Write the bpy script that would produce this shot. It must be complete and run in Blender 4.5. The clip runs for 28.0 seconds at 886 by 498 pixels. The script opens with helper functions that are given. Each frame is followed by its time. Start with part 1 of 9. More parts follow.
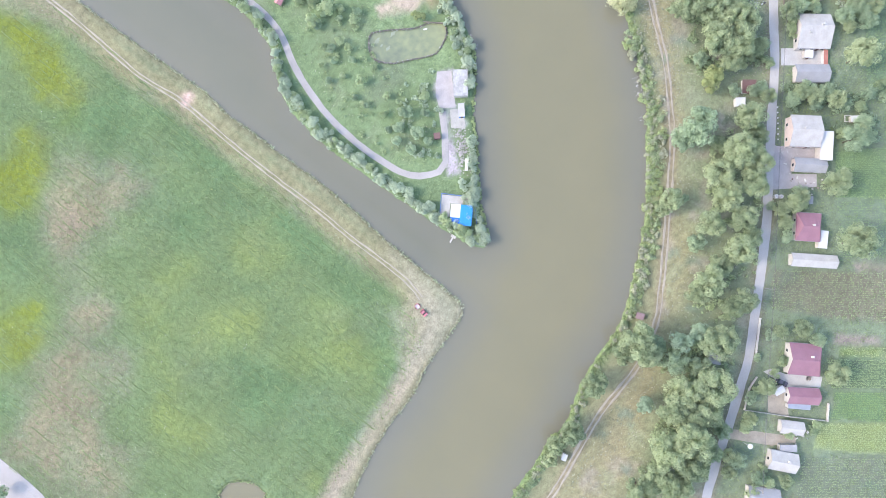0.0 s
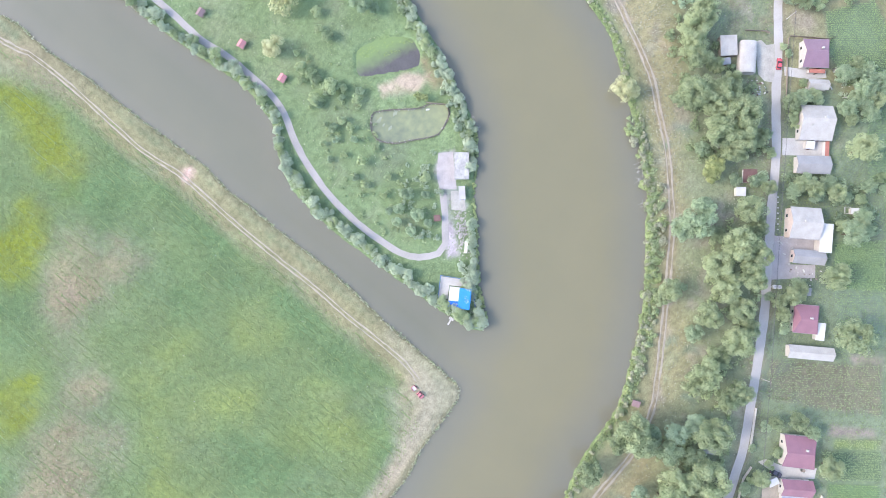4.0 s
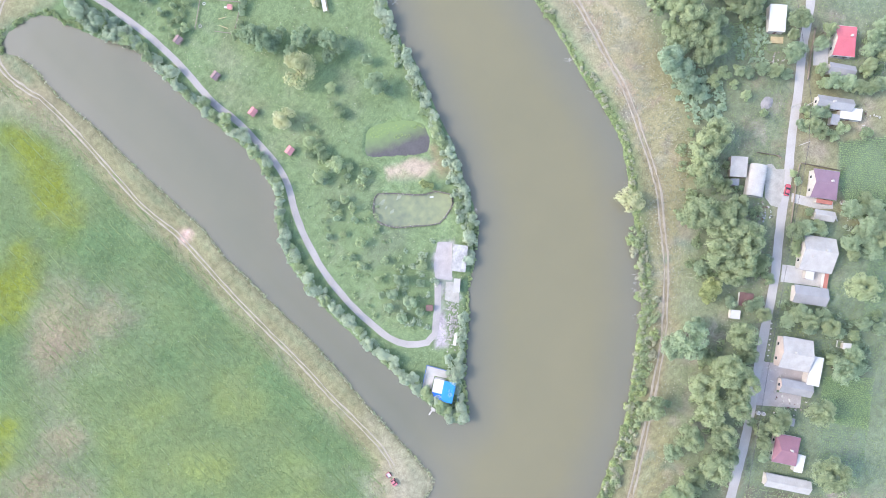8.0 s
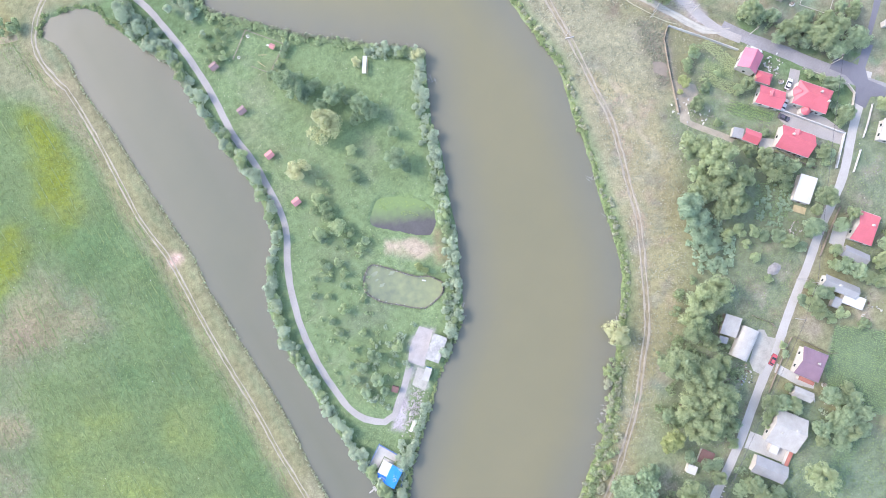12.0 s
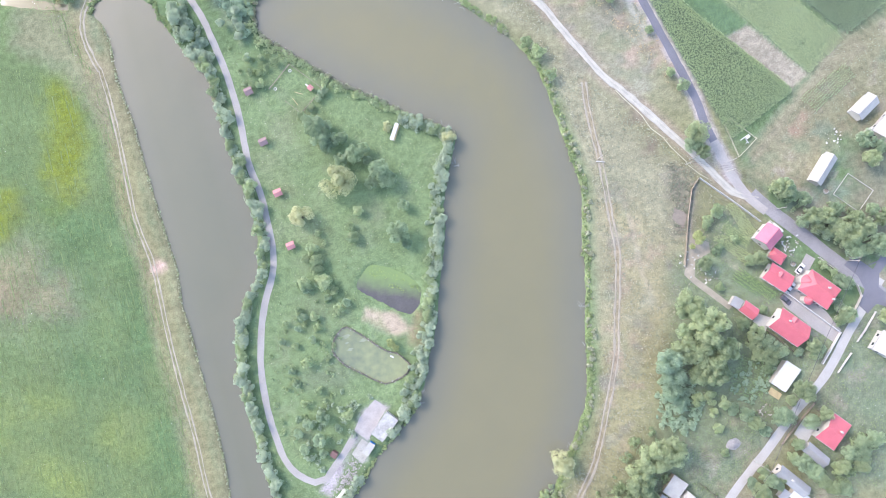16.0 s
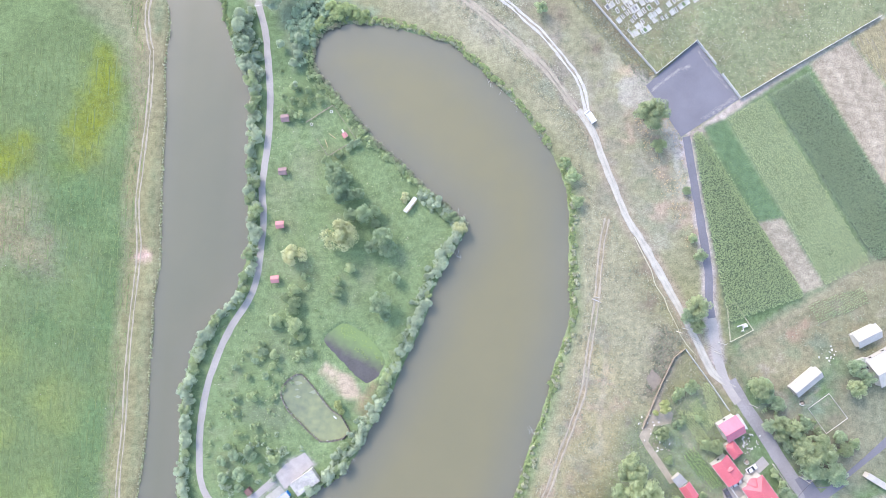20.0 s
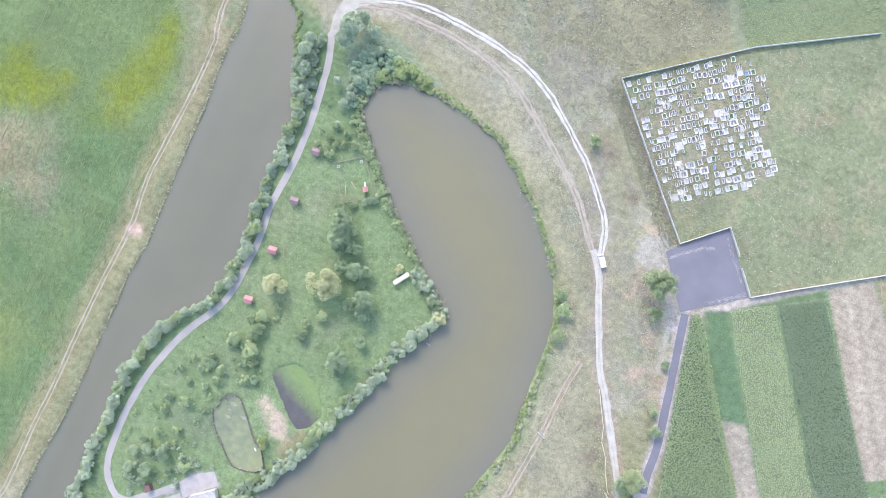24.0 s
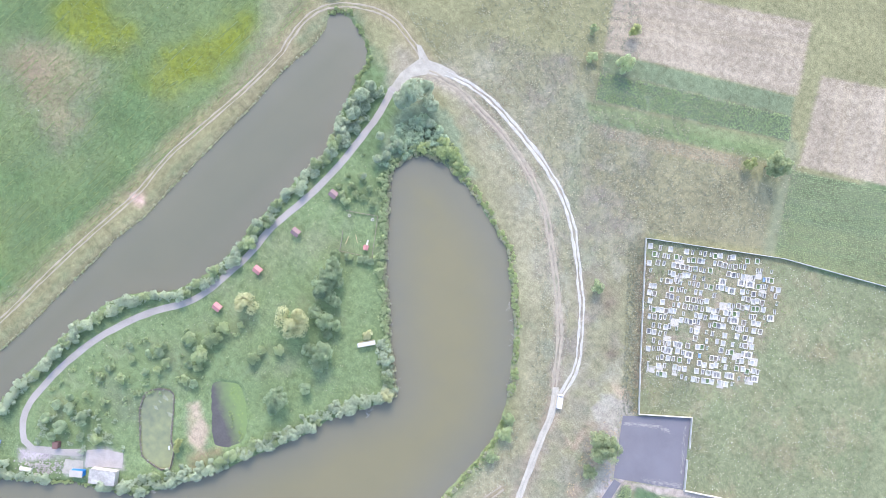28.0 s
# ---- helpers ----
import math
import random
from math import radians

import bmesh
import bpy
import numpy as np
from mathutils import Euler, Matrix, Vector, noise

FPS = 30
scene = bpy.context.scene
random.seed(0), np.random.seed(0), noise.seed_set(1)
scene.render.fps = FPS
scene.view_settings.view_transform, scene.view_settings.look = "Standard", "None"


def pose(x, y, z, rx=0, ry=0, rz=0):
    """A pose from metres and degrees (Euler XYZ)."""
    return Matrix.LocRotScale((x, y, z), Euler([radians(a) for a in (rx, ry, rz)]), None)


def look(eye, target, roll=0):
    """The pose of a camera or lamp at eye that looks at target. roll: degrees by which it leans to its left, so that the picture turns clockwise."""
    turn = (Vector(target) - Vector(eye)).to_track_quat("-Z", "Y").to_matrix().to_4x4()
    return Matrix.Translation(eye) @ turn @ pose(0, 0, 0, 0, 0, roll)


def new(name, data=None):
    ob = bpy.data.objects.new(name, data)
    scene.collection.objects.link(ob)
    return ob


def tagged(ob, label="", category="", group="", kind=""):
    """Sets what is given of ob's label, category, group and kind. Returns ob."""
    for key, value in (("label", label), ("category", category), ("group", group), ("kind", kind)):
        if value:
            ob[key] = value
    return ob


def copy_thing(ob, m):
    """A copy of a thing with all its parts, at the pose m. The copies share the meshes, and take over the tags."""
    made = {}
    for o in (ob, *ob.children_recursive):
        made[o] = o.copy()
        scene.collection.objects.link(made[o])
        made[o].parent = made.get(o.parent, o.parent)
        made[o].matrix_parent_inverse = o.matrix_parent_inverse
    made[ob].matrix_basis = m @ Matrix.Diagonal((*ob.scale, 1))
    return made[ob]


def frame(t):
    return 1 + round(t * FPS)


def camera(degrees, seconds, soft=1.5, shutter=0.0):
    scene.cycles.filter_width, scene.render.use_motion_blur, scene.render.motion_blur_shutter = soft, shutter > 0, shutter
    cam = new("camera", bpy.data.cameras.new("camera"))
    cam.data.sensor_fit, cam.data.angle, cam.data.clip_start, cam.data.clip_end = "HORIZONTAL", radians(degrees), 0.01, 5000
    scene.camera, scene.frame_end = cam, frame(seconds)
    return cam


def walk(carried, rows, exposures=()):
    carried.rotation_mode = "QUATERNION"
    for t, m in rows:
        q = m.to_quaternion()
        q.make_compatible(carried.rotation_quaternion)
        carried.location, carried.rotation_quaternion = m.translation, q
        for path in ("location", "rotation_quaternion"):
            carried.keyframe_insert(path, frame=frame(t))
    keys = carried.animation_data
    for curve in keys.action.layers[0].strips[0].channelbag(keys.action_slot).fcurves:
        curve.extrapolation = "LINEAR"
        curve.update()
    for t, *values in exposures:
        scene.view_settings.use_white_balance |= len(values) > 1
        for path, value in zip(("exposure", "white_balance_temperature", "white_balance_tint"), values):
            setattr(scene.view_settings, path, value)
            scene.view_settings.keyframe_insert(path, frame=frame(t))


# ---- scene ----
cam = camera(70.0, 28.0, 0.7)
# seconds, x, y, z, then the turn: two small tilts of the lens from straight down, and the heading
PATH = [
    (0.0, 0.03, 0.01, 233.79, 2.137, 1.588, -52.219),
    (0.5, 2.35, 1.97, 233.99, 2.125, 1.571, -52.257),
    (1.0, 4.97, 4.14, 234.18, 2.114, 1.555, -52.296),
    (1.5, 7.81, 6.44, 234.35, 2.102, 1.539, -52.287),
    (2.0, 10.82, 8.81, 234.51, 2.091, 1.522, -52.200),
    (2.5, 13.98, 11.24, 234.66, 2.079, 1.506, -52.021),
    (3.0, 17.31, 13.76, 234.79, 2.067, 1.489, -51.753),
    (3.5, 20.84, 16.42, 234.91, 2.056, 1.472, -51.417),
    (5.5, 34.55, 26.91, 235.29, 2.009, 1.405, -49.361),
    (6.0, 38.00, 29.56, 235.35, 1.997, 1.388, -48.686),
    (6.5, 41.43, 32.20, 235.41, 1.985, 1.371, -47.940),
    (7.0, 44.85, 34.83, 235.46, 1.973, 1.354, -47.089),
    (7.5, 48.25, 37.49, 235.50, 1.961, 1.337, -46.106),
    (8.0, 51.62, 40.18, 235.54, 1.949, 1.320, -44.974),
    (8.5, 54.97, 42.92, 235.56, 1.937, 1.303, -43.684),
    (9.0, 58.28, 45.71, 235.58, 1.925, 1.285, -42.236),
    (9.5, 61.54, 48.57, 235.59, 1.913, 1.268, -40.639),
    (10.0, 64.74, 51.49, 235.60, 1.900, 1.251, -38.910),
    (10.5, 67.86, 54.47, 235.60, 1.888, 1.233, -37.076),
    (11.0, 70.89, 57.52, 235.60, 1.876, 1.216, -35.171),
    (11.5, 73.80, 60.63, 235.59, 1.864, 1.198, -33.239),
    (12.0, 76.58, 63.79, 235.58, 1.851, 1.180, -31.333),
    (12.5, 79.19, 66.98, 235.57, 1.839, 1.162, -29.513),
    (14.5, 89.17, 80.89, 235.49, 1.789, 1.091, -22.170),
    (15.0, 91.33, 84.50, 235.47, 1.776, 1.073, -19.890),
    (15.5, 93.35, 88.21, 235.45, 1.764, 1.055, -17.611),
    (16.0, 95.24, 92.01, 235.42, 1.751, 1.036, -15.327),
    (16.5, 96.97, 95.90, 235.40, 1.739, 1.018, -13.035),
    (17.0, 98.53, 99.86, 235.38, 1.726, 1.000, -10.728),
    (17.5, 99.93, 103.89, 235.36, 1.713, 0.981, -8.404),
    (18.0, 101.16, 107.99, 235.35, 1.700, 0.963, -6.057),
    (18.5, 102.21, 112.14, 235.33, 1.687, 0.944, -3.684),
    (19.0, 103.08, 116.34, 235.32, 1.675, 0.926, -1.281),
    (19.5, 103.77, 120.57, 235.32, 1.662, 0.907, 1.155),
    (20.0, 104.28, 124.83, 235.32, 1.649, 0.889, 3.629),
    (20.5, 104.61, 129.12, 235.32, 1.636, 0.870, 6.143),
    (21.0, 104.76, 133.40, 235.33, 1.623, 0.851, 8.701),
    (21.5, 104.74, 137.69, 235.34, 1.610, 0.832, 11.305),
    (23.5, 102.78, 154.54, 235.47, 1.557, 0.756, 21.973),
    (24.0, 101.91, 158.77, 235.52, 1.544, 0.737, 24.669),
    (24.5, 100.61, 162.89, 235.58, 1.531, 0.717, 27.348),
    (25.0, 99.30, 166.92, 235.65, 1.517, 0.698, 30.023),
    (25.5, 97.80, 170.87, 235.72, 1.504, 0.679, 32.703),
    (26.0, 96.09, 174.75, 235.81, 1.491, 0.659, 35.395),
    (26.5, 94.18, 178.53, 235.91, 1.477, 0.640, 38.098),
    (27.0, 92.06, 182.23, 236.03, 1.464, 0.620, 40.810),
    (27.5, 89.73, 185.81, 236.15, 1.450, 0.600, 43.523),
    (28.0, 87.22, 189.24, 236.28, 1.437, 0.581, 46.227),
]


def heading(x, y, z, a, b, yaw):
    return pose(x, y, z, 0, 0, yaw) @ pose(0, 0, 0, a, 0, 0) @ pose(0, 0, 0, 0, b, 0)


walk(cam, [(t, heading(*row)) for t, *row in PATH], [(0.0, 2.08, 6560, 16), (14.0, 2.06, 6560, 16), (28.0, 1.98, 6560, 16)])


# ---- world, sun, exposure ----
SUN = (-0.66, 0.70, 0.88)            # towards the sun
world = bpy.data.worlds.new("sky")
scene.world = world
world.use_nodes = True
wn = world.node_tree
sky = wn.nodes.new("ShaderNodeTexSky")
sky.sky_type, sky.sun_disc = "NISHITA", False
sky.sun_elevation = math.atan2(SUN[2], math.hypot(SUN[0], SUN[1]))
sky.sun_rotation = math.atan2(SUN[0], SUN[1])
sky.dust_density, sky.air_density = 1.5, 1.2
background = wn.nodes["Background"]
background.inputs["Strength"].default_value = 0.15
wn.links.new(sky.outputs[0], background.inputs["Color"])
sun = new("sun", bpy.data.lights.new("sun", "SUN"))
sun.data.energy, sun.data.angle, sun.data.color = 0.62, radians(14), (1.0, 0.96, 0.90)
sun.matrix_world = look(Vector(SUN) * 300, (0, 0, 0))


# ---- materials ----
def mat(name, color, rough=0.8, var=0.25, scale=1.0, fine=8.0, bump=0.3, metal=0.0, per=0.0, tint=None, spec=0.3):
    """A surface of one base colour with blotches (scale), grain (fine), relief, and a lot drawn per object (per)."""
    m = bpy.data.materials.new(name)
    m.use_nodes = True
    nt = m.node_tree
    b = nt.nodes["Principled BSDF"]
    b.inputs["Roughness"].default_value, b.inputs["Metallic"].default_value = rough, metal
    b.inputs["Specular IOR Level"].default_value = spec
    pos = nt.nodes.new("ShaderNodeNewGeometry").outputs["Position"]

    def tex(s, detail):
        n = nt.nodes.new("ShaderNodeTexNoise")
        n.inputs["Scale"].default_value, n.inputs["Detail"].default_value = s, detail
        nt.links.new(pos, n.inputs["Vector"])
        return n.outputs["Fac"]
    big, small = tex(scale, 3), tex(fine, 4)
    add = nt.nodes.new("ShaderNodeMath")
    add.operation = "ADD"
    nt.links.new(big, add.inputs[0])
    nt.links.new(small, add.inputs[1])
    out = add.outputs[0]
    if per:
        info = nt.nodes.new("ShaderNodeObjectInfo")
        k = nt.nodes.new("ShaderNodeMath")
        k.operation, k.inputs[1].default_value, k.inputs[2].default_value = "MULTIPLY_ADD", per, -per / 2
        nt.links.new(info.outputs["Random"], k.inputs[0])
        more = nt.nodes.new("ShaderNodeMath")
        more.operation = "ADD"
        nt.links.new(out, more.inputs[0])
        nt.links.new(k.outputs[0], more.inputs[1])
        out = more.outputs[0]
    ramp = nt.nodes.new("ShaderNodeMapRange")
    ramp.inputs["From Min"].default_value, ramp.inputs["From Max"].default_value = 0.6, 1.4
    nt.links.new(out, ramp.inputs["Value"])
    mix = nt.nodes.new("ShaderNodeMix")
    mix.data_type = "RGBA"
    dark = [c * (1 - var) for c in color]
    light = [min(1, c * (1 + var)) for c in color] if tint is None else tint
    mix.inputs[6].default_value, mix.inputs[7].default_value = (*dark, 1), (*light, 1)
    nt.links.new(ramp.outputs[0], mix.inputs[0])
    nt.links.new(mix.outputs[2], b.inputs["Base Color"])
    if bump:
        bp = nt.nodes.new("ShaderNodeBump")
        bp.inputs["Strength"].default_value, bp.inputs["Distance"].default_value = bump, 0.08
        nt.links.new(small, bp.inputs["Height"])
        nt.links.new(bp.outputs[0], b.inputs["Normal"])
    return m


def leaf_mat(name, dark, light):
    """Foliage: every clump its own lot between two greens, every plant its own bias."""
    m = bpy.data.materials.new(name)
    m.use_nodes = True
    nt = m.node_tree
    b = nt.nodes["Principled BSDF"]
    b.inputs["Roughness"].default_value, b.inputs["Specular IOR Level"].default_value = 0.6, 0.25
    isl = nt.nodes.new("ShaderNodeNewGeometry").outputs["Random Per Island"]
    info = nt.nodes.new("ShaderNodeObjectInfo").outputs["Random"]
    k = nt.nodes.new("ShaderNodeMath")
    k.operation, k.inputs[1].default_value = "MULTIPLY_ADD", 0.55
    nt.links.new(isl, k.inputs[0])
    h = nt.nodes.new("ShaderNodeMath")
    h.operation, h.inputs[1].default_value = "MULTIPLY", 0.55
    nt.links.new(info, h.inputs[0])
    nt.links.new(h.outputs[0], k.inputs[2])
    mix = nt.nodes.new("ShaderNodeMix")
    mix.data_type = "RGBA"
    mix.inputs[6].default_value, mix.inputs[7].default_value = (*dark, 1), (*light, 1)
    nt.links.new(k.outputs[0], mix.inputs[0])
    nt.links.new(mix.outputs[2], b.inputs["Base Color"])
    thin = nt.nodes.new("ShaderNodeBsdfTranslucent")
    nt.links.new(mix.outputs[2], thin.inputs["Color"])
    both = nt.nodes.new("ShaderNodeMixShader")
    both.inputs[0].default_value = 0.45
    nt.links.new(b.outputs[0], both.inputs[1])
    nt.links.new(thin.outputs[0], both.inputs[2])
    nt.links.new(both.outputs[0], nt.nodes["Material Output"].inputs["Surface"])
    return m


def ground_mat():
    """The ground: the soil and grass colour laid on the sheet, broken up by tufts, blotches and grain."""
    m = bpy.data.materials.new("ground")
    m.use_nodes = True
    nt = m.node_tree
    b = nt.nodes["Principled BSDF"]
    b.inputs["Roughness"].default_value, b.inputs["Specular IOR Level"].default_value = 0.95, 0.1
    pos = nt.nodes.new("ShaderNodeNewGeometry").outputs["Position"]
    tone = nt.nodes.new("ShaderNodeAttribute")
    tone.attribute_name = "tone"
    last = tone.outputs["Color"]
    height = None
    for s, detail, lo, hi in ((0.06, 5, 0.84, 1.16), (0.45, 6, 0.72, 1.28), (2.0, 4, 0.72, 1.28)):
        n = nt.nodes.new("ShaderNodeTexNoise")
        n.inputs["Scale"].default_value, n.inputs["Detail"].default_value = s, detail
        n.inputs["Roughness"].default_value = 0.65
        nt.links.new(pos, n.inputs["Vector"])
        r = nt.nodes.new("ShaderNodeMapRange")
        r.inputs["From Min"].default_value, r.inputs["From Max"].default_value = 0.3, 0.7
        r.inputs["To Min"].default_value, r.inputs["To Max"].default_value = lo, hi
        nt.links.new(n.outputs["Fac"], r.inputs["Value"])
        v = nt.nodes.new("ShaderNodeVectorMath")
        v.operation = "SCALE"
        nt.links.new(last, v.inputs[0])
        nt.links.new(r.outputs[0], v.inputs["Scale"])
        last, height = v.outputs[0], n.outputs["Fac"]
    nt.links.new(last, b.inputs["Base Color"])
    bp = nt.nodes.new("ShaderNodeBump")
    bp.inputs["Strength"].default_value, bp.inputs["Distance"].default_value = 0.6, 0.25
    nt.links.new(height, bp.inputs["Height"])
    nt.links.new(bp.outputs[0], b.inputs["Normal"])
    return m


GROUND = ground_mat()
WATER = mat("river water", (0.140, 0.133, 0.084), 0.06, 0.05, 0.014, 0.05, 0.0, spec=0.4, tint=(0.186, 0.162, 0.096))
ASPHALT = mat("worn asphalt", (0.305, 0.281, 0.262), 0.9, 0.2, 0.15, 3, 0.3)
GREY_ASPHALT = mat("grey asphalt", (0.225, 0.214, 0.218), 0.9, 0.25, 0.12, 2, 0.2)
DARK_ASPHALT = mat("new asphalt", (0.145, 0.141, 0.16), 0.9, 0.18, 0.12, 3, 0.2)
GRAVEL = mat("pale gravel", (0.33, 0.312, 0.27), 0.95, 0.3, 0.3, 4, 0.5)
WHITEGRAVEL = mat("whitish gravel", (0.385, 0.37, 0.335), 0.95, 0.3, 0.5, 4, 0.5)
DIRT = mat("dry dirt", (0.285, 0.25, 0.195), 0.95, 0.3, 0.4, 4, 0.5)
STREETDUST = mat("dusty street asphalt", (0.365, 0.342, 0.314), 0.9, 0.15, 0.2, 3, 0.3)
PALEDUST = mat("pale dust", (0.37, 0.345, 0.295), 0.95, 0.2, 0.3, 4, 0.3)
RUBBLE = mat("broken concrete", (0.33, 0.308, 0.28), 0.95, 0.2, 0.6, 6, 0.3, per=0.8)
ROADDUST = mat("dust on asphalt", (0.255, 0.24, 0.232), 0.95, 0.3, 0.6, 3, 0.2)
PADDUST = mat("dusty pinkish concrete", (0.325, 0.298, 0.285), 0.95, 0.2, 0.4, 4, 0.3)
CONCRETE = mat("concrete", (0.39, 0.372, 0.338), 0.9, 0.2, 0.3, 4, 0.3)
PLASTER = mat("pale plaster", (0.47, 0.44, 0.40), 0.9, 0.15, 0.5, 5, 0.2)
ROSE_PLASTER = mat("pinkish plaster", (0.55, 0.46, 0.41), 0.9, 0.15, 0.5, 5, 0.2)
WHITE = mat("white paint", (0.49, 0.482, 0.46), 0.6, 0.08, 0.6, 6, 0.1)
GREY_ROOF = mat("grey sheet roof", (0.27, 0.268, 0.268), 0.6, 0.18, 0.3, 5, 0.3)
PALE_ROOF = mat("bleached fibre cement", (0.36, 0.343, 0.315), 0.8, 0.18, 0.4, 5, 0.3)
PATCHED = mat("patched old fibre cement", (0.33, 0.318, 0.30), 0.85, 0.35, 0.45, 1.5, 0.3)
MAROON = mat("maroon metal roof", (0.235, 0.121, 0.146), 0.5, 0.15, 0.3, 5, 0.2)
PURPLE = mat("plum metal roof", (0.211, 0.134, 0.166), 0.5, 0.15, 0.3, 5, 0.2)
RED = mat("red metal roof", (0.46, 0.115, 0.135), 0.5, 0.15, 0.3, 5, 0.2)
PINK = mat("faded pink roof", (0.43, 0.14, 0.19), 0.55, 0.15, 0.3, 5, 0.2)
BLUE = mat("bright blue roof", (0.024, 0.211, 0.583), 0.5, 0.12, 0.4, 5, 0.1)
FENCEBLUE = mat("faded blue paint", (0.10, 0.165, 0.34), 0.6, 0.2, 0.6, 5, 0.1)
WOOD = mat("weathered wood", (0.243, 0.203, 0.162), 0.9, 0.3, 0.8, 8, 0.4)
PLANK = mat("fresh planks", (0.421, 0.340, 0.194), 0.8, 0.2, 0.8, 8, 0.3)
BROWN = mat("brown boards", (0.154, 0.089, 0.081), 0.85, 0.3, 0.8, 8, 0.4)
STONE = mat("pale stone", (0.50, 0.482, 0.44), 0.85, 0.18, 0.6, 6, 0.3, per=0.6)
DARKSTONE = mat("dark granite", (0.19, 0.185, 0.185), 0.8, 0.25, 0.6, 6, 0.1, per=0.8)
GLASS = mat("window glass", (0.041, 0.049, 0.057), 0.08, 0.2, 0.6, 3, 0.0, spec=0.6)
RUBBER = mat("tyre rubber", (0.016, 0.016, 0.016), 0.9, 0.2)
CARRED = mat("red car paint", (0.44, 0.085, 0.10), 0.25, 0.05, spec=0.6)
FADEDRED = mat("faded red paint", (0.42, 0.14, 0.155), 0.5, 0.12)
CARWHITE = mat("white car paint", (0.608, 0.608, 0.616), 0.25, 0.05, spec=0.6)
CARDARK = mat("dark car paint", (0.081, 0.073, 0.089), 0.25, 0.05, spec=0.6)
BARK = mat("bark", (0.113, 0.089, 0.065), 0.95, 0.3, 1, 8, 0.5)
BROAD = leaf_mat("broad leaves", (0.222, 0.285, 0.172), (0.455, 0.515, 0.305))
SILVER = leaf_mat("silvery leaves", (0.32, 0.39, 0.28), (0.53, 0.6, 0.445))
WILLOW = leaf_mat("pale willow leaves", (0.35, 0.38, 0.20), (0.62, 0.62, 0.39))
DEEP = leaf_mat("deep green leaves", (0.21, 0.285, 0.19), (0.45, 0.545, 0.345))
YELLOW = leaf_mat("yellowing leaves", (0.31, 0.36, 0.16), (0.5, 0.53, 0.27))
TEAL = leaf_mat("bluish leaves", (0.245, 0.335, 0.235), (0.43, 0.535, 0.37))
REED = leaf_mat("bank reeds", (0.315, 0.325, 0.22), (0.5, 0.505, 0.365))
SHRUBLEAF = leaf_mat("shrub leaves", (0.22, 0.29, 0.165), (0.48, 0.555, 0.32))
BANKGREEN = leaf_mat("bank weeds", (0.22, 0.285, 0.135), (0.42, 0.49, 0.235))
CORN = leaf_mat("corn leaves", (0.235, 0.32, 0.17), (0.41, 0.495, 0.26))
DARKCORN = leaf_mat("dark corn leaves", (0.215, 0.29, 0.17), (0.385, 0.46, 0.275))
FLOWERING = leaf_mat("flowering crop", (0.32, 0.41, 0.21), (0.52, 0.555, 0.31))
POTATO = leaf_mat("garden leaves", (0.17, 0.26, 0.11), (0.35, 0.46, 0.20))
TUFT = leaf_mat("dull weed tufts", (0.165, 0.175, 0.125), (0.28, 0.29, 0.205))
STRAW = leaf_mat("dry pale tufts", (0.31, 0.3, 0.215), (0.44, 0.425, 0.32))
GRASS = leaf_mat("meadow grass tufts", (0.15, 0.2, 0.085), (0.225, 0.285, 0.125))
FLOWERS = leaf_mat("white meadow flowers", (0.55, 0.55, 0.46), (0.62, 0.62, 0.62))
LAWNGRASS = leaf_mat("lawn grass tufts", (0.155, 0.21, 0.1), (0.215, 0.275, 0.13))
MARSH = leaf_mat("marsh grass", (0.15, 0.225, 0.075), (0.31, 0.37, 0.13))
ORANGE = leaf_mat("rusty dry weeds", (0.27, 0.19, 0.10), (0.42, 0.32, 0.19))
CLOVER = leaf_mat("low green crop", (0.14, 0.22, 0.085), (0.25, 0.34, 0.14))
STUBBLE = leaf_mat("stubble straw", (0.265, 0.24, 0.175), (0.32, 0.29, 0.215))
POND = mat("algae pond water", (0.150, 0.172, 0.112), 0.15, 0.15, 0.05, 0.35, 0.02, spec=0.5, tint=(0.245, 0.262, 0.125))
MUD = mat("dark pond mud", (0.082, 0.077, 0.075), 0.5, 0.2, 0.2, 1.5, 0.1, spec=0.25)
BRICKRED = mat("reddish tile", (0.340, 0.138, 0.105), 0.8, 0.2, 0.6, 6, 0.3)
PINKROOF = mat("pink shingle roof", (0.42, 0.19, 0.19), 0.7, 0.15, 0.6, 6, 0.3)
BROWNROOF = mat("brown shingle roof", (0.227, 0.154, 0.154), 0.75, 0.2, 0.6, 6, 0.3)
WETSOIL = mat("wet dark soil", (0.10, 0.09, 0.08), 0.9, 0.3, 0.8, 5, 0.5)
SOIL = mat("bare garden soil", (0.20, 0.168, 0.135), 0.95, 0.25, 0.6, 5, 0.5)
PIPE = mat("yellow gas pipe", (0.43, 0.405, 0.29), 0.6, 0.1)
METAL = mat("galvanised steel", (0.365, 0.373, 0.389), 0.4, 0.1, metal=0.6)
DRIFT = mat("bleached driftwood", (0.421, 0.397, 0.365), 0.9, 0.2)


# ---- mesh helpers ----
def obj(name, bm, material, parent=None, label=""):
    me = bpy.data.meshes.new(name)
    bm.to_mesh(me)
    bm.free()
    for mm in (material if isinstance(material, (list, tuple)) else [material]):
        me.materials.append(mm)
    ob = new(name, me)
    ob.parent = parent
    if label:
        tagged(ob, label)
    return ob


def part(name, bm, material, parent, label=""):
    return obj(name, bm, material, parent, label)


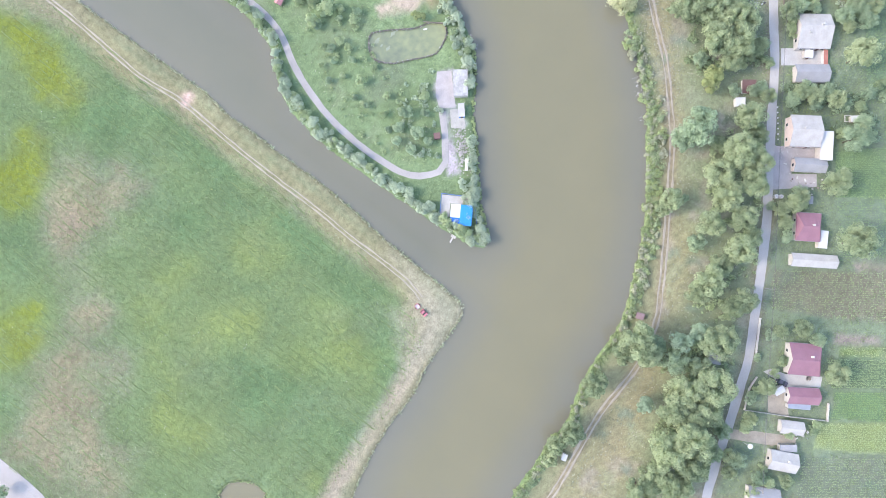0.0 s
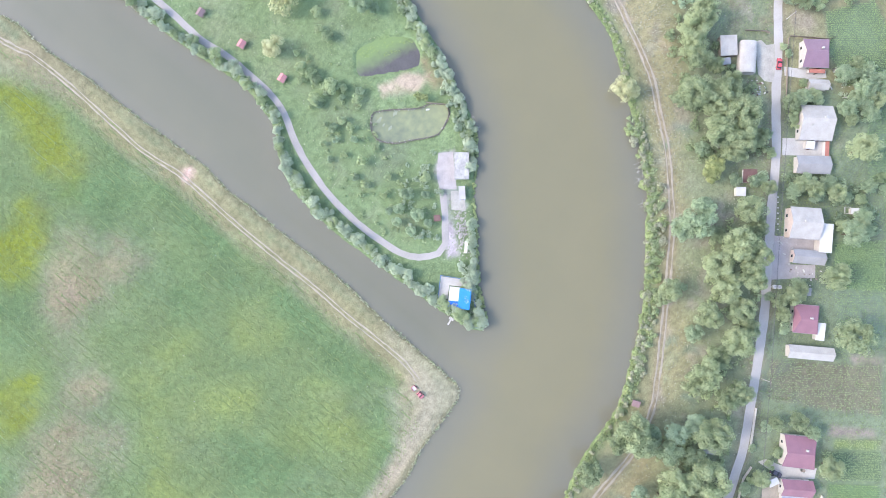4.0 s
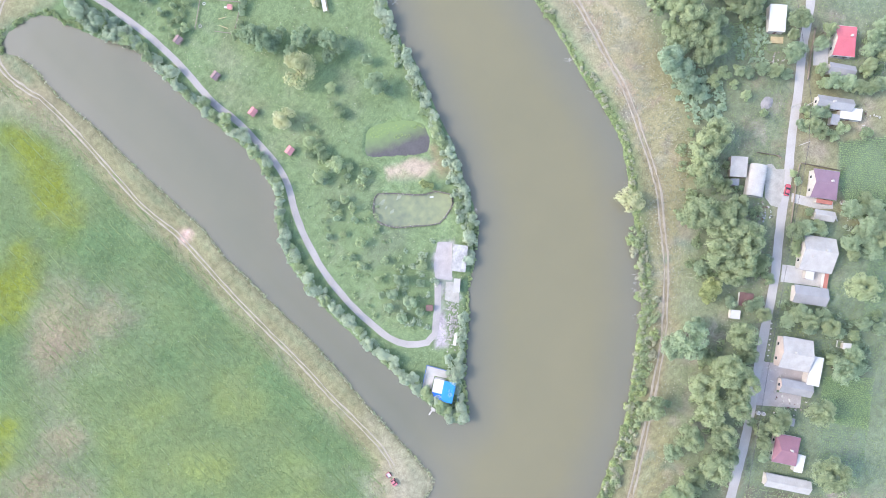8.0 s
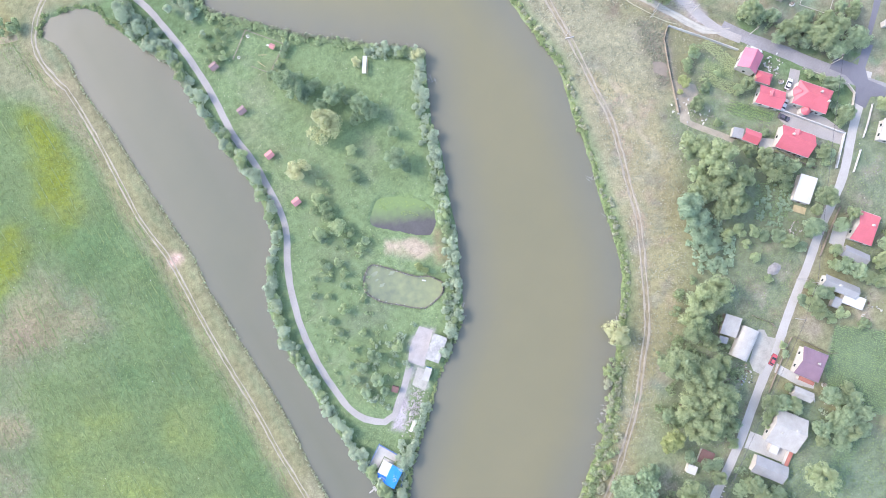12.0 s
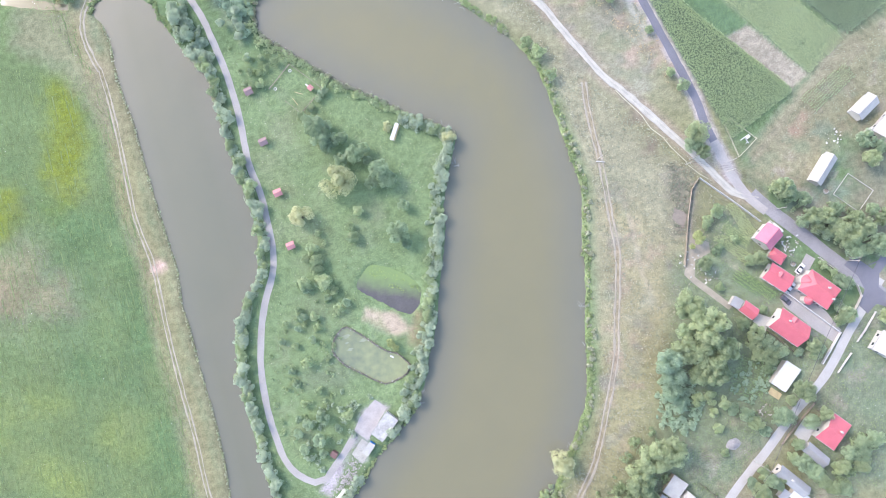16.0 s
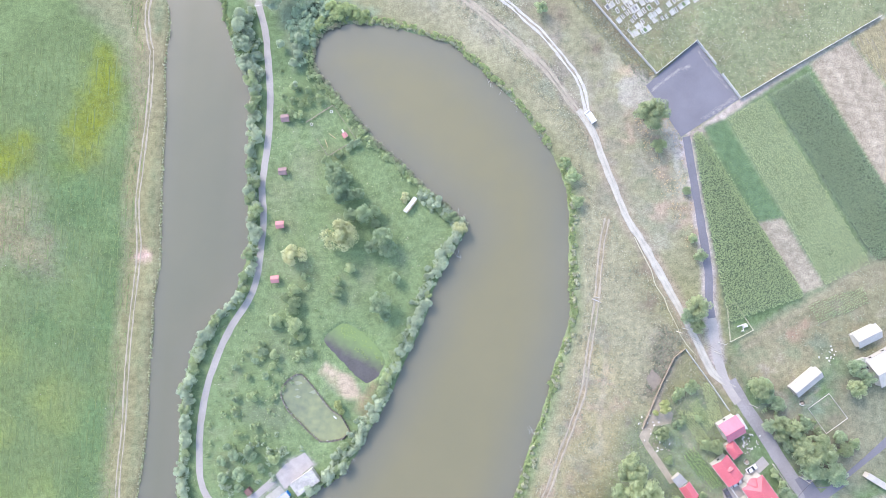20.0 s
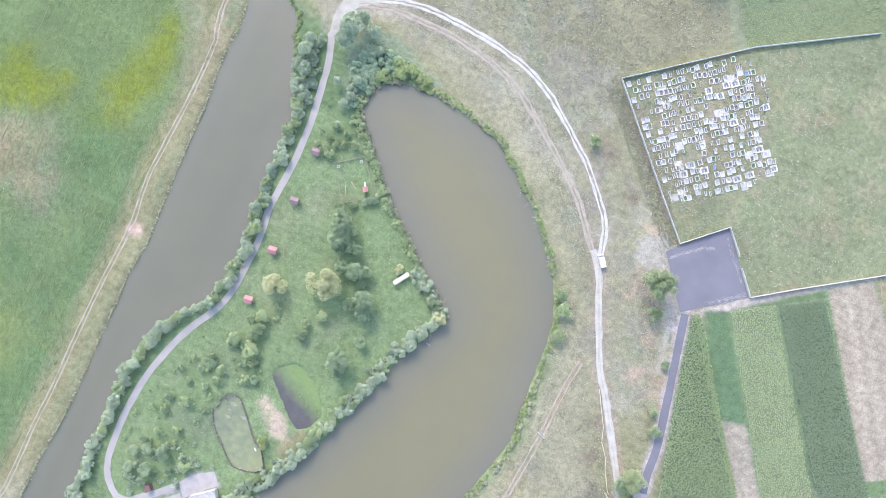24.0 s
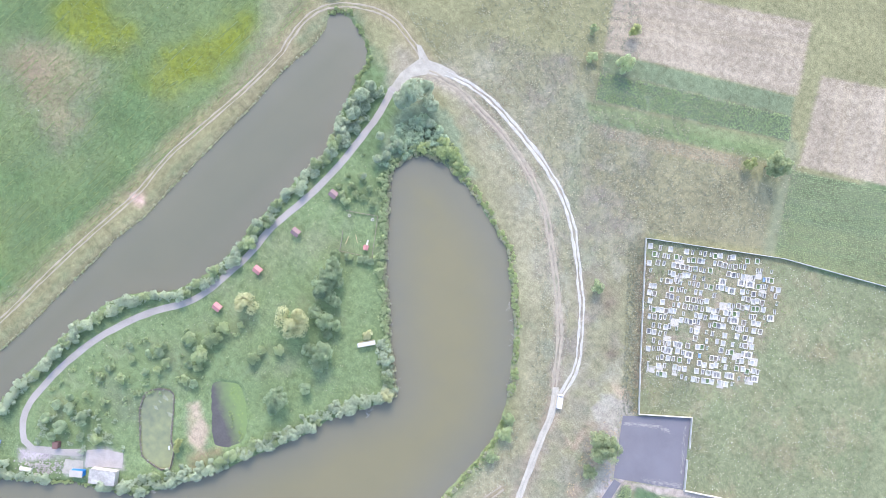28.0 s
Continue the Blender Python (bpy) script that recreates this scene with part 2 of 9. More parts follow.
def raw(name, verts, faces, material, parent=None):
    me = bpy.data.meshes.new(name)
    me.from_pydata([tuple(v) for v in verts], [], [tuple(f) for f in faces])
    me.materials.append(material)
    ob = new(name, me)
    ob.parent = parent
    return ob


def box(x, y, z, sx, sy, sz, bm=None, rz=0.0, bevel=0.0):
    """A box whose base is centred at x, y, z."""
    bm = bm or bmesh.new()
    m = pose(x, y, z + sz / 2, 0, 0, rz) @ Matrix.Diagonal((sx, sy, sz, 1))
    made = bmesh.ops.create_cube(bm, size=1, matrix=m)["verts"]
    if bevel:
        es = list({e for v in made for e in v.link_edges})
        bmesh.ops.bevel(bm, geom=es, offset=bevel, segments=1, affect="EDGES")
    return bm


def prism(points, z0, z1, bm=None):
    bm = bm or bmesh.new()
    lo = [bm.verts.new((x, y, z0)) for x, y in points]
    hi = [bm.verts.new((x, y, z1)) for x, y in points]
    n = len(points)
    bm.faces.new(hi)
    bm.faces.new(lo[::-1])
    for i in range(n):
        bm.faces.new((lo[i], lo[(i + 1) % n], hi[(i + 1) % n], hi[i]))
    bmesh.ops.recalc_face_normals(bm, faces=bm.faces)
    return bm


def tube(r0, r1, z0, z1, n=8, bm=None, x=0.0, y=0.0):
    bm = bm or bmesh.new()
    bmesh.ops.create_cone(bm, cap_ends=True, segments=n, radius1=r0, radius2=r1, depth=z1 - z0, matrix=Matrix.Translation((x, y, (z0 + z1) / 2)))
    return bm


def empty(name, x, y, z=0.0, rz=0.0):
    ob = new(name)
    ob.matrix_basis = pose(x, y, z, 0, 0, rz)
    ob.empty_display_size = 0.5
    return ob


def smooth(points, closed=False, step=3.0):
    """A Catmull-Rom curve through the points, as an array."""
    p = np.array([q[:2] for q in points], float)
    n = len(p)
    out = []
    for i in range(n if closed else n - 1):
        if closed:
            a, b, c, d = p[i - 1], p[i], p[(i + 1) % n], p[(i + 2) % n]
        else:
            a, b, c, d = p[max(i - 1, 0)], p[i], p[i + 1], p[min(i + 2, n - 1)]
        k = max(1, int(np.linalg.norm(c - b) / step))
        for j in range(k):
            t = j / k
            out.append(0.5 * (2 * b + (c - a) * t + (2 * a - 5 * b + 4 * c - d) * t * t + (3 * b - a - 3 * c + d) * t ** 3))
    if not closed:
        out.append(p[-1])
    return np.array(out)


def inside(poly, xy):
    x, y = xy[:, 0], xy[:, 1]
    r = np.zeros(len(xy), bool)
    q = np.asarray(poly, float)[:, :2]
    for (x0, y0), (x1, y1) in zip(q, np.roll(q, -1, 0)):
        if y0 != y1:
            r ^= ((y0 > y) != (y1 > y)) & (x < (x1 - x0) * (y - y0) / (y1 - y0) + x0)
    return r


def distance(line, xy, closed=False):
    """The distance of each place from a line."""
    q = np.asarray(line, float)[:, :2]
    ends = np.roll(q, -1, 0) if closed else q[1:]
    best = np.full(len(xy), 1e9)
    for a, b in zip(q, ends):
        d = b - a
        t = np.clip(((xy - a) @ d) / max(d @ d, 1e-9), 0, 1)
        e = xy - a - t[:, None] * d
        best = np.minimum(best, e[:, 0] ** 2 + e[:, 1] ** 2)
    return np.sqrt(best)


def wobble(xy, size, seed=0.0):
    """Cheap smooth noise, about -1 to 1."""
    x, y = xy[:, 0] / size + seed * 7.3, xy[:, 1] / size - seed * 3.1
    return (np.sin(x + 1.7 * np.sin(y * 0.8)) + np.sin(1.9 * y - 1.2 * np.sin(x * 1.3)) + np.sin(2.7 * (x + y) + 2 * np.sin(y * 1.1 - x))) / 3


# ---- the plan: shores ----
WEST_BANK = [(-103.7, -26.9), (-89.3, -19.5), (-76.1, -15.8), (-60.0, -13.7), (-46.4, -13.7), (-35.1, -11.4), (-22.4, -10.8), (-10.4, -9.4), (-8.5, -3.4), (-7.9, 8.4), (-7.6, 19.3), (-7.3, 30.2), (-6.3, 41.6), (-5.7, 52.9), (-5.5, 63.8), (-6.0, 74.2), (-6.2, 85.0), (-6.1, 96.0), (-6.6, 106.6), (-5.2, 118.2), (-6.1, 135.8), (-7.0, 157.4), (-7.4, 176.2), (-9.0, 193.2), (-8.5, 207.5), (-9.3, 216.1)]
CANAL_END = [(-12.3, 221.5), (-10.9, 224.8), (-6.1, 226.7), (-0.2, 225.7), (7.0, 222.7), (10.7, 218.5), (12.2, 212.8), (15.0, 205.4)]
ISLE_WEST = [(19.3, 196.2), (24.0, 185.7), (24.0, 174.2), (24.7, 162.6), (25.1, 151.8), (26.1, 141.8), (27.1, 131.9), (27.0, 122.8), (24.9, 115.2), (23.0, 108.7), (17.9, 102.0), (12.4, 95.5), (9.0, 87.6), (7.1, 76.0), (6.4, 63.7), (6.8, 53.3), (7.2, 42.8), (7.7, 32.4), (8.1, 22.0), (9.1, 12.5), (9.8, 4.4), (12.3, -1.1)]
ISLE_EAST = [(15.6, -0.8), (23.7, 8.6), (31.2, 16.0), (39.4, 22.9), (48.6, 31.7), (55.8, 36.8), (63.0, 41.9), (69.2, 47.8), (75.0, 56.6), (78.4, 64.5), (83.5, 73.8), (86.3, 82.2), (89.4, 90.4), (92.6, 98.6), (95.8, 106.8), (97.6, 116.0), (101.0, 124.1), (108.5, 140.5), (100.4, 147.4), (91.6, 154.3), (82.6, 162.2), (73.6, 169.1), (66.8, 176.2), (59.9, 183.3), (53.0, 190.3), (48.4, 195.4), (46.9, 201.8), (49.5, 209.5), (55.7, 213.1), (66.3, 214.4), (77.1, 213.2), (90.0, 210.8), (98.7, 208.1), (105.4, 203.1), (114.3, 196.1), (123.3, 188.1), (130.1, 180.0), (136.9, 171.9)]
EAST_BANK = [(141.6, 163.7), (144.8, 155.5), (146.4, 142.9), (147.0, 132.4), (148.0, 118.9), (148.7, 108.5), (146.5, 100.3), (143.9, 90.2), (141.1, 75.8), (137.2, 62.8), (133.7, 47.6), (128.3, 30.8), (112.4, 8.8), (106.3, 0.2), (99.1, -7.4), (90.8, -16.8), (80.3, -24.3), (68.9, -33.4), (58.5, -40.5), (49.3, -45.6), (37.6, -50.7), (28.1, -55.3), (18.2, -57.7), (5.6, -58.3), (-5.2, -59.5), (-14.5, -62.5), (-20.1, -63.7), (-31.3, -63.3), (-40.6, -64.0), (-53.4, -64.8), (-67.5, -69.2)]
RIVER = smooth(WEST_BANK + CANAL_END + ISLE_WEST + ISLE_EAST + EAST_BANK, True)
FISH_POND = smooth([(49.0, 81.4), (50.8, 81.5), (54.1, 78.5), (58.3, 73.8), (62.4, 69.5), (66.4, 67.0), (68.5, 64.5), (69.8, 61.6), (68.2, 59.1), (66.1, 58.4), (62.1, 57.5), (59.3, 57.5), (55.7, 59.9), (51.8, 63.4), (47.0, 67.5), (45.1, 70.1), (43.5, 74.1), (44.7, 77.6), (46.8, 80.0)], True, 1.5)
DARK_POND = smooth([(58.7, 96.4), (58.5, 94.3), (63.6, 89.1), (73.1, 80.7), (76.1, 80.5), (78.7, 82.5), (80.8, 86.6), (80.2, 90.1), (73.7, 97.2), (66.3, 101.0), (61.9, 99.3)], True, 1.5)
BACKWATER = [(-165.2, 99.8), (-159.9, 93.0), (-159.8, 87.6), (-159.7, 79.4), (-160.1, 72.2), (-161.4, 65.5), (-175.6, 63.6), (-191.6, 83.6)]
PUDDLE = smooth([(-120.5, 18.9), (-115.9, 20.7), (-111.7, 18.7), (-108.6, 14.4), (-107.8, 9.2), (-110.1, 5.8)], True, 2)
DITCH = [(-44.9, 237.8), (-32.4, 233.6), (-20.6, 227.9), (-20.2, 225.4), (-31.6, 229.2), (-45.8, 234.9)]
POOLS = [(RIVER, 1.0), (FISH_POND, 1.2), (DARK_POND, 1.2), (PUDDLE, 1.0), (DITCH, 1.0)]

# ---- the plan: roads ----
STREET = smooth([(-20.7, -124.8), (-9.9, -119.7), (3.9, -114.4), (17.5, -109.8), (30.5, -105.0), (40.4, -101.1), (53.1, -94.2), (67.6, -86.1), (82.0, -77.7), (99.2, -66.1), (116.6, -54.4), (130.9, -45.0), (139.2, -38.7), (149.1, -30.8), (156.9, -25.3), (163.8, -20.4), (177.9, -9.3), (185.8, -3.7), (201.0, 8.1), (216.0, 18.6), (228.0, 30.9), (238.2, 40.5), (245.2, 47.3)])
MAIN_ROAD = smooth([(208.5, 89.8), (213.8, 81.6), (222.6, 69.9), (231.3, 57.8), (238.7, 48.5), (249.1, 35.4)])
ASPHALT_LANE = smooth([(187.8, 178.8), (189.8, 169.6), (192.4, 158.2), (195.5, 144.3), (198.6, 129.2), (199.2, 119.6), (201.3, 108.7), (203.8, 97.0)])
LAKE_ROAD = smooth([(210.3, 86.9), (202.2, 92.1), (196.8, 101.2), (191.1, 111.2), (185.4, 120.2), (179.7, 129.3), (174.0, 138.4), (168.1, 146.4), (161.1, 160.7), (155.8, 172.6), (151.4, 181.5), (147.2, 186.3)])
LAKE_TRACK = smooth([(149.3, 183.9), (143.4, 190.2), (135.3, 200.0), (123.5, 210.2), (110.7, 219.9), (96.9, 229.1), (82.8, 234.6), (66.4, 237.5), (51.6, 237.7), (39.7, 237.0), (29.4, 233.6)])
GRAVEL_ROAD = smooth([(151.6, 182.8), (148.0, 195.2), (142.0, 203.9), (133.2, 213.4), (122.8, 222.0), (110.2, 231.4), (98.3, 237.3), (86.7, 240.5), (70.9, 242.5), (55.8, 243.2), (43.3, 241.5), (34.2, 238.1)])
ISLE_ROAD = smooth([(24.4, 220.1), (28.0, 209.3), (29.7, 199.2), (31.6, 185.5), (32.1, 169.8), (31.0, 150.2), (32.1, 142.3), (32.5, 133.4), (32.0, 123.2), (31.3, 114.6), (28.8, 107.3), (23.6, 97.9), (19.5, 87.9), (16.0, 75.0), (14.5, 60.6), (14.9, 50.1), (15.9, 40.5), (19.1, 34.0), (24.7, 29.3), (29.2, 29.5), (30.9, 31.0), (37.4, 36.3), (43.3, 42.2)])
DIKE_TRACK = smooth([(-14.5, 199.6), (-13.9, 182.1), (-14.7, 161.6), (-15.5, 141.2), (-13.6, 124.9), (-13.7, 113.3), (-14.5, 93.3), (-14.5, 73.0), (-14.2, 57.0), (-14.7, 40.4), (-14.4, 24.6), (-14.7, 13.2), (-16.4, 5.8)])
SPIT_BAND = smooth([(-16.4, 5.8), (-19.9, -2.2), (-28.1, -5.2), (-38.6, -7.6), (-51.1, -9.4), (-62.8, -10.1), (-77.1, -11.2), (-88.2, -12.0), (-98.6, -13.6)])
DIKE_LINK = smooth([(-14.7, 199.7), (-16.5, 207.2), (-17.4, 215.5), (-15.0, 223.5), (-7.9, 231.5), (4.1, 237.8), (15.5, 237.2), (26.1, 235.9)])
RIVER_TRACK = smooth([(-49.3, -75.8), (-34.6, -74.8), (-21.9, -72.9), (-10.0, -71.5), (3.1, -71.7), (13.4, -71.6), (28.6, -67.8), (38.8, -62.4), (51.2, -54.8), (63.5, -47.0), (75.8, -39.0), (86.2, -32.0), (97.4, -22.4), (108.2, -12.2), (116.6, -2.2), (118.5, 0.5), (127.0, 11.0), (142.6, 41.2), (145.9, 50.7), (148.3, 59.0), (152.4, 71.5), (155.6, 84.3), (156.1, 93.5), (157.4, 105.8), (158.2, 116.9), (158.5, 127.6), (159.1, 138.2), (159.3, 139.9), (160.3, 146.4)])
PARKING = [(171.9, 197.0), (189.7, 214.6), (206.6, 194.0), (185.9, 178.6)]

# ---- the ground ----
def grid_axis(lo, hi, step):
    far = [3000, 1500, 800, 400, 200, 100, 50, 20]
    return np.array([lo - d for d in far] + list(np.arange(lo, hi + 0.01, step)) + [hi + d for d in far[::-1]])


GX, GY = grid_axis(-180, 290, 1.05), grid_axis(-180, 385, 1.05)
XY = np.stack(np.meshgrid(GX, GY), -1).reshape(-1, 2)
TONE = np.tile(np.array([[0.130, 0.198, 0.074]]), (len(XY), 1))


def lay(mask, color):
    """Blend a ground colour in by a mask from 0 to 1."""
    global TONE
    TONE = TONE + (np.array(color) - TONE) * np.clip(mask, 0, 1)[:, None]


def area(poly, color, soft=2.0, strength=1.0, rough=1.5):
    q = np.asarray(poly, float)[:, :2]
    near = np.where((XY[:, 0] > q[:, 0].min() - 12) & (XY[:, 0] < q[:, 0].max() + 12) & (XY[:, 1] > q[:, 1].min() - 12) & (XY[:, 1] < q[:, 1].max() + 12))[0]
    at = XY[near]
    d = distance(q, at, True) * np.where(inside(q, at), 1, -1) + rough * wobble(at, 2.3, len(q))
    mask = np.zeros(len(XY))
    mask[near] = strength * np.clip(0.5 + d / (2 * soft), 0, 1)
    lay(mask, color)


def strip(line, half, color, soft=1.0, strength=1.0, rough=0.5):
    q = np.asarray(line)
    near = np.where((XY[:, 0] > q[:, 0].min() - 15) & (XY[:, 0] < q[:, 0].max() + 15) & (XY[:, 1] > q[:, 1].min() - 15) & (XY[:, 1] < q[:, 1].max() + 15))[0]
    d = half - distance(q, XY[near]) + rough * wobble(XY[near], 1.9, 0.3)
    mask = np.zeros(len(XY))
    mask[near] = strength * np.clip(0.5 + d / (2 * soft), 0, 1)
    lay(mask, color)


def blobs(spots, color, strength=0.8):
    for x, y, r in spots:
        near = np.where((abs(XY[:, 0] - x) < 3 * r) & (abs(XY[:, 1] - y) < 3 * r))[0]
        at = XY[near] + r * (0.5 * np.stack([wobble(XY[near], r * 0.8, x), wobble(XY[near], r * 0.8, y)], 1) + 0.2 * np.stack([wobble(XY[near], r * 0.3, 1), wobble(XY[near], r * 0.3, 2)], 1))
        d2 = ((at - (x, y)) ** 2).sum(1) / (r * r)
        TONE[near] += (np.array(color) - TONE[near]) * np.clip(strength * np.exp(-d2), 0, 1)[:, None]


# meadow west of the canal
DRYGRASS, LAWN = (0.292, 0.288, 0.186), (0.17, 0.245, 0.092)
blobs([(-33.8, 185.1, 6.3), (-33.1, 171.5, 6.7), (-37.4, 161.8, 5.4), (-41.0, 169.3, 5.4), (-31.4, 192.7, 6.3), (-34.6, 178.8, 6.3), (-67.2, 154.4, 6.7), (-76.3, 153.2, 7.5), (-60.8, 156.8, 5.0), (-83.4, 150.2, 5.2), (-117.5, 119.4, 7.9), (-110.0, 117.8, 5.4), (-126.4, 115.5, 7.1), (-121.1, 113.7, 6.3), (-76.0, 152.2, 7.1), (-64.4, 154.5, 7.1), (-79.4, 147.7, 5.4), (-59.8, 161.0, 4.6), (-33.1, 196.2, 4.6), (-32.0, 185.9, 5.0), (-32.4, 175.5, 5.9), (-35.3, 165.6, 5.9), (-41.4, 157.6, 5.9), (-45.6, 152.5, 4.2), (-36.9, 158.7, 4.6), (-80.7, 162.1, 7.1)], (0.168, 0.218, 0.02), 0.66)
blobs([(-68.6, 51.7, 7.5), (-70.2, 59.9, 6.3), (-61.1, 52.3, 5.4), (-81.3, 60.5, 6.3), (-108.0, 47.3, 9.2), (-106.6, 38.9, 5.9), (-109.8, 55.3, 5.9), (-38.1, 59.7, 9.2), (-41.3, 68.0, 7.1), (-40.9, 27.8, 8.4), (-49.8, 7.5, 9.2), (-45.9, 15.9, 7.5), (-94.0, -5.0, 4.2), (-61.1, 25.3, 8.4), (-84.6, 82.5, 10.4), (-66.9, 80.3, 9.6), (-97.0, 64.3, 8.4)], (0.195, 0.258, 0.06), 0.45)
blobs([(-69.6, 130.6, 7.5), (-80.8, 126.5, 5.9), (-56.2, 135.9, 8.4), (-66.8, 135.7, 6.3), (-115.9, 95.2, 8.4), (-129.2, 91.8, 10.0), (-143.6, 89.2, 8.8), (-126.5, 81.6, 7.5), (-147.3, 78.4, 8.4), (-97.1, 98.5, 7.5), (-50.0, 117.3, 7.1), (-154.0, 89.6, 5.4), (-134.9, 72.0, 8.4), (-107.2, 80.7, 7.1), (-140.6, 59.2, 10.4), (-70.5, 130.2, 7.5), (-67.6, 121.8, 7.5), (-53.2, 123.0, 7.1), (-78.1, 129.6, 6.3)], (0.245, 0.22, 0.15), 0.7)
blobs([(-26.9, 140.1, 8.8), (-40.7, 145.7, 8.4), (-47.3, 154.4, 7.1), (-24.6, 114.2, 8.4), (-22.5, 93.9, 9.2), (-21.2, 73.1, 9.2), (-24.7, 50.0, 10.0), (-29.2, 25.0, 9.6), (-36.4, 8.7, 7.1), (-24.3, 59.8, 8.4), (-27.2, 36.0, 8.4), (-44.7, 0.9, 6.3), (-89.4, 139.7, 7.1), (-100.9, 134.4, 7.1), (-143.5, 103.2, 6.3), (-76.1, 24.2, 11.7), (-82.3, 35.4, 9.2), (-71.6, 11.7, 11.7), (-70.3, -3.3, 8.4), (-76.7, 45.2, 6.3), (-39.7, 121.5, 6.3), (-56.7, 172.0, 5.0), (-38.1, 136.8, 9.2), (-50.9, 134.3, 7.1), (-19.3, 129.2, 7.1), (-47.7, 106.5, 8.4), (-20.7, 102.2, 9.2), (-30.1, 82.5, 8.4), (-47.1, 91.2, 8.4), (-17.6, 148.7, 7.1), (-93.4, 155.8, 8.4), (-18.2, 164.0, 6.3)], (0.092, 0.172, 0.064), 0.6)
strip(smooth([(-60.5, 138.0), (-84.4, 120.0), (-99.1, 101.1), (-117.8, 94.2), (-140.2, 85.6), (-153.7, 69.1)]), 4.0, (0.235, 0.215, 0.145), 8.0, 0.4, 4.0)
for line in ([(-51.8, 81.4), (-53.8, 63.4), (-54.3, 33.4)], [(-50.4, 126.7), (-53.0, 96.9), (-51.5, 70.7)], [(-98.4, 79.6), (-72.2, 73.3), (-49.4, 56.1)]):
    strip(smooth(line), 1.0, (0.10, 0.17, 0.065), 2.2, 0.35, 1.2)
# east side of the river: dry pasture, orchards and plots
EAST_LAND = [(-56.9, -66.2), (-20.1, -63.7), (18.2, -57.7), (80.3, -24.3), (98.8, -6.8), (133.6, 35.8), (142.7, 70.8), (148.9, 126.8), (148.0, 117.8), (144.8, 155.5), (130.1, 180.0), (105.4, 203.1), (66.3, 214.4), (1.4, 225.6), (-6.4, 233.1), (-26.2, 228.2), (-16.3, 319.5), (146.2, 486.9), (252.1, -163.4), (67.3, -222.8)]
area(EAST_LAND, (0.236, 0.236, 0.121), 3, 0.85)
area([(143.7, 163.9), (160.8, 158.6), (184.6, 103.5), (171.0, 50.9), (142.7, 38.7), (138.7, 71.4), (147.9, 109.5)], DRYGRASS, 6, 0.65)
area([(37.6, 232.1), (83.6, 228.9), (132.6, 198.5), (147.2, 173.0), (169.6, 137.9), (194.1, 128.4), (188.6, 163.4), (170.1, 196.0), (127.8, 249.3), (109.4, 273.2), (61.7, 275.6), (26.8, 250.7)], (0.245, 0.25, 0.15), 6, 0.75)
area([(39.0, 236.8), (96.0, 234.8), (138.5, 187.9), (152.2, 163.1), (113.8, 201.5), (86.0, 215.2), (58.8, 226.7)], DRYGRASS, 5, 0.7)
area([(156.0, 111.2), (172.5, 83.5), (172.0, 57.8), (135.1, 6.6), (92.1, -38.9), (88.4, -26.4), (129.1, 16.0), (146.6, 65.4)], (0.299, 0.282, 0.149), 5, 0.7)
area([(124.6, 4.9), (123.2, -14.4), (104.2, -31.3), (79.1, -39.9), (62.9, -59.8), (37.4, -74.0), (22.0, -67.7), (58.7, -47.6), (94.6, -25.6)], (0.259, 0.259, 0.132), 4, 0.8)
area([(-41.3, -80.0), (-8.3, -75.3), (13.9, -73.8), (18.5, -83.1), (-17.8, -92.8), (-32.9, -96.5)], (0.276, 0.259, 0.138), 4, 0.8)
blobs([(104.6, -28.4, 3.8), (121.3, -11.9, 4.2), (88.1, -39.6, 2.9), (71.9, -59.5, 2.9), (180.9, 88.0, 3.1), (161.2, 78.5, 3.1), (127.1, -8.0, 3.1), (179.7, 104.7, 2.9), (174.3, 67.5, 2.5), (176.9, 165.6, 4.2), (185.9, 146.5, 3.4)], DRYGRASS, 0.8)
blobs([(177.6, 115.8, 3.4), (181.1, 85.3, 2.9), (176.0, 129.0, 3.4), (137.7, 223.3, 4.2), (120.5, 245.2, 4.2), (152.5, 210.0, 2.9), (179.5, 68.1, 2.1), (182.7, 76.2, 2.1)], (0.17, 0.13, 0.105), 0.6)
area([(129.6, -1.7), (149.7, -28.1), (99.1, -65.9), (41.3, -99.0), (-10.8, -117.9), (-31.6, -98.1), (20.5, -79.0), (54.3, -68.9), (80.4, -41.5)], (0.195, 0.254, 0.111), 5, 0.7)
area([(150.9, -29.8), (191.6, -83.6), (45.8, -190.0), (-9.9, -119.7), (67.4, -85.8)], (0.165, 0.225, 0.105), 2, 0.85)
area([(171.4, 71.2), (158.3, 21.0), (113.3, -23.6), (127.7, -38.7), (173.7, -10.4), (225.6, 32.6), (220.0, 60.1), (200.8, 86.9)], (0.175, 0.225, 0.105), 4, 0.8)
# the peninsula
ISLE = np.vstack([smooth(ISLE_WEST), smooth(ISLE_EAST)])
area(ISLE, LAWN, 1.5, 1.0)
blobs([(67.9, 77.4, 2.5), (63.5, 80.4, 1.9), (73.6, 74.7, 1.7)], (0.36, 0.31, 0.215), 0.7)
blobs([(39.6, 149.3, 8.4), (40.5, 135.5, 5.2), (49.6, 118.6, 6.3), (52.4, 164.1, 6.3)], (0.20, 0.235, 0.10), 0.6)
blobs([(40.8, 91.0, 6.3), (43.8, 65.7, 6.3), (34.5, 67.1, 6.3)], (0.17, 0.215, 0.105), 0.6)
blobs([(74.9, 95.5, 3.4)], (0.22, 0.33, 0.06), 0.25)
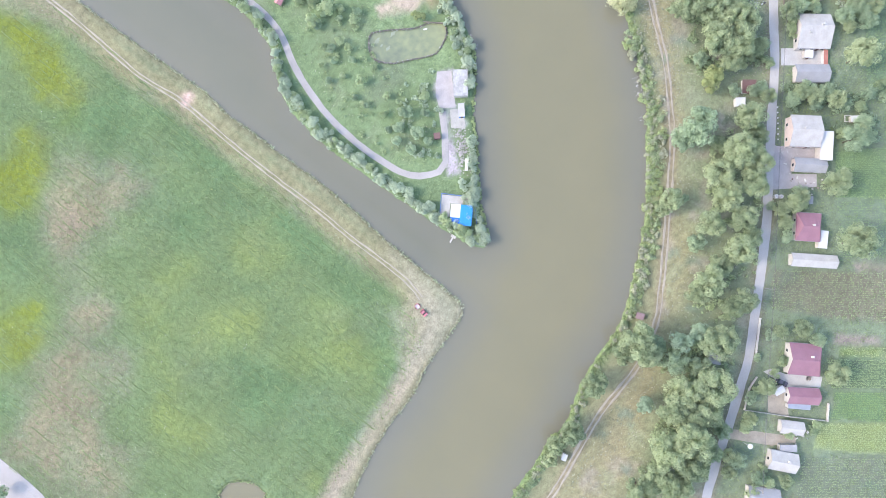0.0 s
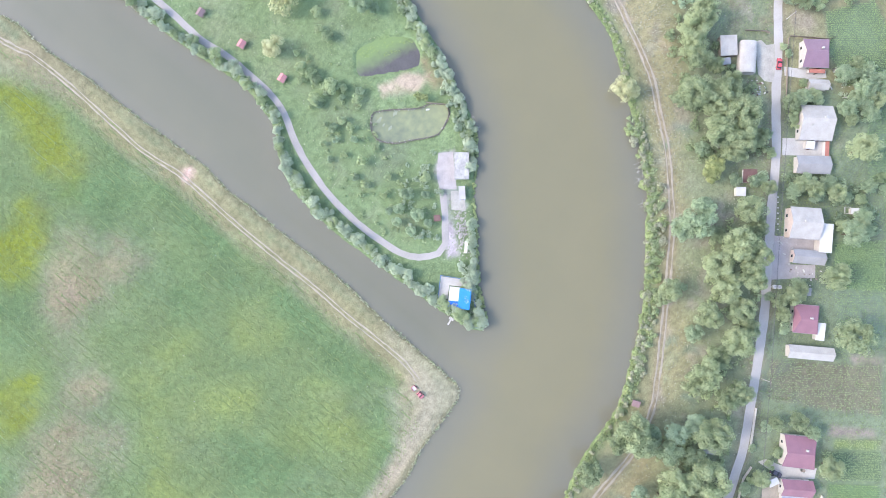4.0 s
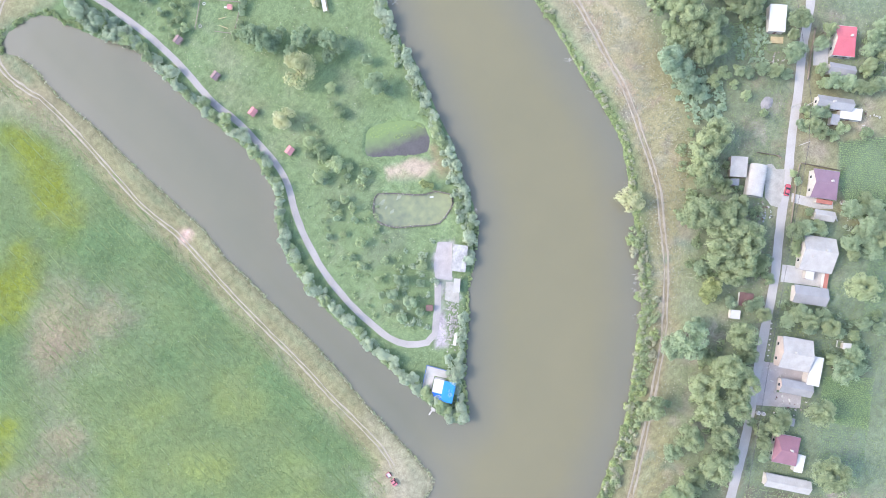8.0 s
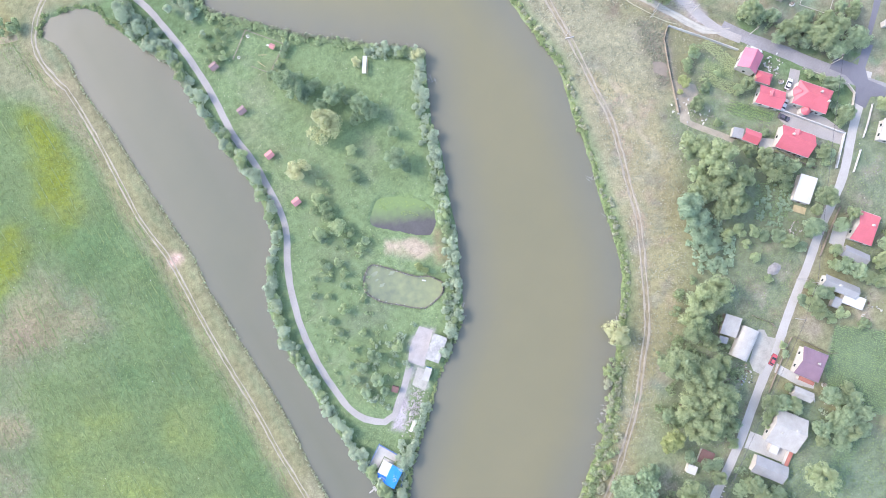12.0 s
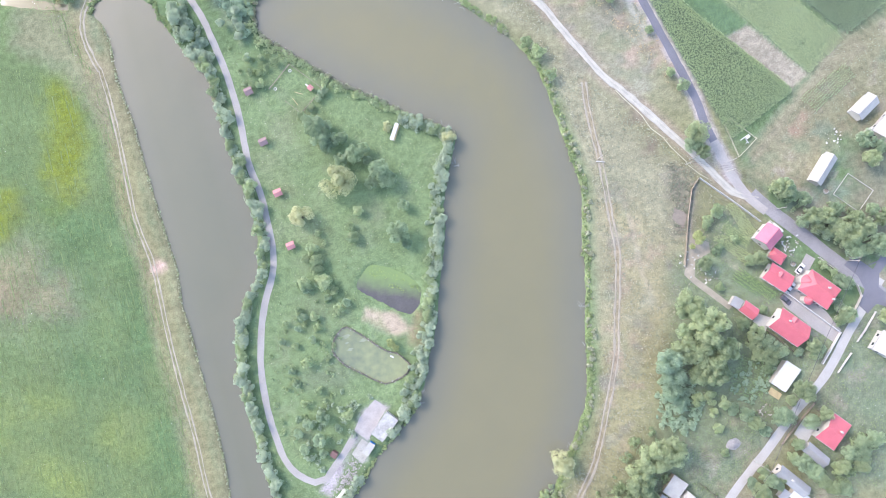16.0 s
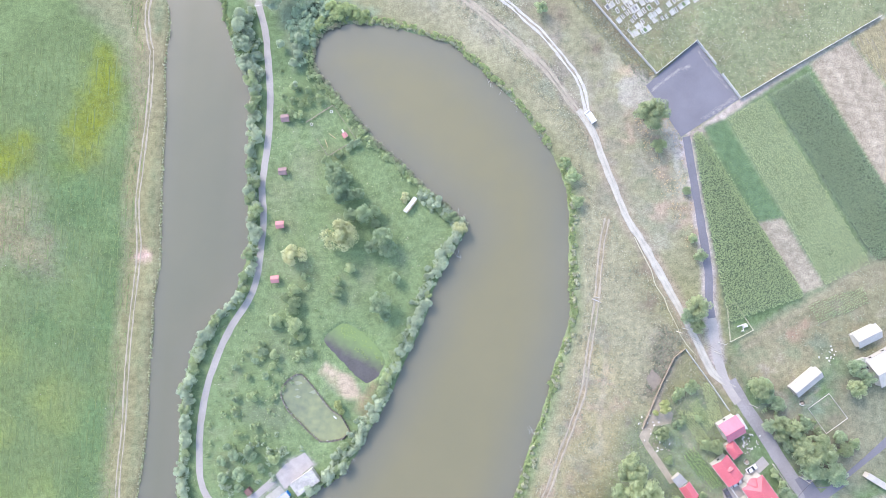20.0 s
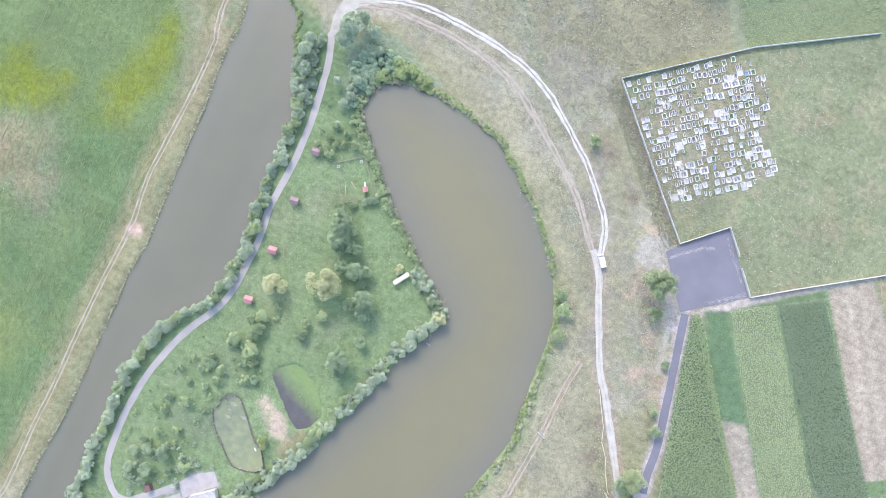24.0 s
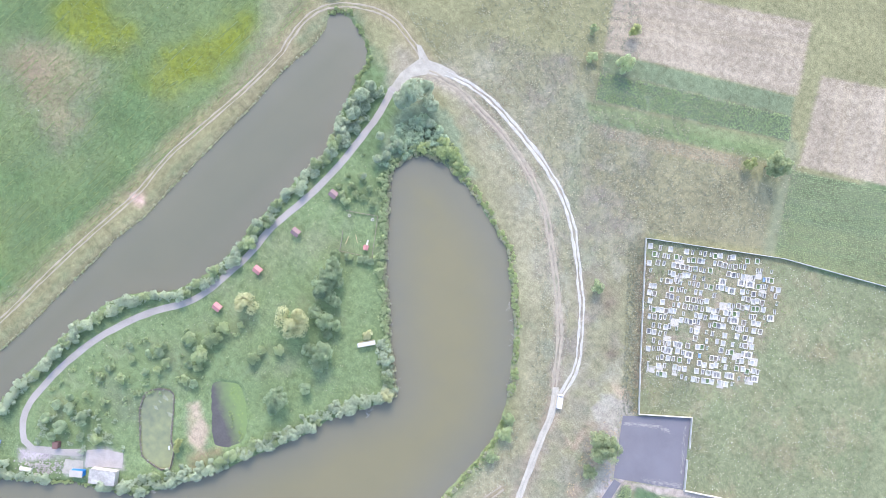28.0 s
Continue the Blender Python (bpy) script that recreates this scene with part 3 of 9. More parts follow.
blobs([(76.9, 68.4, 2.5), (76.9, 71.4, 2.1)], (0.28, 0.23, 0.15), 0.6)
area([(54.7, 52.1), (58.0, 48.9), (49.0, 41.4), (48.2, 38.1), (45.0, 32.4), (43.5, 31.9), (40.7, 35.6), (28.8, 22.7), (25.8, 25.7), (29.3, 30.1), (38.0, 37.4), (43.8, 43.5), (47.7, 49.6)], (0.40, 0.37, 0.36), 0.8, 0.9, 0.5)
strip(smooth([(163.0, 102.2), (162.5, 90.8), (162.5, 80.1), (162.0, 70.2), (163.0, 64.3)]), 0.4, (0.36, 0.33, 0.22), 0.8, 0.7)
strip(smooth([(162.3, 103.1), (163.0, 94.4), (162.3, 83.3), (161.4, 70.4), (162.8, 63.0)]), 0.4, (0.36, 0.33, 0.22), 0.8, 0.6)
SANDY = [(59.5, 86.5), (63.7, 84.4), (69.5, 81.4), (73.1, 77.5), (71.9, 74.3), (68.1, 73.5), (61.0, 78.3), (57.8, 82.6)]
area(SANDY, (0.42, 0.36, 0.25), 1.0, 0.95, 0.8)
strip(smooth([(77.5, 79.2), (76.2, 75.3), (73.0, 70.4)]), 1.2, (0.36, 0.27, 0.18), 1.5, 0.6)
# dike along the canal, spit and bank shoulders
strip(SPIT_BAND, 3.6, (0.33, 0.29, 0.20), 2.0, 0.85)
strip(DIKE_TRACK, 5.5, (0.26, 0.235, 0.13), 2.5, 0.75)
strip(smooth(WEST_BANK), 3.0, (0.255, 0.235, 0.135), 1.5, 0.7)
area([(-10.6, 24.9), (-8.9, -9.5), (-23.2, -11.4), (-41.2, -6.9), (-27.4, 9.1), (-15.7, 7.6)], DRYGRASS, 4, 0.85)
blobs([(-11.3, 121.9, 2.3), (-13.6, 121.4, 1.5)], (0.50, 0.37, 0.29), 0.95)
strip(smooth(EAST_BANK), 4.0, (0.17, 0.25, 0.07), 2, 0.6)
# trampled edges of roads
strip(smooth([(189.0, 98.6), (184.8, 88.6), (181.3, 78.3), (178.0, 69.1)]), 0.9, (0.38, 0.345, 0.28), 1.0, 0.7)
strip(smooth([(181.1, 78.4), (187.6, 76.9), (192.1, 70.4), (197.0, 62.4)]), 0.5, (0.33, 0.30, 0.22), 0.7, 0.6)
blobs([(161.0, -2.5, 2.9), (151.1, -7.9, 2.5), (154.7, -14.9, 3.3), (167.7, -10.6, 2.1)], (0.27, 0.24, 0.16), 0.6)
blobs([(176.5, -19.7, 4.2), (177.4, -24.7, 2.9)], (0.32, 0.28, 0.21), 0.6)
blobs([(195.3, -28.3, 3.3), (202.6, -23.6, 2.5)], (0.34, 0.295, 0.23), 0.6)
strip(LAKE_TRACK, 2.0, (0.315, 0.275, 0.215), 1.2, 0.8)
strip(LAKE_ROAD, 3.2, (0.29, 0.25, 0.18), 1.5, 0.8)
strip(GRAVEL_ROAD, 2.6, (0.215, 0.21, 0.135), 1.5, 0.7)
strip(GRAVEL_ROAD, 1.5, (0.30, 0.275, 0.21), 0.9, 0.8)
strip(STREET, 3.0, (0.21, 0.20, 0.13), 1.2, 0.8)
strip(ASPHALT_LANE, 2.7, (0.40, 0.37, 0.33), 0.9, 0.85)
strip(RIVER_TRACK, 1.6, (0.26, 0.22, 0.14), 1.2, 0.7)
area([(36.1, 227.0), (48.6, 228.3), (69.7, 218.9), (66.0, 212.6), (47.2, 210.9), (43.5, 197.2), (39.8, 195.0), (31.2, 218.3)], (0.20, 0.265, 0.13), 1.5, 0.9)
blobs([(169.5, 190.8, 2.9), (168.3, 194.9, 2.1), (164.4, 197.5, 1.9), (166.3, 196.0, 2.1)], (0.42, 0.41, 0.39), 0.8)
area([(12.6, 232.7), (37.0, 241.7), (45.0, 236.3), (30.2, 227.9), (29.8, 220.2), (22.1, 220.7)], (0.33, 0.315, 0.23), 3, 0.8)
# plots and fields
area([(162.5, 197.5), (167.7, 202.2), (174.3, 200.6), (173.9, 194.4), (175.6, 190.2), (167.4, 188.7), (162.4, 191.5)], (0.40, 0.385, 0.355), 1.2, 0.85, 1.6)
strip(smooth([(188.7, 177.8), (207.9, 193.3), (229.2, 209.5), (256.8, 227.9)]), 1.6, (0.42, 0.375, 0.31), 0.8, 0.9)
area([(165.0, 196.6), (169.9, 200.6), (187.8, 177.3), (190.8, 167.0), (184.5, 170.6), (177.2, 185.6)], (0.40, 0.37, 0.33), 1.4, 0.85)
PLOTS = [
    ([(190.0, 179.4), (193.1, 180.6), (233.4, 122.3), (207.0, 111.2), (201.9, 129.7), (195.5, 154.4)], (0.15, 0.205, 0.105)),
    ([(194.0, 182.8), (201.1, 186.0), (224.7, 151.0), (216.6, 148.4)], (0.115, 0.19, 0.08)),
    ([(215.5, 148.3), (224.7, 151.0), (241.4, 127.0), (233.3, 123.3)], (0.30, 0.28, 0.20)),
    ([(202.2, 186.5), (216.3, 195.8), (257.5, 136.3), (241.4, 127.0)], (0.20, 0.26, 0.12)),
    ([(217.3, 196.3), (231.5, 205.2), (275.6, 144.8), (258.4, 137.4)], (0.17, 0.225, 0.12)),
    ([(231.9, 208.9), (245.8, 218.7), (293.0, 162.4), (271.8, 150.0)], (0.32, 0.295, 0.205)),
    ([(246.4, 219.0), (264.3, 231.3), (310.6, 172.7), (293.8, 162.9)], (0.27, 0.25, 0.14)),
    ([(54.8, 307.6), (115.6, 350.1), (131.7, 326.8), (69.5, 286.7)], (0.32, 0.295, 0.205)),
    ([(69.7, 286.4), (131.2, 325.7), (135.2, 319.9), (73.9, 280.4)], (0.155, 0.205, 0.095)),
    ([(74.2, 280.1), (135.4, 319.5), (141.8, 313.0), (80.2, 271.5)], (0.155, 0.21, 0.105)),
    ([(132.6, 338.5), (176.4, 369.3), (197.1, 339.0), (150.6, 309.1)], (0.32, 0.295, 0.205)),
    ([(150.2, 305.9), (197.8, 337.9), (218.5, 307.6), (180.1, 285.5), (168.1, 278.6)], (0.165, 0.215, 0.095)),
    ([(119.1, -81.0), (131.2, -94.7), (116.2, -105.8), (105.7, -91.4)], (0.16, 0.24, 0.10)),
    ([(70.6, -89.2), (94.4, -121.9), (79.9, -132.5), (67.5, -112.7), (58.8, -96.5)], (0.19, 0.19, 0.12)),
    ([(48.9, -133.0), (59.7, -147.4), (51.6, -153.4), (40.1, -137.5)], (0.15, 0.24, 0.09)),
    ([(36.6, -135.6), (50.9, -153.9), (42.5, -160.1), (28.0, -139.0)], (0.25, 0.32, 0.10)),
    ([(23.2, -137.6), (41.5, -160.8), (26.7, -171.7), (6.6, -146.2)], (0.165, 0.20, 0.11)),
    ([(184.7, -25.6), (199.2, -37.1), (185.0, -65.0), (167.2, -48.5), (173.1, -37.0)], (0.155, 0.218, 0.10)),
    ([(196.8, 82.7), (203.9, 73.2), (201.2, 70.7), (193.7, 79.6)], (0.20, 0.26, 0.10)),
    ([(198.9, 62.7), (208.2, 51.7), (202.5, 48.7), (192.6, 60.1)], (0.17, 0.23, 0.10)),
]
for poly, color in PLOTS:
    area(poly, color, 0.5, 0.97, 0.3)
for poly, color in (
    ([(104.7, -92.2), (115.6, -106.2), (99.2, -118.3), (89.5, -105.9)], (0.165, 0.225, 0.115)), ([(90.3, -110.9), (96.7, -120.2), (94.7, -121.6), (88.5, -112.2)], (0.30, 0.265, 0.21)), ([(65.5, -120.7), (75.1, -134.6), (71.9, -135.4), (62.5, -122.1)], (0.27, 0.235, 0.19)),
    ([(62.6, -124.9), (72.7, -137.8), (70.1, -139.7), (60.3, -126.5)], (0.20, 0.28, 0.075)), ([(56.4, -123.5), (69.5, -140.2), (61.0, -146.4), (49.2, -130.8)], (0.135, 0.20, 0.085)), ([(163.9, -61.0), (170.3, -65.9), (148.3, -82.1), (144.3, -76.8)], (0.155, 0.225, 0.105)),
    ([(78.5, 268.4), (141.3, 311.1), (144.4, 304.0), (85.3, 264.3)], (0.165, 0.225, 0.085)), ([(85.8, 263.6), (133.9, 296.0), (136.8, 291.8), (97.1, 265.9)], (0.30, 0.265, 0.165)), ([(161.2, 290.8), (208.7, 321.8), (218.5, 307.6), (180.1, 285.5), (168.1, 278.6)], (0.215, 0.245, 0.10)),
    ([(89.7, 258.0), (135.9, 291.2), (150.3, 296.1), (163.7, 277.6), (130.1, 251.7), (111.5, 245.3)], (0.235, 0.235, 0.135)),
):
    area(poly, color, 1.0, 0.9, 0.6)
for line in ([(76.5, 267.6), (85.6, 258.3), (93.0, 247.8), (104.1, 237.5)], [(143.4, 312.1), (152.2, 300.1), (165.9, 278.1)]):
    strip(smooth(line), 2.2, (0.205, 0.24, 0.125), 1.5, 0.8)
CEMETERY = [(130.5, 249.7), (213.4, 306.3), (257.0, 227.5), (206.8, 194.4), (189.7, 214.6), (175.1, 202.0)]
area(CEMETERY, (0.198, 0.230, 0.108), 0.6, 0.95, 0.2)
area([(213.4, 306.3), (257.5, 227.7), (330.0, 275.0), (290.0, 345.0)], (0.198, 0.230, 0.108), 0.6, 0.95, 0.2)
area([(134.4, 247.4), (166.4, 273.2), (178.2, 271.8), (184.2, 263.0), (188.0, 251.9), (194.8, 240.9), (189.9, 231.2), (167.4, 215.2)], (0.235, 0.23, 0.145), 3.5, 0.75, 2.5)
strip(smooth([(130.3, 247.6), (143.8, 233.9), (156.4, 221.1), (167.0, 209.8)]), 2.4, (0.185, 0.16, 0.115), 1.8, 0.75, 1.0)
blobs([(192.0, 232.0, 4.2), (168.5, 240.5, 2.9), (155.2, 238.8, 2.5), (178.2, 268.9, 2.9), (133.0, 248.7, 1.3)], (0.30, 0.255, 0.18), 0.6)


def patches(poly, n, small, large, tones, seed, strength=0.6):
    """Uneven blots of other ground tones over an outline."""
    q = np.asarray(poly, float)[:, :2]
    rng = np.random.default_rng(seed)
    p = rng.uniform(q.min(0), q.max(0), (n * 3, 2))
    p = p[inside(q, p)][:n]
    for x, y in p:
        rad = rng.uniform(small, large)
        near = np.where((abs(XY[:, 0] - x) < 2.6 * rad) & (abs(XY[:, 1] - y) < 2.6 * rad))[0]
        at = XY[near] + rad * 0.5 * np.stack([wobble(XY[near], rad * 0.5, x), wobble(XY[near], rad * 0.5, y)], 1)
        turn_, long_ = rng.uniform(0, 3.14), rng.uniform(0.45, 1.0)
        e = at - (x, y)
        u, v = e[:, 0] * math.cos(turn_) + e[:, 1] * math.sin(turn_), -e[:, 0] * math.sin(turn_) + e[:, 1] * math.cos(turn_)
        mask = strength * rng.uniform(0.5, 1.2) * np.clip(1.6 - 1.6 * np.sqrt((u * u + (v / long_) ** 2)) / rad, 0, 1)
        TONE[near] += (np.array(tones[rng.integers(0, len(tones))]) - TONE[near]) * np.clip(mask, 0, 1)[:, None]


GRAVE_GROUND = [(131.9, 248.4), (166.1, 275.0), (177.8, 274.5), (183.7, 267.0), (187.3, 254.1), (196.7, 243.5), (192.0, 232.0), (182.1, 225.7), (167.2, 212.6)]
DUSTY, EARTH, SHADE, BRIGHT = (0.37, 0.35, 0.27), (0.30, 0.28, 0.21), (0.155, 0.22, 0.115), (0.27, 0.31, 0.15)
patches([(151.1, -30.1), (184.3, -73.9), (35.6, -182.8), (-11.5, -123.5), (68.0, -86.6)], 150, 2.0, 6.0, ((0.21, 0.215, 0.13), SHADE, (0.19, 0.25, 0.11), SHADE), 1, 0.4)
patches([(173.9, 74.7), (202.5, 85.7), (224.0, 33.8), (200.2, 11.9), (130.3, -45.5), (117.6, -31.6), (155.0, 13.0)], 110, 1.5, 5.0, (EARTH, (0.25, 0.235, 0.15), (0.17, 0.22, 0.11), (0.185, 0.245, 0.10), (0.15, 0.21, 0.11)), 2, 0.5)
area([(208.7, 95.0), (214.4, 103.9), (225.9, 114.4), (238.1, 107.9), (243.9, 99.5), (235.8, 87.2), (222.8, 87.1)], (0.265, 0.245, 0.155), 2.5, 0.8, 1.5)
area([(216.0, 79.4), (234.7, 85.2), (259.1, 78.5), (258.0, 53.9), (241.9, 58.3)], (0.20, 0.195, 0.125), 3, 0.7, 1.5)
area([(246.5, 45.9), (274.3, 53.6), (273.3, 29.2), (253.2, 35.6)], (0.36, 0.32, 0.24), 1.0, 0.9, 0.6)
area([(257.3, 137.0), (285.7, 146.5), (274.8, 95.1), (224.6, 106.8), (238.4, 122.4)], (0.235, 0.225, 0.135), 4, 0.85, 2.0)
area([(233.3, 37.5), (263.6, 42.3), (248.3, -29.5), (196.4, -20.1), (216.7, 17.6)], (0.18, 0.222, 0.112), 4, 0.9, 2.0)
patches([(233.3, 37.5), (263.6, 42.3), (248.3, -29.5), (196.4, -20.1), (216.7, 17.6)], 60, 2.0, 6.0, (EARTH, (0.15, 0.215, 0.10), (0.21, 0.24, 0.13)), 31, 0.5)
patches([(257.3, 137.0), (285.7, 146.5), (274.8, 95.1), (224.6, 106.8), (238.4, 122.4)], 40, 2.0, 5.0, (EARTH, (0.17, 0.215, 0.11), (0.29, 0.26, 0.18)), 32, 0.5)
area([(181.9, 110.0), (190.1, 102.9), (188.0, 93.8), (182.3, 81.6), (177.2, 82.1), (179.0, 92.8), (180.4, 103.5)], (0.215, 0.195, 0.15), 3.0, 0.6, 2.0)
patches([(212.2, 106.9), (277.8, 109.8), (249.1, 35.4), (223.2, 71.4)], 110, 2.0, 6.0, (EARTH, (0.26, 0.24, 0.15), (0.22, 0.205, 0.135), (0.19, 0.23, 0.11), SHADE), 3, 0.55)
patches([(124.6, 4.9), (148.4, -26.5), (67.4, -85.8), (-10.8, -117.9), (-41.0, -79.7), (23.3, -69.3), (79.1, -39.9)], 120, 2.0, 6.0, (DUSTY, EARTH, SHADE, BRIGHT), 4)
PALE, DULL, RUST = (0.275, 0.28, 0.19), (0.215, 0.205, 0.155), (0.335, 0.275, 0.19)
patches([(37.6, 232.1), (83.6, 228.9), (132.6, 198.5), (147.2, 173.0), (169.6, 137.9), (194.1, 128.4), (188.6, 163.4), (170.1, 196.0), (127.8, 249.3), (109.4, 273.2), (61.7, 275.6), (26.8, 250.7)], 190, 2.0, 8.0, (PALE, DULL, (0.225, 0.25, 0.15), DULL, PALE), 5)
patches([(154.6, 120.1), (172.5, 83.5), (172.0, 57.8), (135.1, 6.6), (92.1, -38.9), (88.4, -26.4), (129.1, 16.0), (146.6, 65.4)], 90, 2.0, 6.0, (PALE, DULL, (0.225, 0.25, 0.14), RUST), 6)
patches([(160.1, 207.4), (184.1, 191.8), (195.2, 139.7), (186.9, 139.2), (168.8, 165.4)], 50, 2.0, 5.0, (RUST, RUST, PALE, (0.22, 0.25, 0.13)), 7, 0.7)
patches(CEMETERY, 90, 2.0, 8.0, ((0.265, 0.25, 0.155), (0.18, 0.225, 0.095), (0.25, 0.245, 0.135)), 8, 0.5)
patches(GRAVE_GROUND, 60, 1.0, 3.2, ((0.33, 0.275, 0.22), (0.16, 0.215, 0.095), (0.16, 0.215, 0.095), (0.30, 0.265, 0.20)), 33, 0.7)
patches(ISLE, 90, 3.0, 9.0, ((0.155, 0.232, 0.085), (0.21, 0.255, 0.115), (0.175, 0.23, 0.10)), 9, 0.5)
patches([(-100.6, -11.2), (-29.2, -5.5), (-18.3, 10.9), (-14.1, 119.9), (-25.6, 203.2), (-162.8, 90.7)], 120, 4.0, 14.0, ((0.165, 0.225, 0.08), (0.13, 0.20, 0.085), (0.155, 0.205, 0.10)), 10, 0.22)
strip(smooth([(212.3, 101.2), (229.6, 114.8), (241.1, 123.8), (255.4, 135.2)]), 0.7, (0.35, 0.325, 0.25), 0.9, 0.55)
blobs([(230.5, 108.6, 2.9), (234.9, 112.6, 1.7)], (0.37, 0.26, 0.18), 0.7)
area([(162.5, 197.5), (167.7, 202.2), (174.3, 200.6), (173.9, 194.4), (175.6, 190.2), (167.4, 188.7), (162.4, 191.5)], (0.355, 0.355, 0.27), 1.0, 0.85, 1.6)
strip(smooth([(178.5, 187.3), (183.2, 175.7), (185.6, 165.4), (187.5, 157.1)]), 1.3, (0.365, 0.365, 0.285), 1.2, 0.75, 1.0)
blobs([(163.1, 202.2, 2.5), (166.4, 202.5, 1.9)], (0.42, 0.34, 0.23), 0.6)


def furrows(poly, turn, spacing, tones, strength, seed):
    """Bands of slightly different soil along the working direction of a field."""
    q = np.asarray(poly, float)
    rng = np.random.default_rng(seed)
    near = np.where(inside(q, XY))[0]
    a = radians(turn)
    across = -XY[near, 0] * math.sin(a) + XY[near, 1] * math.cos(a) + 0.35 * wobble(XY[near], 5.0, seed)
    lane_ = np.floor(across / spacing).astype(int)
    lane_ -= lane_.min()
    pick = rng.integers(0, len(tones), lane_.max() + 1)
    TONE[near] += (np.array(tones)[pick[lane_]] - TONE[near]) * strength


STRAWY = ((0.35, 0.315, 0.225), (0.305, 0.275, 0.195), (0.33, 0.295, 0.20), (0.285, 0.255, 0.18))
furrows(PLOTS[5][0], -59, 1.5, STRAWY, 0.6, 1)
furrows(PLOTS[7][0], 36, 1.6, STRAWY, 0.6, 2)
furrows(PLOTS[10][0], 126, 1.6, STRAWY, 0.6, 3)
furrows(PLOTS[11][0], 36, 1.4, ((0.15, 0.205, 0.09), (0.19, 0.235, 0.11), (0.17, 0.215, 0.095)), 0.6, 4)
furrows([(78.5, 268.4), (141.3, 311.1), (144.4, 304.0), (85.3, 264.3)], 36, 1.3, ((0.15, 0.22, 0.08), (0.20, 0.25, 0.10), (0.17, 0.23, 0.085)), 0.6, 5)
area([(246.5, 95.1), (284.3, 105.2), (290.2, 60.7), (250.0, 54.3)], (0.20, 0.205, 0.125), 4, 0.8, 2.0)
strip(smooth([(214.1, 103.7), (236.9, 119.4), (259.8, 134.3)]), 3.0, (0.24, 0.23, 0.14), 2.0, 0.8, 1.2)
area([(-39.7, 232.6), (-14.6, 225.2), (-14.8, 210.9), (-14.0, 189.8), (-13.5, 171.3), (-20.5, 180.8), (-28.5, 204.4), (-44.8, 217.3)], (0.235, 0.23, 0.145), 4, 0.6, 2)
strip(DIKE_LINK, 4.0, (0.26, 0.235, 0.14), 2.5, 0.6)
GREEN = np.clip((TONE[:, 1] - TONE[:, 0]) / TONE[:, 1] * 5, 0, 1)
TONE *= np.column_stack([0.86 + 0 * GREEN, 0.81 + 0 * GREEN, 0.88 + 0.18 * GREEN])
PASTURE_WEST = [(-16.5, 260.0), (-16.8, 12.0), (-22.0, -3.0), (-100.0, -12.0), (-260.0, -60.0), (-400.0, 150.0), (-200.0, 500.0), (-30.0, 300.0)]
far = np.clip(distance(PASTURE_WEST, XY, True) / 4, 0, 1) * inside(PASTURE_WEST, XY)
TONE *= 1 + far[:, None] * np.array([[0.05, 0.0, -0.08]])
# relief: flat land, banks that fall into the water
Z = np.zeros(len(XY))
for poly, steep in POOLS:
    q = np.asarray(poly, float)[:, :2]
    near = np.where((XY[:, 0] > q[:, 0].min() - 6) & (XY[:, 0] < q[:, 0].max() + 6) & (XY[:, 1] > q[:, 1].min() - 6) & (XY[:, 1] < q[:, 1].max() + 6))[0]
    at = XY[near]
    d = distance(q, at, True) * np.where(inside(q, at), 1, -1) + 0.35 * wobble(at, 0.9, 0.5) + 0.25 * wobble(at, 3.1, 0.9)
    Z[near] = np.minimum(Z[near], np.clip(-0.6 - 0.45 * steep * d, -2.2, 0))
nx, ny = len(GX), len(GY)
k = np.arange(nx * ny).reshape(ny, nx)
quads = np.stack([k[:-1, :-1], k[:-1, 1:], k[1:, 1:], k[1:, :-1]], -1).reshape(-1)
gm = bpy.data.meshes.new("ground")
gm.vertices.add(nx * ny)
gm.vertices.foreach_set("co", np.column_stack([XY, Z]).astype(np.float32).ravel())
gm.loops.add(len(quads))
gm.loops.foreach_set("vertex_index", quads.astype(np.int32))
gm.polygons.add(len(quads) // 4)
gm.polygons.foreach_set("loop_start", np.arange(0, len(quads), 4, dtype=np.int32))
gm.update(calc_edges=True)
tone = gm.attributes.new("tone", "FLOAT_COLOR", "POINT")
tone.data.foreach_set("color", np.column_stack([TONE, np.ones(len(XY))]).astype(np.float32).ravel())
gm.materials.append(GROUND)
ground = tagged(new("ground", gm), "flat grassy river land with meadow, pasture and plots", "ground", kind="structure")

# water: silt-brown in mid-stream, greyer in the canal; tree reflections along banks painted grey
wx, wy = np.arange(-280, 385, 8.0), np.arange(-280, 485, 8.0)
WXY = np.stack(np.meshgrid(wx, wy), -1).reshape(-1, 2)
depth = distance(RIVER, WXY, True)
deep = np.clip((depth - 2) / 14, 0, 1)[:, None]
CANAL = np.array(WEST_BANK[9:] + CANAL_END + ISLE_WEST)
inlet = (np.clip(distance(CANAL, WXY, True) / 8, 0, 1) * inside(CANAL, WXY))[:, None]
# darker, bluer colour within 16 m of the shore stands in for mirrored trees
SILT_REFLECTION = np.array([[0.128, 0.126, 0.100]]) * (1 - deep) + np.array([[0.156, 0.142, 0.080]]) * deep
SILT_REFLECTION = SILT_REFLECTION * (1 - inlet) + np.array([[0.108, 0.110, 0.081]]) * inlet
wk = np.arange(len(WXY)).reshape(len(wy), len(wx))
wq = np.stack([wk[:-1, :-1], wk[:-1, 1:], wk[1:, 1:], wk[1:, :-1]], -1).reshape(-1, 4)
water = new("water", bpy.data.meshes.new("water"))
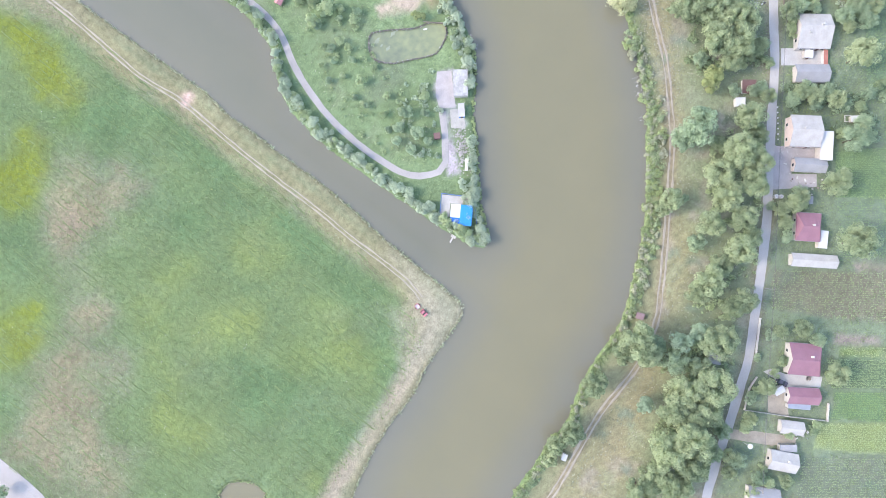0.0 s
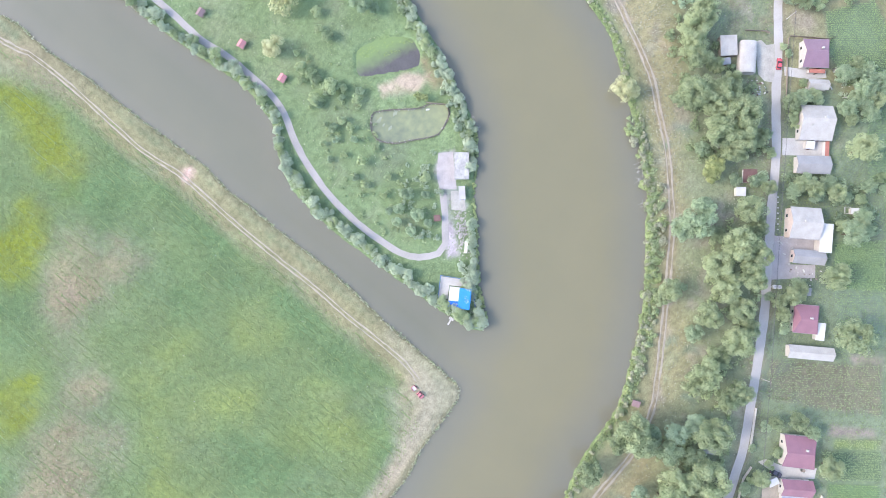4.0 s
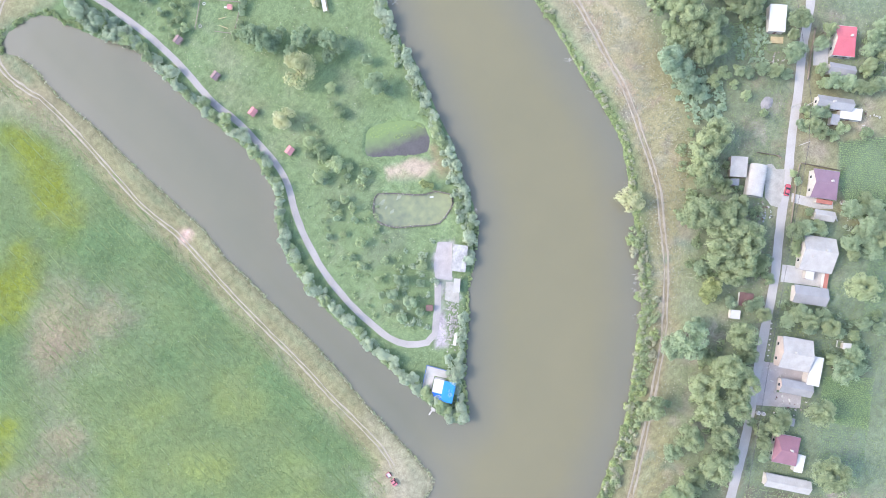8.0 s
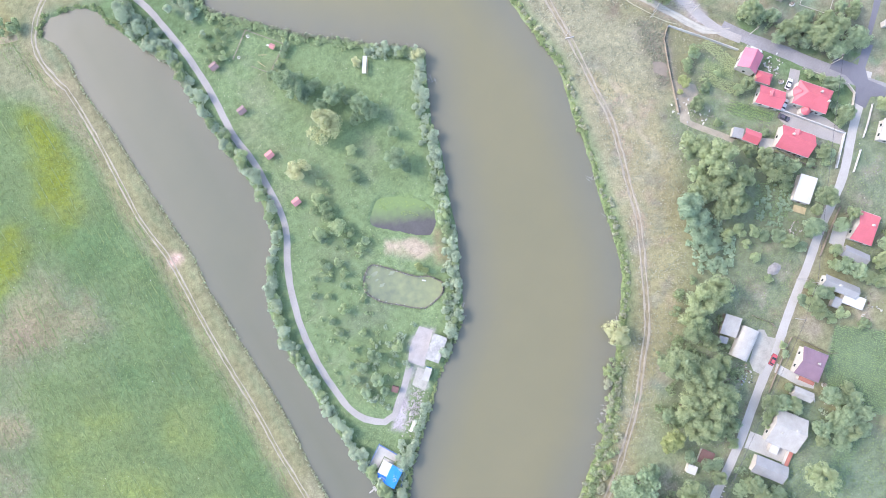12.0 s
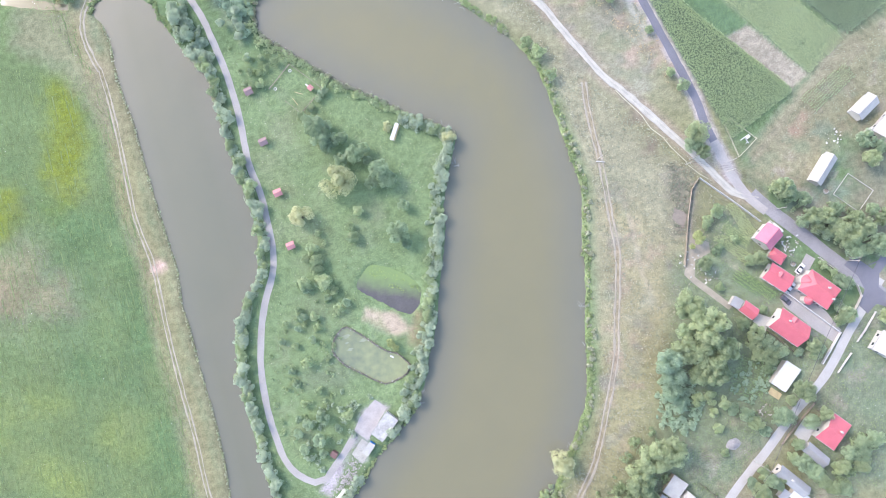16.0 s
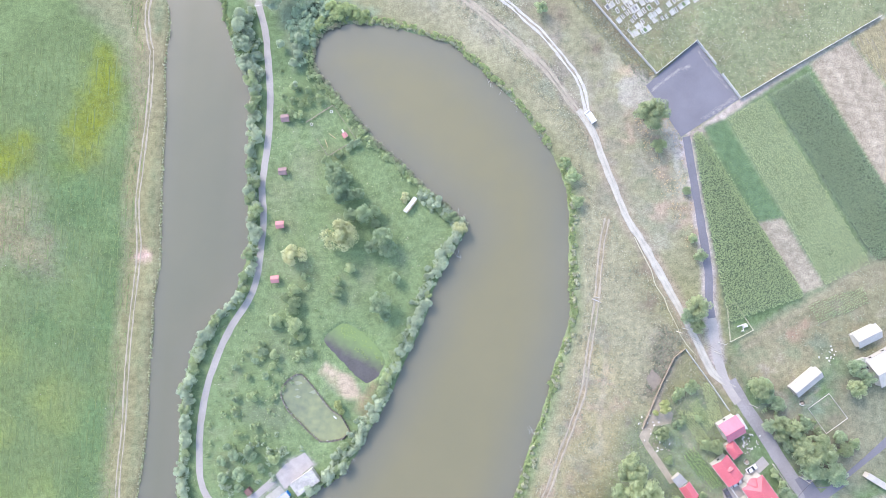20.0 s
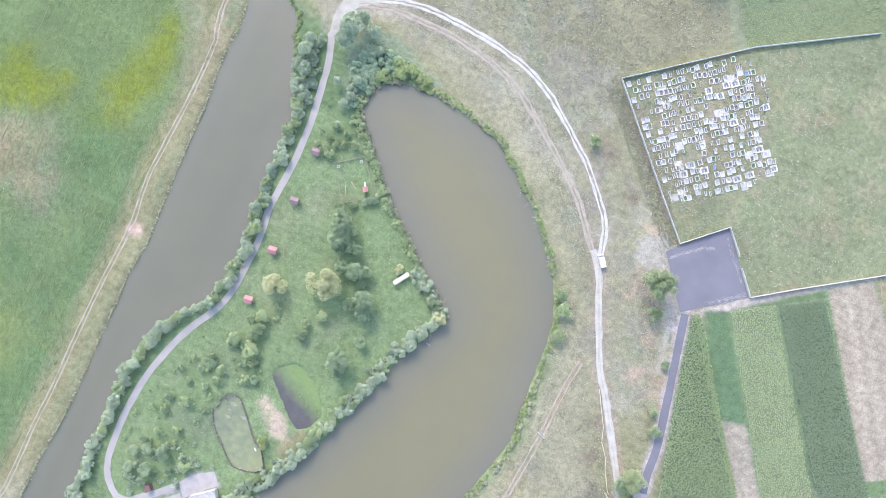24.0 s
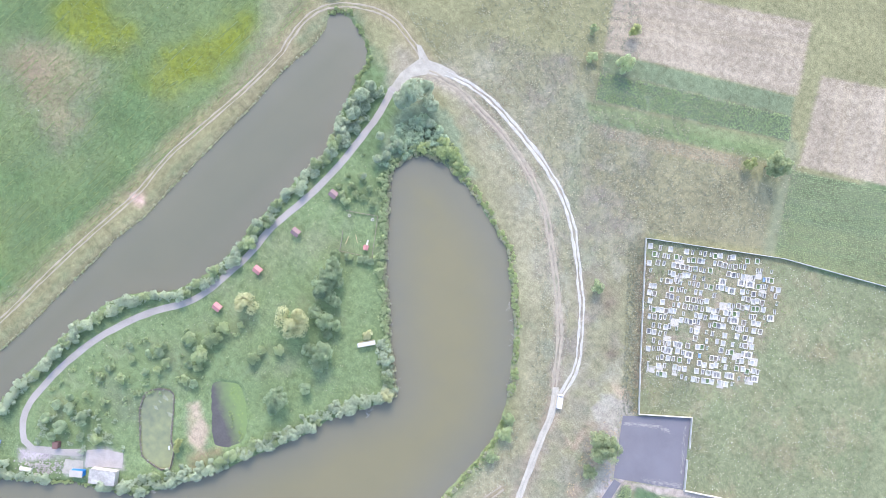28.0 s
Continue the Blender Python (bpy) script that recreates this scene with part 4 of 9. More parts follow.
water.data.from_pydata([(x, y, -0.6) for x, y in WXY], [], wq.tolist())
silt_reflection = water.data.attributes.new("silt_reflection", "FLOAT_COLOR", "POINT")
silt_reflection.data.foreach_set("color", np.column_stack([SILT_REFLECTION, np.ones(len(WXY))]).astype(np.float32).ravel())
water.data.materials.append(WATER)
tagged(water, "calm murky greenish-brown river water", "water", kind="structure")
wt = WATER.node_tree
wattr = wt.nodes.new("ShaderNodeAttribute")
wattr.attribute_name = "silt_reflection"
wmix = wt.nodes.new("ShaderNodeMix")
wmix.data_type = "RGBA"
wmix.inputs[0].default_value = 0.7
wbase = wt.nodes["Principled BSDF"].inputs["Base Color"]
wt.links.new(wbase.links[0].from_socket, wmix.inputs[6])
wt.links.new(wattr.outputs["Color"], wmix.inputs[7])
wt.links.new(wmix.outputs[2], wbase)


def ribbon(name, line, width, material, label, z=0.05, ragged=0.15):
    """A road laid on the ground, with a crown and soft ragged edges."""
    q = np.asarray(line)
    t = np.gradient(q, axis=0)
    t /= np.linalg.norm(t, axis=1)[:, None] + 1e-9
    nrm = np.stack([-t[:, 1], t[:, 0]], 1)
    verts, faces = [], []
    for i, (p, n) in enumerate(zip(q, nrm)):
        for s, h in ((-0.5, -0.06), (-0.47, 0.0), (0.0, 0.03), (0.47, 0.0), (0.5, -0.06)):
            w = width * s + (ragged * random.uniform(-1, 1) if s else 0)
            verts.append((p[0] + n[0] * w, p[1] + n[1] * w, z + h))
        if i:
            for j in range(4):
                faces.append((5 * i - 5 + j, 5 * i - 4 + j, 5 * i + 1 + j, 5 * i + j))
    ob = raw(name, verts, faces, material)
    return tagged(ob, label, "road", kind="structure")


ribbon("road_street", STREET, 3.3, STREETDUST, "narrow worn grey asphalt village street")
ribbon("road_main", MAIN_ROAD, 4.6, GREY_ASPHALT, "worn grey asphalt village road", 0.06)
ribbon("road_lane", ASPHALT_LANE, 2.9, DARK_ASPHALT, "new dark asphalt lane to the car park", 0.07)
ribbon("road_lane_end", smooth([(200.6, 112.2), (201.6, 107.4), (203.8, 97.0), (207.6, 88.0), (212.0, 82.0)]), 3.5, ASPHALT, "dusty worn end of an asphalt lane", 0.082)
ribbon("road_lake", LAKE_ROAD, 2.5, GRAVEL, "pale dusty gravel road round the lake", 0.05, 0.3)
ribbon("road_isle", ISLE_ROAD, 2.5, ASPHALT, "narrow grey asphalt drive on the peninsula", 0.055)


def ruts(name, line, gauge, width, material, label, z=0.03):
    q = smooth(line, step=2.0)
    t = np.gradient(q, axis=0)
    t /= np.linalg.norm(t, axis=1)[:, None] + 1e-9
    nrm = np.stack([-t[:, 1], t[:, 0]], 1)
    for s in (-0.5, 0.5):
        ribbon(name, q + nrm * gauge * s, width, material, label, z, 0.45 * width)


ruts("road_gravel", GRAVEL_ROAD, 1.5, 0.8, WHITEGRAVEL, "whitish worn rut of a gravel track")
ruts("track_lake", LAKE_TRACK, 1.5, 0.8, DIRT, "pale brown dusty wheel rut of the lake track", 0.05)
ruts("road_lake_ruts", LAKE_ROAD, 1.3, 0.6, PALEDUST, "faint wheel rut of the lake road", 0.075)


def dust(line, n, spread, label, z):
    """Thin smears of dust strewn along a line, as one object."""
    q = smooth(line, step=0.3)
    rng = np.random.default_rng(n)
    t = q[-1] - q[0]
    t /= np.linalg.norm(t)
    verts = []
    for k in range(n):
        p = q[rng.integers(0, len(q))] + rng.normal(0, spread, 2)
        a_, b_ = t * rng.uniform(0.1, 0.7), np.array([-t[1], t[0]]) * rng.uniform(0.03, 0.16)
        h = z + 0.0004 * (k % 20)
        verts += [(*(p - a_), h), (*(p - b_), h), (*(p + a_ * 0.8), h), (*(p + b_), h)]
    return tagged(raw("road_dust", verts, [(4 * i, 4 * i + 1, 4 * i + 2, 4 * i + 3) for i in range(n)], ROADDUST), label, "dust", kind="stuff")


dust([(174.6, 195.8), (178.4, 199.1), (183.2, 203.3), (187.8, 205.2)], 330, 0.34, "pale dust streak on the car park", 0.092)
dust([(194.4, 186.4), (198.5, 189.2), (202.9, 192.9), (204.9, 194.7)], 170, 0.5, "pale dust along the car park edge", 0.092)
dust([(190.6, 210.9), (194.6, 205.9), (198.7, 201.8), (201.9, 198.0)], 90, 0.3, "faint dust along the car park wall", 0.092)
ruts("track_dike", DIKE_TRACK, 1.35, 0.45, DIRT, "pale dry wheel rut on the canal dike")
ruts("track_river", RIVER_TRACK, 1.6, 0.6, DIRT, "dry wheel rut along the river bank")
ruts("track_link", DIKE_LINK, 1.5, 0.6, DIRT, "faint wheel rut round the canal's end")
tagged(obj("pavement_car_park", prism(PARKING, -0.1, 0.08), DARK_ASPHALT), "new dark asphalt car park beside the cemetery", "car park", kind="structure")


# ---- houses ----
def roof_mesh(L, Wd, eave, rise, off, hip0, hip1, thick=0.12):
    """A pitched roof with its ridge along x; hip0, hip1: how far the ridge ends stand in from the gables."""
    bm = bmesh.new()
    r = (off - 0.5) * Wd
    def ring(dz):
        return [bm.verts.new(p) for p in ((-L / 2, -Wd / 2, eave + dz), (L / 2, -Wd / 2, eave + dz), (L / 2, Wd / 2, eave + dz), (-L / 2, Wd / 2, eave + dz), (-L / 2 + hip0, r, eave + rise + dz), (L / 2 - hip1, r, eave + rise + dz))]
    for top in (True, False):
        a, b, c, d, e, f = v = ring(0 if top else -thick)
        for face in ((a, b, f, e), (c, d, e, f), (b, c, f), (d, a, e)):
            gable = len(face) == 3 and ((face[0] is b and not hip1) or (face[0] is d and not hip0))
            if not gable:
                bm.faces.new(face if top else face[::-1])
        if top:
            up = v
        else:
            for i, j in ((0, 1), (1, 2), (2, 3), (3, 0)):
                if (i, j) == (1, 2) and not hip1:
                    bm.faces.new((v[1], v[5], up[5], up[1]))
                    bm.faces.new((v[5], v[2], up[2], up[5]))
                elif (i, j) == (3, 0) and not hip0:
                    bm.faces.new((v[3], v[4], up[4], up[3]))
                    bm.faces.new((v[4], v[0], up[0], up[4]))
                else:
                    bm.faces.new((v[i], v[j], up[j], up[i]))
    return bm


def house(label, spec, eave, rise, roof, wall=None, off=0.5, hip0=0.0, hip1=0.0, across=False, chimney=(), windows=True, category="house", name="house", seams=0.0, over=0.35):
    """A house: spec is x, y, roof length, roof width and heading; the ridge runs along the length, or across."""
    x, y, L, Wd, a = spec
    if across:
        L, Wd, a = Wd, L, a + 90
    wall = wall or PLASTER
    top = tagged(empty(name, x, y, 0, a), label, category)
    l, w = L - 2 * over, Wd - 2 * over
    bm = bmesh.new()
    r = (off - 0.5) * w
    k = rise * (1 - 0.1) - 0.1
    lo = [(-l / 2, -w / 2), (l / 2, -w / 2), (l / 2, w / 2), (-l / 2, w / 2)]
    base = [bm.verts.new((*p, -0.3)) for p in lo]
    head = [bm.verts.new((*p, eave + (0.08 if rise else -0.1))) for p in lo]
    g = [bm.verts.new((-l / 2, r, eave + k if not hip0 else eave)), bm.verts.new((l / 2, r, eave + k if not hip1 else eave))]
    for i, j in ((0, 1), (2, 3)):
        bm.faces.new((base[i], base[j], head[j], head[i]))
    bm.faces.new((base[1], base[2], head[2], g[1], head[1]))
    bm.faces.new((base[3], base[0], head[0], g[0], head[3]))
    bm.faces.new(base[::-1])
    part("wall", bm, wall, top)
    part("foundation", box(0, 0, -0.3, l + 0.16, w + 0.16, 0.75), CONCRETE, top, "grey concrete foundation")
    ro = part("roof", roof_mesh(L, Wd, eave, rise, off, hip0, hip1), roof, top)
    rr = (off - 0.5) * Wd
    part("ridge_cap", box((hip0 - hip1) / 2, rr, eave + rise - 0.03, L - hip0 - hip1, 0.34, 0.1, bevel=0.03), roof, ro)
    if seams:
        n = int(L / seams)
        for i in range(1, n):
            px = -L / 2 + i * L / n
            for s, run in ((-1, rr + Wd / 2), (1, Wd / 2 - rr)):
                h0 = max(0.0, (hip0 - (px + L / 2)) / hip0 if hip0 else 0, (hip1 - (L / 2 - px)) / hip1 if hip1 else 0)
                length = math.hypot(run, rise) * (1 - h0)
                if length < 0.5:
                    continue
                sm = bmesh.new()
                bmesh.ops.create_cube(sm, size=1, matrix=Matrix.Diagonal((0.07, length, 0.05, 1)))
                so = part("seam", sm, roof, ro)
                u = (1 - h0) / 2
                so.matrix_basis = pose(px, s * (Wd / 2) + (-s) * run * u * 1 if s > 0 else -Wd / 2 + run * u, eave + rise * u + 0.03, math.degrees(math.atan2(rise, run)) * (-s))
    for cx, cy in chimney:
        d = abs(cy * Wd - rr)
        z = eave + rise * max(0.0, 1 - d / (Wd / 2))
        ch = part("chimney", box(cx * L, cy * Wd, z - 0.5, 0.55, 0.55, 1.5), PLASTER, top, "whitish brick chimney")
        part("chimney_cap", box(cx * L, cy * Wd, z + 1.0, 0.72, 0.72, 0.1), CONCRETE, ch)
    if windows:
        for s in (-1, 1):
            n = max(1, int(l / 3.6))
            for i in range(n):
                wx = -l / 2 + (i + 0.5) * l / n
                win = part("window", box(wx, s * (w / 2 + 0.02), 0.95, 1.3, 0.1, 1.35), WHITE, top, "white framed window")
                part("pane", box(wx, s * (w / 2 + 0.06), 1.05, 1.1, 0.06, 1.15), GLASS, win)
        for s in (-1, 1):
            n = max(1, int(w / 4.2))
            for i in range(n):
                wy = -w / 2 + (i + 0.5) * w / n
                win = part("window", box(s * (l / 2 + 0.02), wy, 0.95, 0.1, 1.2, 1.35), WHITE, top, "white framed window")
                part("pane", box(s * (l / 2 + 0.06), wy, 1.05, 0.06, 1.0, 1.15), GLASS, win)
        door = part("door", box(l * 0.2, -w / 2 - 0.03, 0.15, 0.95, 0.1, 2.05), BROWN, top, "brown front door")
        part("handle", box(l * 0.2 + 0.35, -w / 2 - 0.1, 1.1, 0.12, 0.06, 0.04), GREY_ROOF, door)
    for s in (-1, 1):
        part("gutter", box(0, s * (Wd / 2 + 0.05), eave - 0.14, L, 0.12, 0.1, bevel=0.03), GREY_ROOF if roof is not RED else WHITE, top)
    return top


def shed(label, spec, height, roof, wall=None, slope=0.35, name="shed", category="shed", sheets=0):
    """A low lean-to: walls, a single sloping roof with sheets, and a door."""
    x, y, L, Wd, a = spec
    wall = wall or WOOD
    top = tagged(empty(name, x, y, 0, a), label, category)
    bm = box(0, 0, -0.1, L - 0.3, Wd - 0.3, height)
    part("wall", bm, wall, top)
    slab = bmesh.new()
    bmesh.ops.create_cube(slab, size=1, matrix=Matrix.Diagonal((L, Wd, 0.1, 1)))
    ro = part("roof", slab, roof, top)
    ro.matrix_basis = pose(0, 0, height + slope / 2 + 0.02, math.degrees(math.atan2(slope, Wd)))
    n = max(2, int(L / 1.1))
    for i in range(n + 1):
        b = bmesh.new()
        bmesh.ops.create_cube(b, size=1, matrix=Matrix.Translation((-L / 2 + 0.05 + i * (L - 0.1) / n, 0, 0.07)) @ Matrix.Diagonal((0.09, Wd, 0.05, 1)))
        part("batten", b, roof, ro)
    part("door", box(0, -Wd / 2 + 0.12, 0, 0.9, 0.08, min(1.95, height - 0.2)), BROWN, top, "plain plank door")
    return top


# village east of the river, south to north
house("long grey-roofed outbuilding on the edge of the village", (3.2, -133.6, 11.2, 6.0, -59), 3.0, 1.8, GREY_ROOF, windows=True)
house("small pale house with a grey sheet gable roof", (17.3, -131.7, 10.0, 6.9, -63), 3.0, 2.0, PALE_ROOF, chimney=((0.1, 0.1),))
shed("dark flat-roofed lean-to behind a pale house", (22.2, -130.7, 6.0, 2.6, -52), 2.3, GREY_ROOF, CONCRETE, 0.2)
house("pale grey gabled barn in a grassy yard", (28.8, -127.2, 8.3, 4.7, -59), 2.6, 1.5, PALE_ROOF, windows=False, category="barn", name="barn")
house("large village house with a maroon metal roof and white gable", (50.8, -115.8, 11.5, 11.3, -57), 3.6, 3.0, MAROON, hip1=2.0, chimney=((0.1, 0.12),), seams=1.2)
house("low house with a maroon metal roof inside a walled yard", (40.2, -123.4, 11.1, 5.9, -55), 3.0, 2.0, MAROON, seams=1.2)
house("house with a maroon roof and a white annex", (89.7, -88.7, 8.9, 10.2, -56), 3.2, 2.6, MAROON, hip0=1.5, hip1=1.8, chimney=((0.05, 0.05),), seams=1.2)
shed("white flat-roofed annex of a maroon-roofed house", (89.6, -95.8, 3.1, 6.4, -58), 2.5, WHITE, PLASTER, 0.15)
house("long grey-roofed barn below a maroon-roofed house", (81.4, -97.8, 16.3, 4.7, -56), 2.6, 1.4, PALE_ROOF, windows=False, category="barn", name="barn")
house("large pale house with a grey sheet roof", (116.3, -66.7, 10.9, 11.3, -55), 4.6, 2.4, PALE_ROOF, ROSE_PLASTER, chimney=((-0.1, 0.05),), seams=1.0)
shed("white flat-roofed wing of a pale house", (117.0, -76.1, 4.4, 10.5, -56), 3.9, WHITE, PLASTER, 0.15)
house("outbuilding with a ribbed grey roof beside a pinkish terrace", (108.1, -75.9, 11.5, 5.0, -56), 3.0, 1.4, GREY_ROOF, ROSE_PLASTER, seams=0.8)
house("large house with a pale grey sheet roof and chimney", (148.1, -47.7, 11.8, 12.7, -54), 3.4, 2.8, PALE_ROOF, off=0.58, chimney=((-0.2, -0.1), (0.15, 0.12)), seams=1.0)
house("grey-roofed outbuilding beside a paved yard", (135.8, -56.6, 12.2, 6.4, -53), 2.6, 1.5, GREY_ROOF, windows=False, category="barn", name="barn", seams=1.0)
house("village house with a plum metal roof and white gable", (168.3, -32.0, 9.5, 10.4, -53), 3.4, 2.8, PURPLE, hip1=1.8, chimney=((0.1, 0.1),), seams=1.2)
house("small grey-roofed outbuilding behind a plum-roofed house", (160.3, -40.0, 7.4, 3.7, -54), 2.5, 1.3, PALE_ROOF, windows=False, category="barn", name="barn")
shed("white sheet-roofed shed under large trees", (151.3, -5.6, 6.1, 7.5, -49), 2.7, PALE_ROOF, WOOD, 0.4)
shed("small grey shed beside a barn", (146.4, -8.6, 3.2, 2.5, -46), 2.2, GREY_ROOF, WOOD, 0.3)
house("long low house with a grey metal roof", (192.5, -14.0, 13.1, 4.4, -54), 3.0, 1.5, GREY_ROOF, chimney=((-0.1, 0.0),))
shed("patched white flat roof behind a grey house", (194.0, -20.9, 7.8, 4.3, -53), 2.5, WHITE, CONCRETE, 0.2)
shed("small grey lean-to in a cluttered yard", (188.6, -18.4, 3.1, 3.9, -54), 2.2, GREY_ROOF, CONCRETE, 0.2)
house("village house with a bright red metal roof", (211.3, -0.5, 8.1, 11.1, -51), 3.4, 2.8, RED, hip1=1.8, chimney=((0.1, 0.1),), seams=1.2)
house("grey metal-roofed outbuilding beside a concrete yard", (203.4, -7.3, 9.6, 4.1, -56), 2.6, 1.2, GREY_ROOF, windows=False, category="barn", name="barn", seams=0.9)
shed("white sheet-roofed barn in a kitchen garden", (200.6, 22.7, 6.1, 9.9, -49), 2.9, WHITE, PLASTER, 0.5, "barn", "barn")
pink = house("pink-roofed two-tone house at the road", (208.3, 73.1, 7.2, 7.5, -56), 4.2, 2.6, PINK, across=True, seams=1.2)
house("small red-roofed garage with hipped roof", (209.9, 65.3, 5.9, 4.2, -49), 2.8, 1.6, RED, hip0=1.4, hip1=1.4, windows=False, category="garage", name="garage")
outbuilding = house("red-roofed outbuilding in a paved yard", (207.9, 57.8, 9.6, 6.8, -49), 3.2, 1.6, RED, seams=1.2)
villa = house("large villa with a red hipped metal roof", (220.3, 49.9, 12.8, 8.9, -51), 4.4, 3.2, RED, hip0=3.0, hip1=2.0, chimney=((0.1, 0.2), (0.35, -0.1)), seams=1.2)
dormered = house("red-roofed house with a small dormer", (206.6, 39.5, 12.5, 8.6, -51), 3.8, 3.0, RED, chimney=((-0.2, 0.15),), seams=1.2)
house("small shed with a bright red roof", (194.7, 49.1, 6.1, 4.5, -52), 2.6, 1.3, RED, windows=False, category="shed", name="shed")
shed("grey flat-roofed lean-to beside a red shed", (191.3, 52.8, 4.0, 3.8, -45), 2.2, GREY_ROOF, CONCRETE, 0.2)
house("white barn with a bright sheet roof", (234.9, 91.5, 4.8, 12.0, -47), 2.8, 1.5, PALE_ROOF, across=True, windows=False, category="barn", name="barn", seams=1.0)
house("white-roofed barn beside a garden plot", (255.8, 109.6, 9.4, 5.6, 30), 3.0, 1.6, PALE_ROOF, windows=False, category="barn", name="barn")
house("large house with a white sheet roof", (262.9, 98.8, 11.0, 10.9, 33), 3.6, 2.4, PALE_ROOF)
house("pale grey-roofed house behind a garden wall", (239.7, 23.0, 8.1, 11.0, 44), 3.4, 2.4, PALE_ROOF)
# peninsula
shed("low building with a pale patched flat roof at the water", (55.3, 42.9, 9.8, 5.4, 39), 2.9, PATCHED, PLASTER, 0.25, "building", "building")
shed("small white and pale-blue cabin at the water", (47.6, 36.5, 2.4, 5.0, -48), 2.3, PALE_ROOF, BLUE, 0.25, "cabin", "cabin")
shed("small brown plank shed by the drive", (34.6, 37.8, 2.5, 2.2, -45), 2.1, BROWN, BROWN, 0.3)
PAVILION = (16.9, 12.9, 8.0, 7.7, -57)


# ---- trees ----
def crown(seed, lobes, leaves, leaf, spread, flat=0.75, droop=0.0):
    """A crown of unit radius: clumps of leaves set over several uneven lobes, with gaps; as verts and faces."""
    rng = np.random.default_rng(seed)
    c = []
    for i in range(lobes):
        a, r = rng.uniform(0, 2 * math.pi), spread * math.sqrt(rng.uniform(0, 1))
        c.append((r * math.cos(a), r * math.sin(a), rng.uniform(-0.25, 0.45) * (1 - r * 0.6) * flat * 1.6, rng.uniform(0.24, 0.42) * (18 / max(lobes, 18)) ** 0.38))
    c = np.array(c)
    pick = rng.integers(0, lobes, leaves)
    d = rng.normal(size=(leaves, 3))
    d[:, 2] = np.abs(d[:, 2]) * 0.9 - 0.25
    d /= np.linalg.norm(d, axis=1)[:, None]
    rad = c[pick, 3] * rng.uniform(0.6, 1.08, leaves)
    p = c[pick, :3] + d * rad[:, None] * np.array([1, 1, flat])
    p[:, 2] -= droop * rng.uniform(0, 1, leaves) * np.hypot(p[:, 0], p[:, 1])
    n = d + rng.normal(size=(leaves, 3)) * 0.45 + (0, 0, 0.35)
    n /= np.linalg.norm(n, axis=1)[:, None]
    u = np.cross(n, rng.normal(size=(leaves, 3)))
    u /= np.linalg.norm(u, axis=1)[:, None] + 1e-9
    w = np.cross(n, u)
    s = leaf * rng.uniform(0.6, 1.4, (leaves, 1))
    v = np.stack([p - u * s, p + w * s * 0.85 + n * s * 0.2, p + u * s * 1.1], 1).reshape(-1, 3)
    f = np.arange(leaves * 3).reshape(-1, 3)
    return v, f


def fast(name, v, f, material, parent=None):
    me = bpy.data.meshes.new(name)
    me.vertices.add(len(v))
    me.vertices.foreach_set("co", np.asarray(v, np.float32).ravel())
    me.loops.add(f.size)
    me.loops.foreach_set("vertex_index", f.astype(np.int32).ravel())
    me.polygons.add(len(f))
    me.polygons.foreach_set("loop_start", np.arange(0, f.size, f.shape[1], dtype=np.int32))
    me.update(calc_edges=True)
    me.materials.append(material)
    ob = new(name, me)
    ob.parent = parent
    return ob


PROTO, USED = {}, set()


def plant(kind, x, y, r, label, name="tree", category="tree", group="", z=0.0):
    """One tree or shrub of crown radius r; kinds differ in leaf, habit and height."""
    material, lobes, leaves, leaf, spread, flat, droop, rise, variants = KINDS[kind]
    key = (kind, random.randrange(variants))
    h = r * rise * random.uniform(0.9, 1.15)
    m = pose(x, y, z, 0, 0, random.uniform(0, 360)) @ Matrix.Diagonal((r, r, h, 1))
    if key not in PROTO:
        top = empty(name, 0, 0)
        v, f = crown(hash_of(kind) + key[1] * 17, lobes, leaves, leaf, spread, flat, droop)
        v[:, 2] = v[:, 2] + 0.95
        fast("crown", v, f, material, top)
        bm = tube(0.055, 0.03, -0.05, 0.8, 7)
        for a in range(4):
            arm = bmesh.new()
            bmesh.ops.create_cone(arm, cap_ends=True, segments=5, radius1=0.025, radius2=0.008, depth=0.7, matrix=Matrix.Translation((0, 0, 0.35)))
            arm.transform(pose(0, 0, 0.45, 35 + 8 * a, 0, a * 90 + 20))
            me = bpy.data.meshes.new("limb")
            arm.to_mesh(me)
            arm.free()
            bm.from_mesh(me)
            bpy.data.meshes.remove(me)
        part("trunk", bm, BARK, top, "brown trunk with spreading limbs")
        PROTO[key] = top
        top.matrix_basis = m
        ob = top
    else:
        ob = copy_thing(PROTO[key], Matrix.Identity(4))
        ob.matrix_basis = m
    ob.name = name
    return tagged(ob, label, category, group)


def hash_of(s):
    return sum(ord(ch) * (i + 3) for i, ch in enumerate(s))


